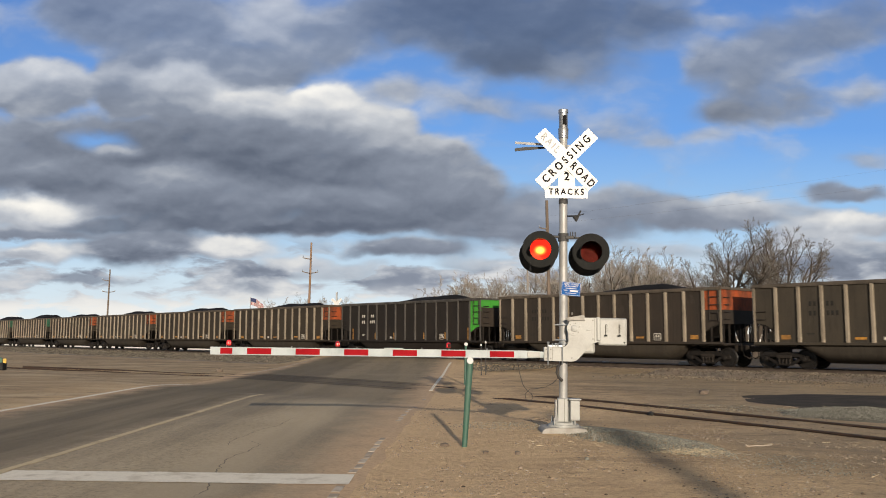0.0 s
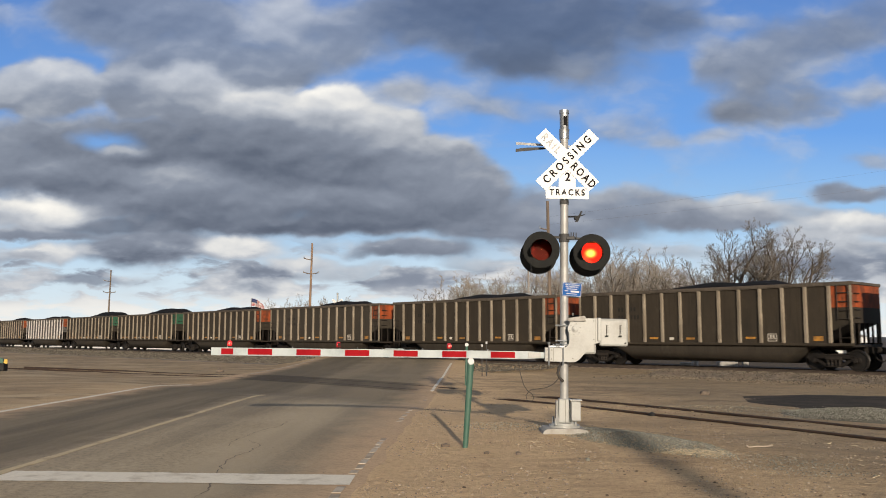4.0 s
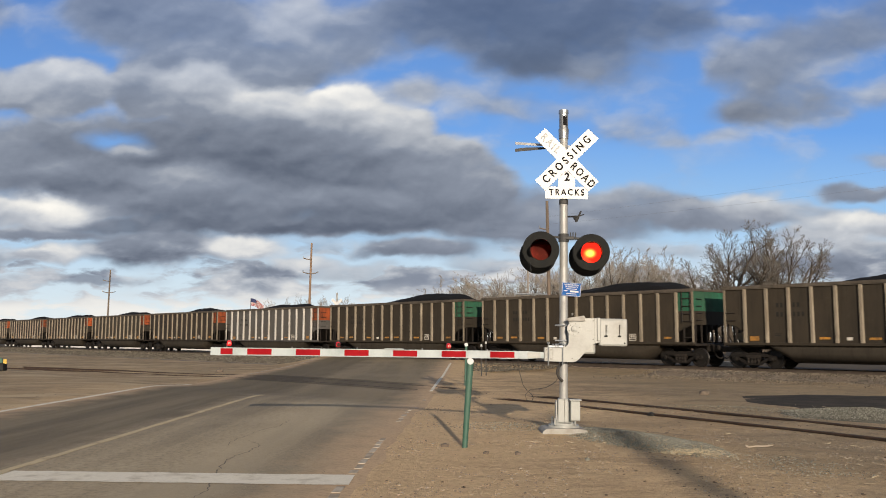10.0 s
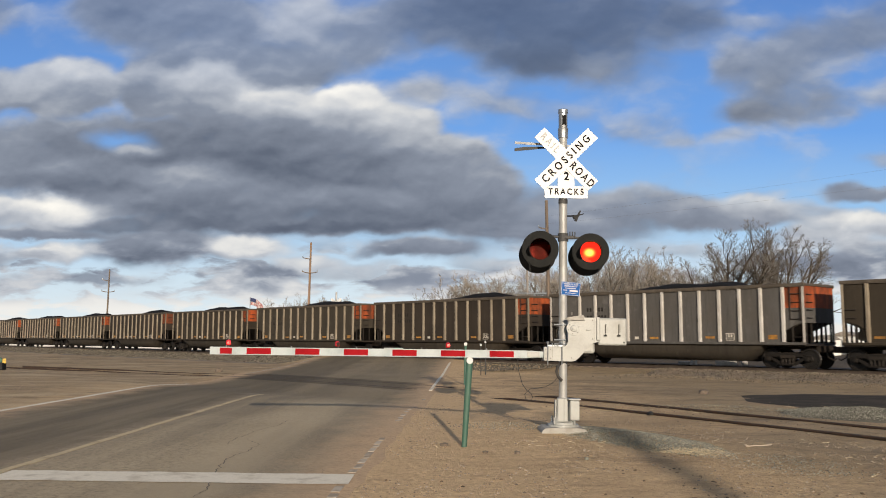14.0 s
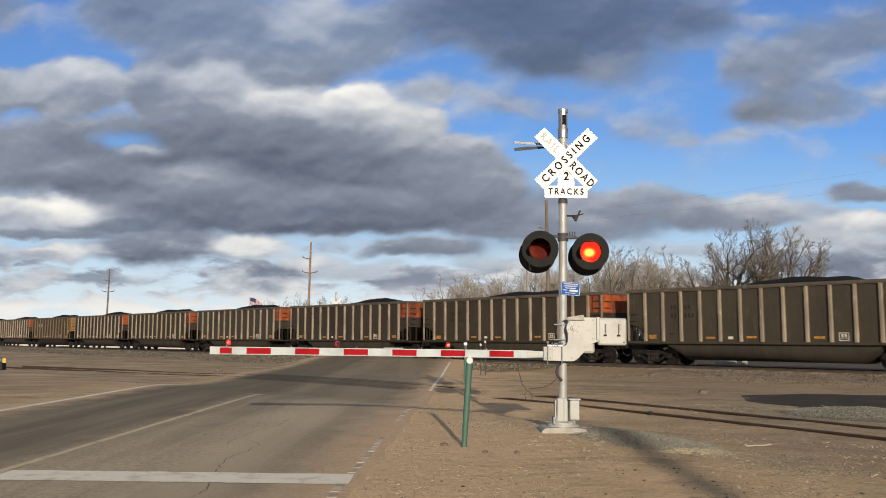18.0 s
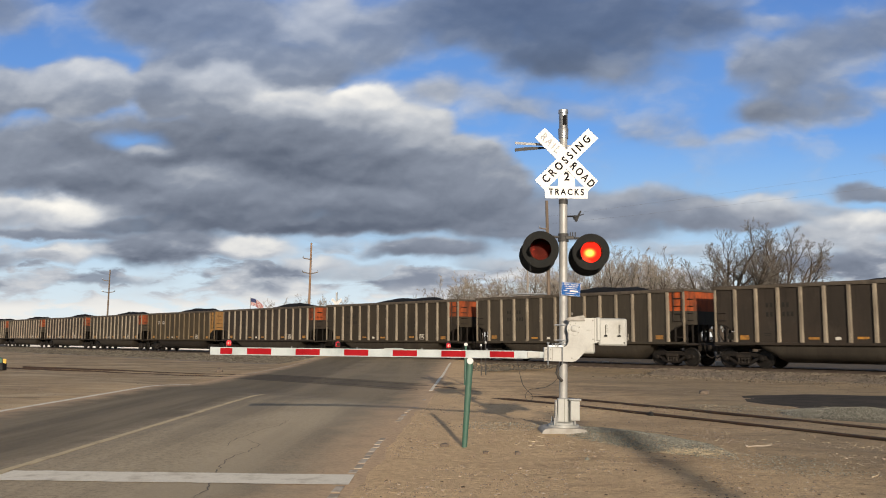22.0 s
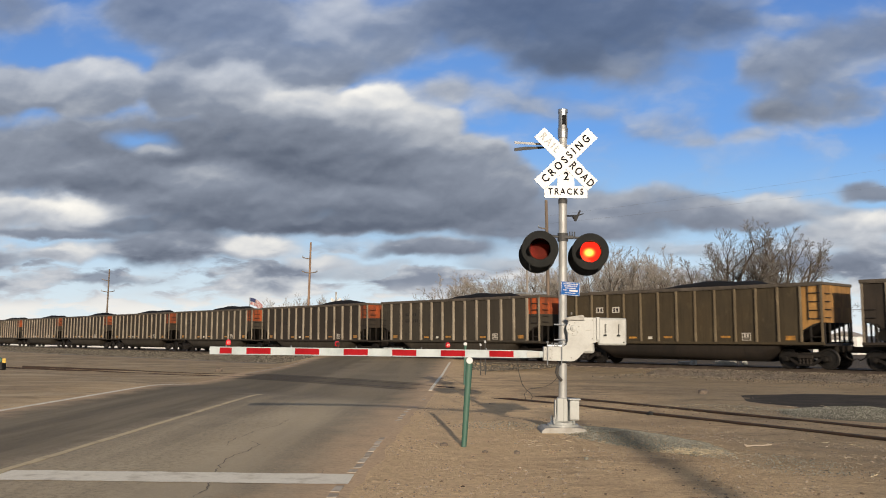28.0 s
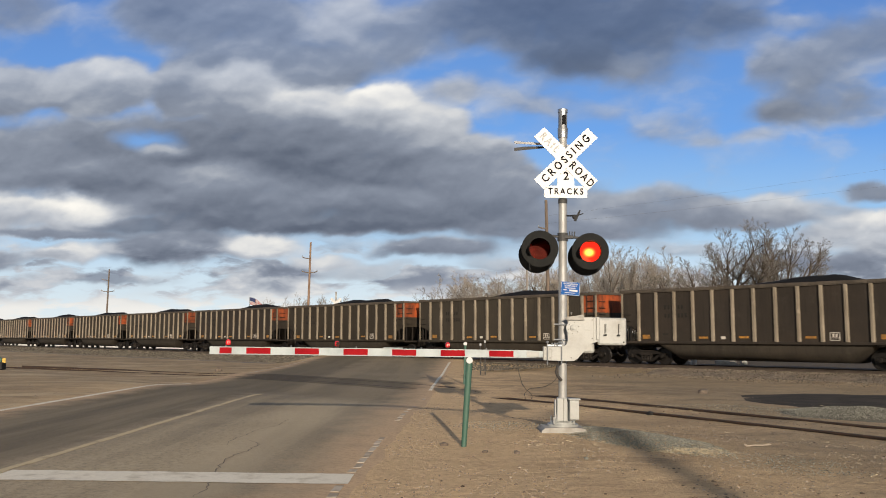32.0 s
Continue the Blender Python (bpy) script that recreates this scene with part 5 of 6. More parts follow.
# ---- far side: poles, trees, sheds, flag ----
def utility_pole(x, y, top, arms, wood=POLE_WOOD, lean=0.0, r=0.16):
    p = thing("utility_pole", pose(x, y, land_z(x, y) - 0.1, 0, lean, 0), "tall wooden utility pole with crossarms", "utility pole", "utility poles")
    part("pole_shaft", tube(bmesh.new(), (0, 0, 0), (0, 0, top), r * 1.25, r * 0.8, 12), wood, p)
    for z, x0, x1 in arms:
        bm = wire(bmesh.new(), [(x0, -0.15, z + 0.13), (x0 * 0.6, -0.12, z + 0.04), (0, -0.1, z - 0.03), (x1 * 0.6, -0.12, z + 0.04), (x1, -0.15, z + 0.13)], 0.055, 6)
        part("crossarm", bm, DARK_POLE, p)
        for xx in (x0, x1):
            if abs(xx) > 0.3:
                part("insulator", tube(bmesh.new(), (xx, -0.15, z + 0.12), (xx, -0.15, z + 0.34), 0.06, 0.04, 8), GALV, p)
    return p


utility_pole(-50.1, 125, 11.9, [(8.5, -0.95, 0.95), (10.2, -0.95, 0.1)], DARK_POLE, 1.0, 0.12)
utility_pole(-15.3, 95, 12.6, [(9.1, -0.85, 0.85), (10.7, -0.85, 0.1)], POLE_WOOD, 1.2, 0.13)
utility_pole(9.55, 75, 14.2, [(11.6, -0.75, 0.1)], DARK_POLE, -0.6)
utility_pole(7.9, 78, 9.0, [], GREY_WOOD, 0.0, 0.10)
street = thing("street_lamp", pose(8.0, 74, -0.7), "pale metal arm of a street lamp", "street lamp")
part("arm_tube", wire(bmesh.new(), [(-1.6, 0, 5.95), (1.2, 0, 5.9)], 0.08, 8), GALV, street)
part("lamp_post", tube(bmesh.new(), (0.1, 0, 0), (0.1, 0, 5.9), 0.09, 0.07, 10), GALV, street)


def power_lines():
    spans = [((9.55, 75, 12.3), (75, 62, 21.0)), ((9.55, 75, 11.6), (75, 62, 18.6))]
    for a, b in spans:
        w = thing("power_line", Matrix(), "thin grey overhead power line", "power line", "overhead lines")
        pts = []
        for i in range(13):
            t = i / 12
            p = Vector(a).lerp(Vector(b), t)
            pts.append((p.x, p.y, p.z - 2.2 * t * (1 - t)))
        part("cable", wire(bmesh.new(), pts, 0.005, 4), DARK_METAL, w)


power_lines()


def bare_tree(seed, stems, depth, kids=(8, 6, 5, 4), bend=0.10, dark=2, lift=0.0, reach=1.0):
    """Limbs and twigs as verts and faces: each stem runs right through the crown and throws side limbs."""
    q = random.Random(seed)
    sets = ([], []), ([], [])

    def limb(a, d, length, r, level, thin):
        steps = (9, 7, 5, 3, 2)[level]
        p, dirn, pts, spots = Vector(a), Vector(d).normalized(), [Vector(a)], []
        for i in range(steps):
            dirn = (dirn + Vector((q.gauss(0, bend + 0.04 * level), q.gauss(0, bend + 0.04 * level), q.gauss(0.035 + (lift if level == 0 else 0.0), 0.07)))).normalized()
            p = p + dirn * length / steps
            pts.append(p.copy())
            spots.append((p.copy(), dirn.copy(), (i + 1) / steps))
        vs, fs = sets[0] if level < dark else sets[1]
        seg = 8 if level == 0 else 5 if level == 1 else 3
        n0 = len(vs)
        for i, pt in enumerate(pts):
            w = (pts[min(i + 1, steps)] - pts[max(i - 1, 0)]).normalized()
            u = w.orthogonal().normalized()
            v = w.cross(u)
            rr = max(r * (1 - 0.80 * i / steps), thin)
            for k in range(seg):
                an = 6.28318 * k / seg
                vs.append(tuple(pt + u * rr * math.cos(an) + v * rr * math.sin(an)))
        for i in range(steps):
            for k in range(seg):
                k2 = (k + 1) % seg
                fs.append((n0 + i * seg + k, n0 + i * seg + k2, n0 + (i + 1) * seg + k2, n0 + (i + 1) * seg + k))
        if level >= depth:
            return
        first = 0.28 if level == 0 else 0.15
        for j in range(kids[level]):
            f = first + (1 - first) * (j + q.random()) / kids[level]
            pt, dr, _ = spots[min(int(f * steps), steps - 1)]
            ax = dr.orthogonal().normalized()
            ax.rotate(Matrix.Rotation(q.uniform(0, 6.28), 3, dr))
            nd = dr.copy()
            nd.rotate(Matrix.Rotation(q.uniform(0.5, 1.05), 3, ax))
            nd.z += 0.22
            ln = reach * length * q.uniform(0.30, 0.55) * (1.25 - 0.75 * f)
            limb(pt, nd, ln, max(r * (1 - 0.8 * f) * q.uniform(0.5, 0.75), thin), level + 1, thin)

    for a, out, ln, r, thin in stems:
        limb((0.25 * math.cos(a), 0.25 * math.sin(a), -0.2), (out * math.cos(a), out * math.sin(a), 1.0), ln, r, 0, thin)
    return sets


def plant_tree(seed, stems, depth, label, bark, twig, kids, bend=0.10, dark=2, lift=0.0, reach=1.0):
    t = thing("bare_tree", Matrix(), label, "tree", "bare trees beyond the track")
    big, small = bare_tree(seed, stems, depth, kids, bend, dark, lift, reach)
    part_mesh("trunk", from_lists("trunk", *big), bark, t)
    part_mesh("crown", from_lists("crown", *small), twig, t)
    return t


# the cottonwood: its stems fan out sideways from one stool
def cottonwood_stems(seed):
    g, out = random.Random(seed), []
    for lean in (-1.7, -1.35, -1.05, -0.8, -0.55, -0.3, -0.08, 0.15, 0.4, 0.65, 0.9, 1.25):
        a = (0 if lean > 0 else math.pi) + g.uniform(-0.5, 0.5)
        out.append((a, abs(lean), g.uniform(9.8, 11.3), 0.33, 0.008))
    return out


big_tree = plant_tree(42, cottonwood_stems(42), 4, "large bare cottonwood with many leaning grey stems", BARK, LIMB_TWIG, (8, 7, 7, 5), 0.14, 3, 0.08, 1.06)
big_tree.matrix_basis = pose(28.2, 76, -0.9)
copy_thing(big_tree, pose(23.2, 83, -0.95, 0, 0, 170) @ Matrix.Scale(0.68, 4))


def bush_stems(seed, n, lean, ln, r):
    g = random.Random(seed)
    return [(6.28 * i / n + g.uniform(-0.4, 0.4), lean * g.uniform(0.5, 1.2), ln * g.uniform(0.8, 1.08), r, 0.015) for i in range(n)]


tree_a = plant_tree(21, bush_stems(1, 7, 0.55, 11.5, 0.17), 3, "bare leafless tree with dense pale twigs", PALE_BARK, TWIG, (10, 7, 6, 4))
tree_b = plant_tree(22, bush_stems(2, 8, 0.65, 10.6, 0.15), 3, "bare leafless tree with dense pale twigs", PALE_BARK, TWIG, (10, 7, 6, 4))
tree_c = plant_tree(23, bush_stems(3, 6, 0.5, 11.8, 0.18), 3, "bare leafless tree with dense pale twigs", PALE_BARK, TWIG, (10, 7, 6, 4))
PLANT = [(tree_a, 20.6, 104, 0.98), (tree_b, 23.6, 108, 1.06), (tree_c, 26.4, 112, 1.0), (tree_a, 29.6, 108, 0.95), (tree_b, 33.0, 106, 0.8), (tree_b, 37.0, 112, 0.7), (tree_c, 43, 116, 0.7), (tree_b, 21.8, 118, 1.1), (tree_c, 18.4, 112, 0.96), (tree_a, 27.0, 120, 1.12),
         (tree_b, 15.2, 118, 0.92), (tree_c, 1.4, 140, 0.92), (tree_a, 4.2, 143, 0.97), (tree_b, 7.2, 138, 1.0), (tree_c, 9.8, 144, 0.95), (tree_a, 12.2, 140, 0.95), (tree_c, 15.0, 135, 0.92), (tree_b, 18.0, 130, 1.02), (tree_a, 5.6, 150, 1.0),
         (tree_b, -27.0, 150, 0.70), (tree_b, -23.0, 150, 0.74), (tree_a, -19.0, 155, 0.72), (tree_b, -15.5, 150, 0.60)]
planted = set()
for i, (src, x, y, s) in enumerate(PLANT):
    m = pose(x, y, -0.95, 0, 0, i * 77) @ Matrix.Scale(s, 4)
    if src.name in planted:
        copy_thing(src, m)
    else:
        src.matrix_basis = m
        planted.add(src.name)

flag = thing("flagpole", pose(-23.0, 100, -0.9), "thin flagpole with a striped flag in the wind", "flagpole")
part("pole_shaft", tube(bmesh.new(), (0, 0, 0), (0, 0, 7.0), 0.06, 0.04, 8), GALV, flag)
FLAG_RED = worn("faded_red_cloth", (0.30, 0.05, 0.05), (0.25, 0.045, 0.045), 4, 0.9)
FLAG_WHITE = worn("white_cloth", (0.52, 0.5, 0.5), (0.45, 0.44, 0.43), 4, 0.9)
FLAG_BLUE = worn("blue_cloth", (0.03, 0.04, 0.11), (0.04, 0.05, 0.12), 4, 0.9)


def flag_piece(name, u0, u1, v0, v1, material, lift):
    vs, n = [], 8
    for i in range(n + 1):
        u = u0 + (u1 - u0) * i / n
        for v in (v0, v1):
            vs.append((0.05 + 1.5 * u, 0.18 * math.sin(u * 7.0) + lift, 6.95 - 0.85 * v - 0.75 * u * u - 0.15 * u))
    fs = [(2 * i, 2 * i + 1, 2 * i + 3, 2 * i + 2) for i in range(n)]
    part_mesh(name, from_lists(name, vs, fs), material, flag_cloth)


flag_cloth = new("flag_cloth")
flag_cloth.parent = flag
for i in range(13):
    flag_piece("stripe", 0.0, 1.0, i / 13, (i + 1) / 13, FLAG_RED if i % 2 == 0 else FLAG_WHITE, 0.0)
flag_piece("canton", 0.0, 0.42, 0.0, 7 / 13, FLAG_BLUE, -0.02)

# the far signal's crossbuck, edge of the crossing beyond the train
far_sig = thing("far_crossing_signal", pose(-9.4, 74, -0.75), "far crossing signal with a white crossbuck", "crossing signal")
part("mast", tube(bmesh.new(), (0, 0, 0), (0, 0, 6.1), 0.08, seg=12), SILVER, far_sig)
for a in (45, -45):
    part("blade", slab(bmesh.new(), [(-0.61, -0.115), (0.61, -0.115), (0.61, 0.115), (-0.61, 0.115)], -0.006 + a * 2e-4, 0.006 + a * 2e-4, pose(0, -0.09, 5.08, 0, a, 0)), SIGN_WHITE, far_sig)

# low white wall along the far side of the line, and small sheds
wall = thing("low_white_wall", Matrix.Translation(ACROSS * (MAIN + 15)) @ turn, "long low white painted wall beyond the track", "wall")
for i in range(11):
    x = -190 + i * 12
    if not -46 < x < -32:
        part("wall_panel", box(bmesh.new(), (x, 0, -0.52), (11.9, 0.25, 0.8), 0.02), WHITE_WALL, wall)
for x, y, w, h in ((36.5, 101, 2.2, 2.1), (41.5, 106, 3.0, 2.3), (47.0, 103, 2.0, 2.0), (52.0, 108, 3.5, 2.4), (58.0, 104, 2.5, 2.1)):
    shed = thing("small_shed", Matrix.Translation((x, y, -0.95)) @ turn, "small white shed with a low gabled roof", "shed", "sheds beyond the track")
    part("shed_wall", box(bmesh.new(), (0, 0, h / 2), (w, 3, h), 0.02), WHITE_WALL, shed)
    part("shed_roof", slab(bmesh.new(), [(-w / 2 - 0.2, h), (w / 2 + 0.2, h), (0, h + 0.6)], -1.7, 1.7), GREY_WOOD, shed)
    part("shed_door", box(bmesh.new(), (0.3, -1.52, 0.95), (0.9, 0.05, 1.9), 0.01), GALV, shed)

for x, y, w, h in ((10.4, 54, 0.4, 0.30), (15.4, 53.5, 0.8, 0.26), (16.1, 54, 0.3, 0.36), (18.3, 54.5, 1.3, 0.3), (19.3, 54, 0.35, 0.4)):
    o = part("concrete_block", box(bmesh.new(), (0, 0, h / 2), (w, 0.4, h), 0.03), CONCRETE)
    o.matrix_basis = pose(x, y, land_z(x, y) - 0.02, 0, 0, x * 9)
    tagged(o, "small pale concrete block on the ground", "concrete block", "concrete blocks beyond the track")

# behind the eye: the pole that throws the long shadow
utility_pole(2.95, -28.0, 12.0, [], GREY_WOOD, 24.2, 0.16)


# ---- clutter on the ground ----
def flat_patch(name, c, along, half, width, lift, material, label, category, seed):
    """A ragged patch lying on the ground, thick in the middle."""
    vs, fs, n, rings = [], [], 40, 5
    d = Vector((math.cos(radians(along)), math.sin(radians(along)), 0))
    e = Vector((-d.y, d.x, 0))
    for r in range(rings + 1):
        f = r / rings
        for k in range(n):
            a = 6.28318 * k / n
            wob = 1 + 0.22 * noise.noise((math.cos(a) * 2 + seed, math.sin(a) * 2, seed))
            p = Vector((c[0], c[1], 0)) + d * half * math.cos(a) * f * wob + e * width * math.sin(a) * f * wob
            vs.append((p.x, p.y, land_z(p.x, p.y) + lift * (1 - f ** 6) + 0.002 + 0.02 * lift * noise.noise((p.x * 3, p.y * 3, seed))))
    for r in range(rings):
        for k in range(n):
            k2 = (k + 1) % n
            fs.append((r * n + k, (r + 1) * n + k, (r + 1) * n + k2, r * n + k2))
    return tagged(part_mesh(name, from_lists(name, vs, fs), material, smooth=True), label, category, kind="structure")


TRACK_DEG = math.degrees(math.atan2(ALONG.y, ALONG.x))
# one long strip of darker ground between the tracks
DARK_GROUND = worn("dark_ground_patch", (0.044, 0.039, 0.033), (0.078, 0.066, 0.053), 1.5, 0.97, 0, 25, 0.6, gloss=0.1)
flat_patch("cinder_patch", (13.35, 21.1), TRACK_DEG, 5.9, 4.9, 0.03, DARK_GROUND, "dark strip of ground between the tracks", "cinders", 3)

q = random.Random(77)


def pile_z(x, y, c, along, half, width, h):
    d = Vector((math.cos(radians(along)), math.sin(radians(along))))
    v = Vector((x - c[0], y - c[1]))
    a, b = v.dot(d) / half, v.dot(Vector((-d.y, d.x))) / width
    r = math.hypot(a, b)
    return h * max(0.0, 1 - r) ** 0.8


def gravel_pile(c, along, half, width, h, count, sizes, material, label, seed):
    g = random.Random(seed)
    spots = []
    d = Vector((math.cos(radians(along)), math.sin(radians(along))))
    e = Vector((-d.y, d.x))
    while len(spots) < count:
        r, a = math.sqrt(g.random()), g.uniform(0, 6.283)
        lump = 1 + 0.25 * noise.noise((math.cos(a) * 1.5 + seed, math.sin(a) * 1.5, 1))
        p = Vector(c) + d * half * r * lump * math.cos(a) + e * width * r * lump * math.sin(a)
        if r > 0.75 and g.random() < (r - 0.75) * 3:
            continue
        z = land_z(p.x, p.y) + pile_z(p.x, p.y, c, along, half, width, h) * (1 + 0.15 * noise.noise((p.x * 2, p.y * 2, seed)))
        spots.append((p.x, p.y, z, g.uniform(*sizes)))
    return scatter("gravel_pile" if h > 0.1 else "gravel_spill", spots, material, label, "gravel", seed)


def mound(name, c, along, half, width, h, material, label):
    vs, fs, n, rings = [], [], 48, 12
    d = Vector((math.cos(radians(along)), math.sin(radians(along))))
    e = Vector((-d.y, d.x))
    for r in range(rings + 1):
        f = r / rings * 1.02
        for k in range(n):
            a = 6.28318 * k / n
            p = Vector(c) + d * half * f * math.cos(a) + e * width * f * math.sin(a)
            vs.append((p.x, p.y, land_z(p.x, p.y) + pile_z(p.x, p.y, c, along, half, width, h) - 0.015))
    for r in range(rings):
        for k in range(n):
            k2 = (k + 1) % n
            fs.append((r * n + k, (r + 1) * n + k, (r + 1) * n + k2, r * n + k2))
    return tagged(part_mesh(name, from_lists(name, vs, fs), material, smooth=True), label, "gravel pile", kind="stuff")


GREY_FINES = worn("grey_gravel_fines", (0.105, 0.10, 0.078), (0.16, 0.148, 0.115), 6, 0.95, 0, 30, 0.8)
for away, half, wide, h, seed in ((-1.1, 2.1, 1.25, 0.25, 5), (1.45, 2.2, 1.3, 0.29, 15)):
    spot = Vector((9.95, 17.6)) + away * ALONG.xy
    mound("gravel_mound", spot, TRACK_DEG, half * 0.92, wide * 0.92, h, GREY_FINES, "heap of grey gravel beside the siding rails")
    gravel_pile(spot, TRACK_DEG, half, wide, h, 15000, (0.0045, 0.012), GRAVEL, "loose grey gravel heaped beside the siding rails", seed)
gravel_pile((7.6, 19.9), TRACK_DEG, 2.8, 1.1, 0.03, 1700, (0.004, 0.011), GRAVEL, "thin spill of grey gravel beyond the siding", 6)
gravel_pile((2.85, 12.6), -74, 2.05, 0.78, 0.08, 15000, (0.0035, 0.0108), GRAVEL, "grey gravel spilled round the signal footing", 7)
gravel_pile((1.1, 14.2), -30, 1.1, 0.7, 0.01, 500, (0.005, 0.013), GRAVEL, "grey gravel spilled round the signal footing", 8)
gravel_pile((4.1, 10.1), -70, 1.1, 0.75, 0.01, 800, (0.003, 0.010), GRAVEL, "loose grey stones on the dirt", 9)


def ground_stones():
    g, spots = random.Random(12), []
    while len(spots) < 18000:
        y = 4.5 + 36 * g.random() ** 1.7
        x = g.uniform(-0.9, 0.58 * y + 0.6) if g.random() < 0.87 else g.uniform(-0.58 * y - 0.6, left_edge(y) - 0.4)
        if right_edge(y) + 0.1 > x > left_edge(y) - 0.3 or (y < 12 and x < right_edge(y)):
            continue
        if noise.noise((x * 0.8, y * 0.8, 2)) + 0.25 * g.random() < (0.02 if x > 2.4 else 0.18):
            continue
        spots.append((x, y, land_z(x, y) + 0.001, 0.003 + 0.017 * g.random() ** 4.0))
    scatter("loose_stones", spots, LOOSE, "small loose stones scattered over the dirt", "stones", 12)


ground_stones()


def dirt_clods():
    g, spots = random.Random(31), []
    while len(spots) < 1300:
        y = 5.5 + 16 * g.random() ** 1.4
        x = g.uniform(-0.6, 0.56 * y + 0.4)
        if x < right_edge(y) + 0.25 or noise.noise((x * 0.9, y * 0.9, 6)) + 0.3 * g.random() < 0.16:
            continue
        spots.append((x, y, land_z(x, y) - 0.001, 0.005 + 0.020 * g.random() ** 5))
    scatter("dirt_clods", spots, CLOD, "small dark clods of dry earth on the dirt", "clods", 31)


CLOD = stone_material("dry_clod", (0.19, 0.135, 0.088), (0.05, 0.036, 0.025), (0.11, 0.078, 0.052))
dirt_clods()


def straw_tuft(c, rx, ry, count, seed, name, label):
    g = random.Random(seed)
    vs, fs = [], []
    for _ in range(count):
        x, y = c[0] + g.gauss(0, rx), c[1] + g.gauss(0, ry)
        a, ln, w = g.uniform(0, 6.28), g.uniform(0.03, 0.12), g.uniform(0.001, 0.0022)
        z = land_z(x, y) + g.uniform(0.004, 0.035)
        dx, dy, n0 = math.cos(a) * ln, math.sin(a) * ln, len(vs)
        ux, uy = -math.sin(a) * w, math.cos(a) * w
        rise = g.uniform(-0.02, 0.03)
        vs += [(x - ux, y - uy, z), (x + ux, y + uy, z), (x + dx + ux, y + dy + uy, z + rise), (x + dx - ux, y + dy - uy, z + rise), (x, y, z + 2 * w), (x + dx, y + dy, z + rise + 2 * w)]
        fs += [(n0, n0 + 4, n0 + 5, n0 + 3), (n0 + 4, n0 + 1, n0 + 2, n0 + 5), (n0, n0 + 3, n0 + 2, n0 + 1)]
    tagged(part_mesh(name, from_lists(name, vs, fs), STRAW), label, "straw", kind="stuff")


straw_tuft((3.22, 10.95), 0.19, 0.14, 300, 1, "straw", "dry yellow straw lying on the gravel")
straw_tuft((1.9, 11.9), 0.8, 0.5, 60, 2, "straw", "thin dry straw on the dirt")
straw_tuft((5.6, 9.6), 1.4, 1.3, 60, 3, "straw", "thin dry straw on the dirt")
straw_tuft((5.9, 13.6), 1.2, 0.7, 70, 4, "straw", "thin dry straw beside the siding rails")
straw_tuft((5.4, 20.4), 1.8, 0.7, 260, 5, "straw", "dry straw beyond the siding rails")


def rock(x, y, r, seed, material, label):
    vs, fs = pebble(r, seed, 0.7)
    o = part_mesh("rock", from_lists("rock", vs, fs), material)
    o.matrix_basis = pose(x, y, land_z(x, y) + r * 0.3, 0, 0, seed * 40)
    return tagged(o, label, "rock", "rocks on the dirt")


rock(4.62, 18.9, 0.10, 1, BLACK_PAINT, "dark lump of coal beside the siding rail")
rock(7.9, 25.6, 0.17, 2, TIE, "dark broken lump on the dirt")
rock(0.95, 10.9, 0.05, 3, TIE, "small dark clod on the dirt")
rock(0.55, 11.0, 0.045, 4, TIE, "small dark clod on the dirt")
rock(0.02, 11.75, 0.06, 5, TIE, "small dark clod by the post")
rock(1.75, 10.35, 0.035, 6, GRAVEL, "pale stone on the dirt")
rock(-11.0, 41.5, 0.22, 7, TIE, "dark lump beside the ballast")
stick = thing("stick", pose(4.37, 11.8, land_z(4.37, 11.8) + 0.015, 0, 0, 8) @ Matrix.Scale(0.8, 4), "short bleached broken stick on the dirt", "stick")
bm = wire(bmesh.new(), [(-0.2, 0, 0), (-0.06, 0.015, 0.012), (0.08, 0.0, 0.008), (0.26, 0.03, 0.02)], 0.013, 7)
tube(bm, (-0.19, 0, 0), (-0.26, -0.03, 0.035), 0.022, 0.012, 7)
tube(bm, (-0.19, 0, 0), (-0.22, 0.05, 0.02), 0.014, 0.007, 6)
part("stick_wood", bm, BLEACHED, stick)

# loose cable from the arm to the mast
cable = thing("loose_cable", pose(1.89, 13.36, 0), "thin black loose cable hanging from the arm", "cable")
pts = [(-0.72, -0.2, 1.16), (-0.73, -0.22, 1.08), (-0.70, -0.25, 0.92), (-0.66, -0.3, 0.76), (-0.59, -0.3, 0.66), (-0.53, -0.3, 0.62), (-0.50, -0.28, 0.56), (-0.53, -0.26, 0.50), (-0.60, -0.24, 0.52), (-0.62, -0.24, 0.60), (-0.54, -0.22, 0.68),
       (-0.42, -0.18, 0.69), (-0.28, -0.14, 0.71), (-0.16, -0.1, 0.77), (-0.07, -0.06, 0.86)]
part("cable_run", wire(bmesh.new(), pts, 0.005, 6), RUBBER, cable)
bm = wire(bmesh.new(), [(-0.9, 1.2, -0.03), (-0.4, 1.0, -0.02), (-0.1, 0.5, -0.0), (-0.05, 0.2, 0.05)], 0.014, 6)
part("ground_run", bm, RUBBER, cable)

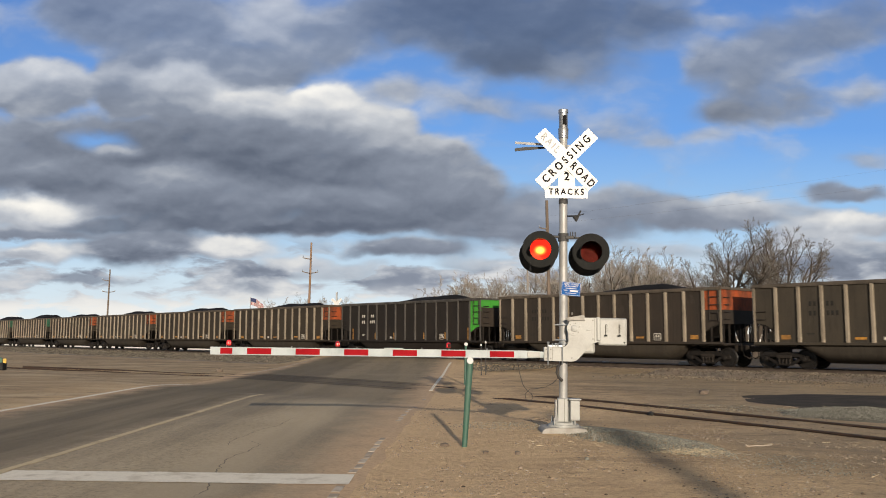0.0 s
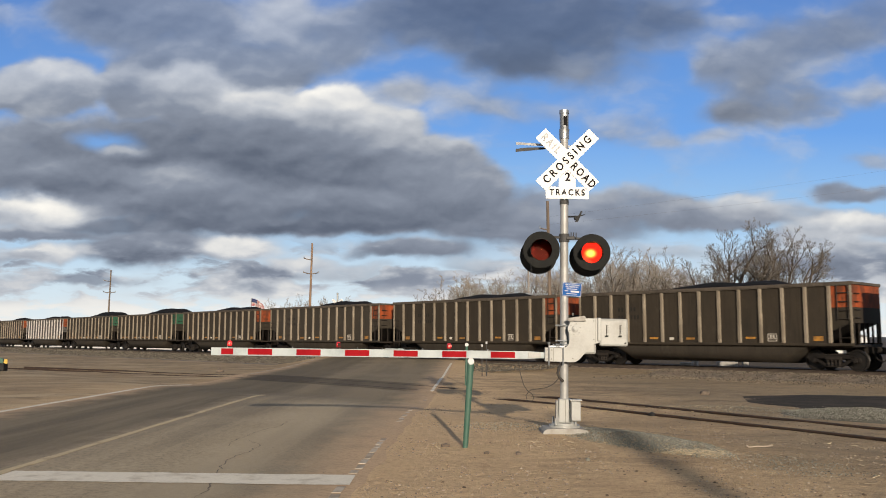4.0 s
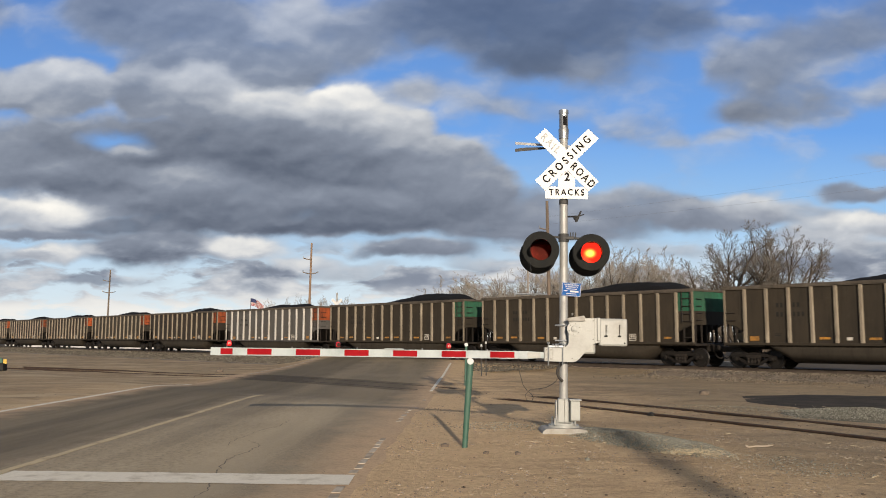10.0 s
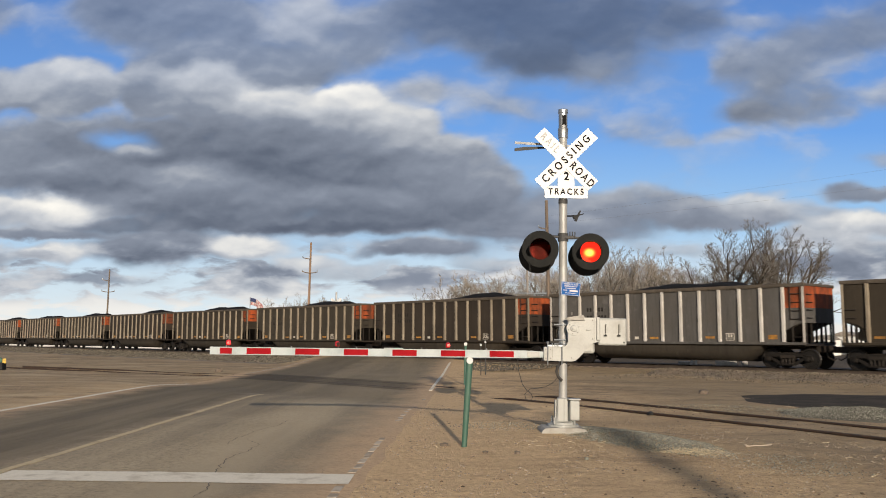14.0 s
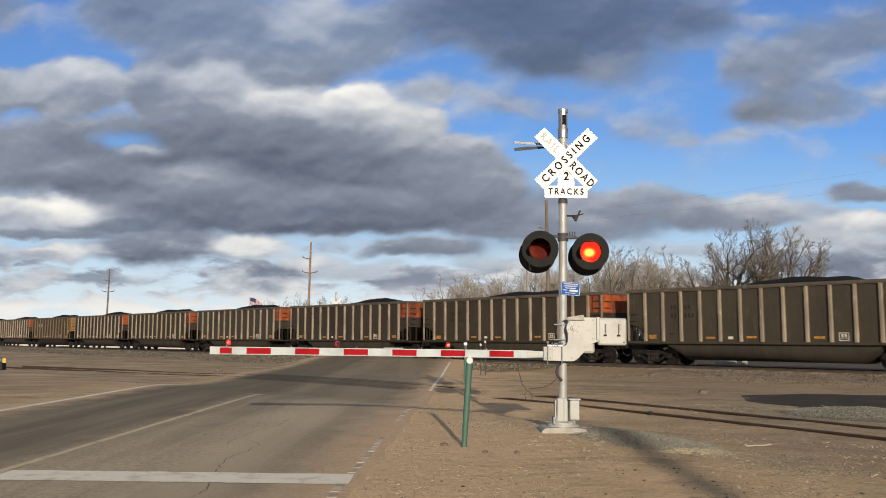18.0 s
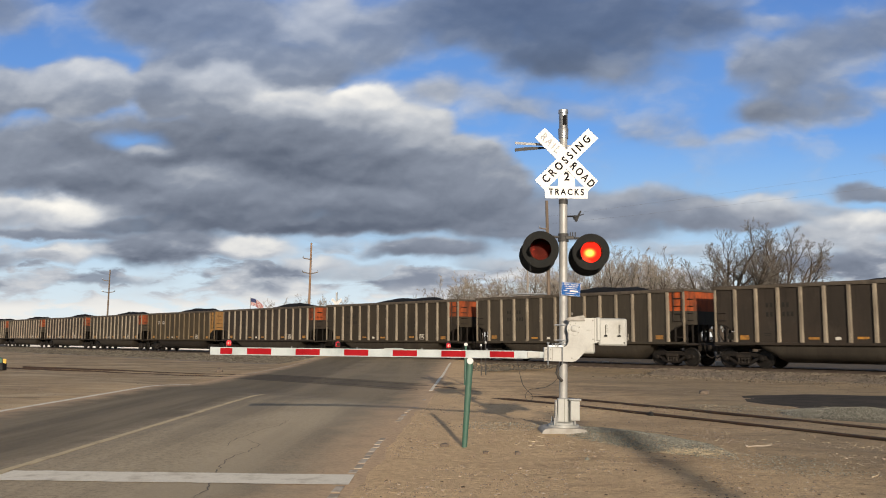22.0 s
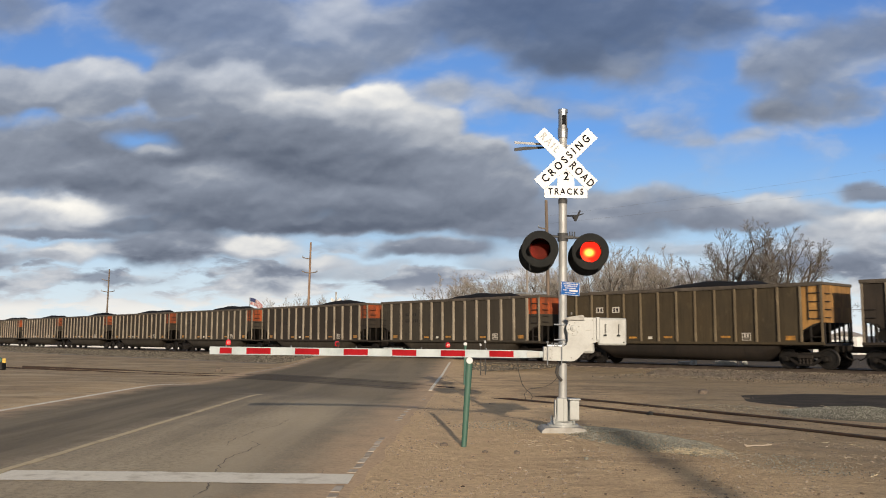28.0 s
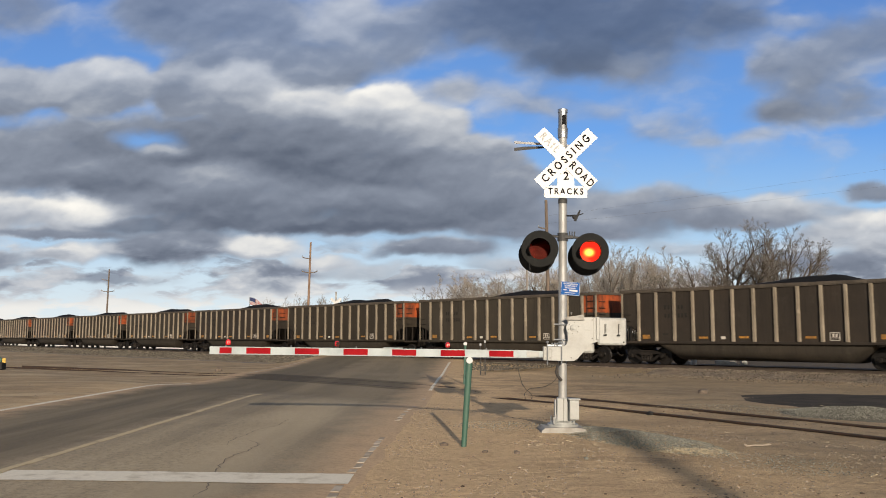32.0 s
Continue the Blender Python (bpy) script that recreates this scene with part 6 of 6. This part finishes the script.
# markers beyond the arm
far_post = thing("arm_rest_post", pose(0.78, 30, land_z(0.78, 30), 0, 1.5, 0), "green painted steel post with a white cap", "post")
part("post_tube", tube(bmesh.new(), (0, 0, -0.1), (0, 0, 1.38), 0.036, 0.044, 14), GREEN_POST, far_post)
part("cap", tube(bmesh.new(), (0, -0.03, 1.43), (0, 0.03, 1.43), 0.065, seg=18), SIGN_WHITE, far_post, "white round reflector")
for x, y, h in ((1.72, 38, 1.30), (1.95, 38.5, 1.45)):
    stake = thing("marker_stake", pose(x, y, land_z(x, y)), "thin dark marker stake with a white knob", "stake", "marker stakes")
    part("stake_rod", tube(bmesh.new(), (0, 0, -0.1), (0, 0, h), 0.022, seg=8), DARK_METAL, stake)
    part("knob", tube(bmesh.new(), (0, 0, h), (0, 0, h + 0.1), 0.05, 0.04, 10), SIGN_WHITE, stake)

# switch stand by the siding
sw = thing("switch_stand", pose(-19.75, 37.5, land_z(-19.75, 37.5)) @ Matrix.Scale(0.8, 4), "low black switch stand with green and yellow target", "switch stand")
part("stand_base", box(bmesh.new(), (0, 0, 0.2), (0.7, 0.5, 0.42), 0.05), BLACK_PAINT, sw)
part("target", tube(bmesh.new(), (0.02, -0.05, 0.52), (0.02, 0.05, 0.52), 0.2, seg=18), GREEN_POST, sw, "green target")
part("target", box(bmesh.new(), (0.33, 0, 0.5), (0.2, 0.04, 0.26), 0.02), worn("yellow_target_paint", (0.6, 0.42, 0.08), (0.45, 0.3, 0.06), 5), sw, "yellow target")
part("lever", wire(bmesh.new(), [(-0.3, 0, 0.35), (-0.7, 0, 0.2)], 0.03, 6), RUST, sw)


# ---- drifting clouds ----
CLOUD_H, CLOUD_R = 420.0, 4750.0


def cloud_sheet():
    vs, fs = [], []
    rs = [620 + (CLOUD_R - 620) * (i / 36) ** 1.3 for i in range(37)]
    na = 60
    for r in rs:
        for k in range(na + 1):
            a = radians(-62 + 124 * k / na)
            vs.append((r * math.sin(a), r * math.cos(a), CLOUD_H * (1 - (r / CLOUD_R) ** 2) - 4))
    for i in range(len(rs) - 1):
        for k in range(na):
            q = i * (na + 1) + k
            fs.append((q, q + na + 1, q + na + 2, q + 1))
    return from_lists("cloud_layer", vs, fs)


def cloud_material():
    n = Nodes("broken_cloud")
    n.t.nodes.remove(n.b)
    X, Y, Z = n.split(n.co)
    Z = n.math("SUBTRACT", Z, EYE[2])
    ct, st = math.cos(radians(HORIZON_TILT)), math.sin(radians(HORIZON_TILT))
    ahead = n.math("ADD", n.math("MULTIPLY", Y, ct), n.math("MULTIPLY", Z, st))
    up = n.math("SUBTRACT", n.math("MULTIPLY", Z, ct), n.math("MULTIPLY", Y, st))
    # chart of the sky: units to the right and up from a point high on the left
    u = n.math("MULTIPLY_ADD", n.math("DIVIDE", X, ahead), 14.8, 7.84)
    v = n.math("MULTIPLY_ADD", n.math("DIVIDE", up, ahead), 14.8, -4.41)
    comb = n.t.nodes.new("ShaderNodeCombineXYZ")
    n.link(u, comb.inputs[0])
    n.link(v, comb.inputs[1])
    p = comb.outputs[0]

    def warped(src, scale, detail, rough, amount):
        t = n.t.nodes.new("ShaderNodeTexNoise")
        t.inputs["Scale"].default_value, t.inputs["Detail"].default_value, t.inputs["Roughness"].default_value = scale, detail, rough
        n.link(n.vec("MULTIPLY", p, (0.8, 1.3, 1.0)), t.inputs["Vector"])
        return n.vec("ADD", src, n.vec("MULTIPLY", n.vec("SUBTRACT", t.outputs["Color"], (0.5, 0.5, 0.5)), amount))

    w = warped(warped(p, 0.8, 2, 0.5, (0.75, 0.40, 0.0)), 2.2, 4, 0.45, (0.40, 0.30, 0.0))

    def toward(f, a, b):
        m = n.t.nodes.new("ShaderNodeMix")
        n.put(m.inputs[0], f)
        n.put(m.inputs[2], a)
        n.put(m.inputs[3], b)
        return m.outputs[0]

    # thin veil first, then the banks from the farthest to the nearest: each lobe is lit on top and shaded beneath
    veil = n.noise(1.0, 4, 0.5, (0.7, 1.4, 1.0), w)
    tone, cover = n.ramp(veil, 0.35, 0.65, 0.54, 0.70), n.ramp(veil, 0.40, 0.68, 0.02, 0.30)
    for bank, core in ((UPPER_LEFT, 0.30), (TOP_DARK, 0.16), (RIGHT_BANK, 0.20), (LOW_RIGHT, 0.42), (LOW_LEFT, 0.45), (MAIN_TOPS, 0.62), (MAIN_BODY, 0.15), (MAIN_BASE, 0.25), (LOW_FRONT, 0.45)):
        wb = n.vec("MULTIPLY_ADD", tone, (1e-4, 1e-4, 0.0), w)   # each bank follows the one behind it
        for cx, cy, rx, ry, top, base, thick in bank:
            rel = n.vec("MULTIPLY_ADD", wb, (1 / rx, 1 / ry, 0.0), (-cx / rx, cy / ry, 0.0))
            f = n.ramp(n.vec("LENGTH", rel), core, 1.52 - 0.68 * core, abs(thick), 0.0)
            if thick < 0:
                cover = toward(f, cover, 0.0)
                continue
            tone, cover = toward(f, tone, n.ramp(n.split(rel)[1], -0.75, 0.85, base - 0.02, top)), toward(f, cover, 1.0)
    soft = n.vec("ADD", n.vec("MULTIPLY", p, (0.5, 0.5, 0.5)), n.vec("MULTIPLY", w, (0.5, 0.5, 0.5)))
    billow = n.noise(1.4, 4, 0.45, (0.8, 1.35, 1.0), soft)
    above = n.noise(1.4, 4, 0.45, (0.8, 1.35, 1.0), n.vec("ADD", soft, (-0.04, 0.12, 0.0)))
    tone = n.math("ADD", tone, n.math("MULTIPLY", n.math("SUBTRACT", billow, above), 0.40))
    tone = n.math("ADD", tone, n.math("MULTIPLY", n.math("SUBTRACT", n.noise(0.55, 4, 0.55, (0.7, 1.8, 1.0), soft), 0.5), 0.22))
    # long streaks low over the land
    low = n.math("MULTIPLY", n.ramp(v, -3.7, -4.9), n.ramp(n.noise(1.1, 5, 0.55, (0.55, 1.9, 1.0), soft), 0.42, 0.58))
    cover = n.math("MAXIMUM", cover, n.math("MULTIPLY", low, 0.95))
    tone = toward(n.math("MULTIPLY", low, 0.5), tone, n.ramp(n.noise(1.5, 4, 0.5, (0.7, 1.8, 1.0), soft), 0.36, 0.64, 0.36, 1.0))
    ragged = n.math("MULTIPLY", n.math("SUBTRACT", billow, 0.5), 0.7)
    alpha = n.ramp(n.math("ADD", cover, n.math("MULTIPLY", ragged, n.ramp(cover, 0.0, 0.30))), 0.0, 0.92)
    alpha = n.math("MULTIPLY", alpha, n.ramp(v, -2.2, -0.2, 1.0, 0.80))   # blue air in front of the high cloud
    # bright haze along the skyline
    haze = n.ramp(v, -4.95, -5.5)
    tone = toward(haze, tone, 0.93)
    ramp = n.t.nodes.new("ShaderNodeValToRGB")
    n.link(tone, ramp.inputs[0])
    el = ramp.color_ramp.elements
    el[0].position, el[0].color = 0.0, (0.050, 0.060, 0.084, 1)
    el[1].position, el[1].color = 1.0, (0.76, 0.735, 0.68, 1)
    for pos, c in ((0.25, (0.094, 0.112, 0.151)), (0.5, (0.196, 0.222, 0.274)), (0.75, (0.415, 0.435, 0.468))):
        e = el.new(pos)
        e.color = (*c, 1)
    air = n.t.nodes.new("ShaderNodeValToRGB")
    n.link(n.ramp(v, -5.8, 0.0, 0, 1, False), air.inputs[0])
    ea = air.color_ramp.elements
    ea[0].position, ea[0].color = 0.0, (0.58, 0.64, 0.66, 1)
    ea[1].position, ea[1].color = 1.0, (0.088, 0.198, 0.47, 1)
    for pos, c in ((0.15, (0.48, 0.585, 0.66)), (0.32, (0.275, 0.455, 0.66)), (0.60, (0.125, 0.290, 0.62))):
        e = ea.new(pos)
        e.color = (*c, 1)
    em = n.t.nodes.new("ShaderNodeEmission")
    n.link(n.mix(alpha, air.outputs[0], ramp.outputs[0]), em.inputs[0])
    em.inputs[1].default_value = 1.0
    n.link(em.outputs[0], n.t.nodes["Material Output"].inputs[0])
    return n.mat


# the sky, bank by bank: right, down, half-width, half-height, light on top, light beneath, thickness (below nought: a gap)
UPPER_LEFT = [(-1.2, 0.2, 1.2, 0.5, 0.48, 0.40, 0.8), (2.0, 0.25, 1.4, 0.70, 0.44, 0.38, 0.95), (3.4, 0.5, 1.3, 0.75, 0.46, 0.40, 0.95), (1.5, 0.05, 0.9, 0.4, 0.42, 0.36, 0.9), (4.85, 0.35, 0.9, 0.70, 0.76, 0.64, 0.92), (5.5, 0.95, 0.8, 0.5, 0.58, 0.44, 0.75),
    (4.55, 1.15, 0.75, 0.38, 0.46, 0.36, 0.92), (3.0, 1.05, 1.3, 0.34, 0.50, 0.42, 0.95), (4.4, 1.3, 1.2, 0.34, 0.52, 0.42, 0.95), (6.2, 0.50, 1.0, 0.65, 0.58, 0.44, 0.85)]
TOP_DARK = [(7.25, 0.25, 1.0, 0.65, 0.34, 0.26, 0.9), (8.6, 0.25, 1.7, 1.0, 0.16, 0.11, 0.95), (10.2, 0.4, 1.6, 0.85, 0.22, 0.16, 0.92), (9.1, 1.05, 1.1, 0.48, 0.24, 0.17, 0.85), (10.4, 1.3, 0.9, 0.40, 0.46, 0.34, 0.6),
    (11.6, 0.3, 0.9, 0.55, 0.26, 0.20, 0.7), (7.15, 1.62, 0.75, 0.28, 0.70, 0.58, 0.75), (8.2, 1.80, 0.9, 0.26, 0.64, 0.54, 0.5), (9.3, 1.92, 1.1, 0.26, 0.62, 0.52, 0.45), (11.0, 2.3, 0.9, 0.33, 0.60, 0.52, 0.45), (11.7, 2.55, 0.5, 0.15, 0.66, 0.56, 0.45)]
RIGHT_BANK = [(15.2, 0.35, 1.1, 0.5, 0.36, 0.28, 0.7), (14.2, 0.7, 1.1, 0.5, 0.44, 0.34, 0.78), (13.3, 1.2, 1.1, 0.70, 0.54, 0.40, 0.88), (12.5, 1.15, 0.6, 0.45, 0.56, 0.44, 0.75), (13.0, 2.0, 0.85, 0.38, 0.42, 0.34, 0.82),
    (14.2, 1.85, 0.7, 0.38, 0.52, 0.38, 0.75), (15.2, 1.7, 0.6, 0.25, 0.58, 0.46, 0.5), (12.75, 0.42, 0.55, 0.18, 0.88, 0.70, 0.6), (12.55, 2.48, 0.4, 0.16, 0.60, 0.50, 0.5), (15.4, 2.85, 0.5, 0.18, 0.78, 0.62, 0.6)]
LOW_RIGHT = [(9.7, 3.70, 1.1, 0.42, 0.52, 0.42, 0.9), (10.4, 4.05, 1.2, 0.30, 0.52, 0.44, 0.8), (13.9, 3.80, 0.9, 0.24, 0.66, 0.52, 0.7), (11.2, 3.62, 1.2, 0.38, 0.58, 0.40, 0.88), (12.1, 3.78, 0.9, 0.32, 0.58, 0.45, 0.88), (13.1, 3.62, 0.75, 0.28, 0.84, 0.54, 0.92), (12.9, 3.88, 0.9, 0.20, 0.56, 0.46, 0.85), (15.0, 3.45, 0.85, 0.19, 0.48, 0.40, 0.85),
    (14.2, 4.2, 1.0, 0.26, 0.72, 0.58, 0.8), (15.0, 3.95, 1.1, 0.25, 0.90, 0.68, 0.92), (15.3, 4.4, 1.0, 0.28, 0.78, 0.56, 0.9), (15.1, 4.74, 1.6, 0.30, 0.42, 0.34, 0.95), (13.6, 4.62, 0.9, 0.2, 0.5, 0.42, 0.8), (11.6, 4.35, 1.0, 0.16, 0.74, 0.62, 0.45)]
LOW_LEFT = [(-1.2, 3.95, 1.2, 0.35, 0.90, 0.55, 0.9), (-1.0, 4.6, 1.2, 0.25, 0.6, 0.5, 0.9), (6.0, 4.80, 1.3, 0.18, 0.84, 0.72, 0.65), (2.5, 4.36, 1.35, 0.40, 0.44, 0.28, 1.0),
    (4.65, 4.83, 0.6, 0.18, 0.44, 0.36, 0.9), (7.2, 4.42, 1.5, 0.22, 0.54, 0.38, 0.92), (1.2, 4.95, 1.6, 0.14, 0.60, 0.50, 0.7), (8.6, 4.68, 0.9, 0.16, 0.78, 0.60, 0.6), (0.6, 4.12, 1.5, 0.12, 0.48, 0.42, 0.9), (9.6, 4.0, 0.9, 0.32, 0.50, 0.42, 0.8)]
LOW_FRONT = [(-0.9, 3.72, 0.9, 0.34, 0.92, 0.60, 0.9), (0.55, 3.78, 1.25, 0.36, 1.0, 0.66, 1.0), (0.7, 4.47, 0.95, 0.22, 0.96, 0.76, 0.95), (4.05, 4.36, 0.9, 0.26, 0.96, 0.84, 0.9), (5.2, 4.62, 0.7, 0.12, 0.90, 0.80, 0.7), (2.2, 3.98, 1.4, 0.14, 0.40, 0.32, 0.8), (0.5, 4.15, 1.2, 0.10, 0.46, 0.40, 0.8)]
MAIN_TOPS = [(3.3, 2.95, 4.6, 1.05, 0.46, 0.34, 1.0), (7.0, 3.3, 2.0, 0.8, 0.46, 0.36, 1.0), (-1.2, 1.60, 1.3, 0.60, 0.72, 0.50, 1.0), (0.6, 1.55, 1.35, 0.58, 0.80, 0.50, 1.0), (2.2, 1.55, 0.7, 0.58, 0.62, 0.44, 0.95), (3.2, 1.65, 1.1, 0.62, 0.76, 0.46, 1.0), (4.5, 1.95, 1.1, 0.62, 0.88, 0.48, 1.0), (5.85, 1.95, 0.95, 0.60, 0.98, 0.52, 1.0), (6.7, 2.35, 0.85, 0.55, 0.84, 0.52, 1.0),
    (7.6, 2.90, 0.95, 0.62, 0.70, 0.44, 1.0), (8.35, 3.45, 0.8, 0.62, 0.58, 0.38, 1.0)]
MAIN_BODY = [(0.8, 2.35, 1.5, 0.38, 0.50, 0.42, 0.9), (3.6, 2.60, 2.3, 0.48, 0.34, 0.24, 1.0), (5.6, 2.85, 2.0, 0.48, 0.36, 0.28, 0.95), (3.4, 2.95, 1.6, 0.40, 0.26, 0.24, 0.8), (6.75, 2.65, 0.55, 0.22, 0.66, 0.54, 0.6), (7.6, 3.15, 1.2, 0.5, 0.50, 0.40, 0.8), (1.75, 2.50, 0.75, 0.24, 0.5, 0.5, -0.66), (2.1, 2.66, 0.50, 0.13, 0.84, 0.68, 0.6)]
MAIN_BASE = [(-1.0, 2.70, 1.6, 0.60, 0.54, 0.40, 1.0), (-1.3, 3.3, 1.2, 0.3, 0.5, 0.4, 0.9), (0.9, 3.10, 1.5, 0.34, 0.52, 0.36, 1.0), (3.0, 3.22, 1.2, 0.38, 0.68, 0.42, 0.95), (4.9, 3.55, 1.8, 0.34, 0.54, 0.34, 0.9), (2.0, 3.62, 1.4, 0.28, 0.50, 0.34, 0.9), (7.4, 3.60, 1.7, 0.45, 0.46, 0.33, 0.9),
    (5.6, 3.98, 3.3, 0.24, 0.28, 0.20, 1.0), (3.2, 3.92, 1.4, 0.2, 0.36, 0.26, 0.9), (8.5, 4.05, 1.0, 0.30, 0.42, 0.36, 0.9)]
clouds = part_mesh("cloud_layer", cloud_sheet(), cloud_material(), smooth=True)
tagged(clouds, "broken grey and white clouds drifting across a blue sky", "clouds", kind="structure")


# ---- what moves ----
BLINK, FIRST = 1.0163, 0.45


def motions():
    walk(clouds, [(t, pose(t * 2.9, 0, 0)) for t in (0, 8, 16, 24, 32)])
    for k, car in train.items():
        walk(car, [(t, car_pose(k, t)) for t in (0, 4, 8, 12, 16, 20, 24, 28, 32)])
    # wheels roll on the rail: keyed once for the leading and the trailing axle of a truck
    keyed = {}
    for o in [o for o in bpy.data.objects if o.name.startswith("wheelset")]:
        x = 0.89 if o.location.x > 0 else -0.89
        if x not in keyed:
            walk(o, [(t, pose(x, 0, 0.462, 0, math.degrees(train_way(t) / 0.462), 0)) for t in [i * 32 / 480 for i in range(481)]])
            keyed[x] = o.animation_data
        else:
            o.rotation_mode = "QUATERNION"
            own = o.animation_data_create()
            own.action, own.action_slot = keyed[x].action, keyed[x].action_slot
    mast_vane = pose(0, 0.02, 0.165)
    for vane, rest, phase in ((vane_l, mast_vane, 0.0), (vane_r, mast_vane, 0.5), (vane_mid, ARM_VANE, 0.0), (vane_near, ARM_VANE, 0.5)):
        shut, ajar = rest, rest @ pose(0, 0, 0, 84)
        rows, t, is_open = [], FIRST - BLINK + phase * BLINK, True
        events = []
        while t < 33:
            events += [(t, False), (t + BLINK / 2, True)]
            t += BLINK
        state = [s for e, s in events if e <= 0]
        rows.append((0, ajar if (state[-1] if state else True) else shut))
        for e, s in events:
            if 0 < e < 32:
                rows += [(e - 0.02, shut if s else ajar), (e + 0.02, ajar if s else shut)]
        rows.append((32.0, rows[-1][1]))
        walk(vane, rows)


motions()
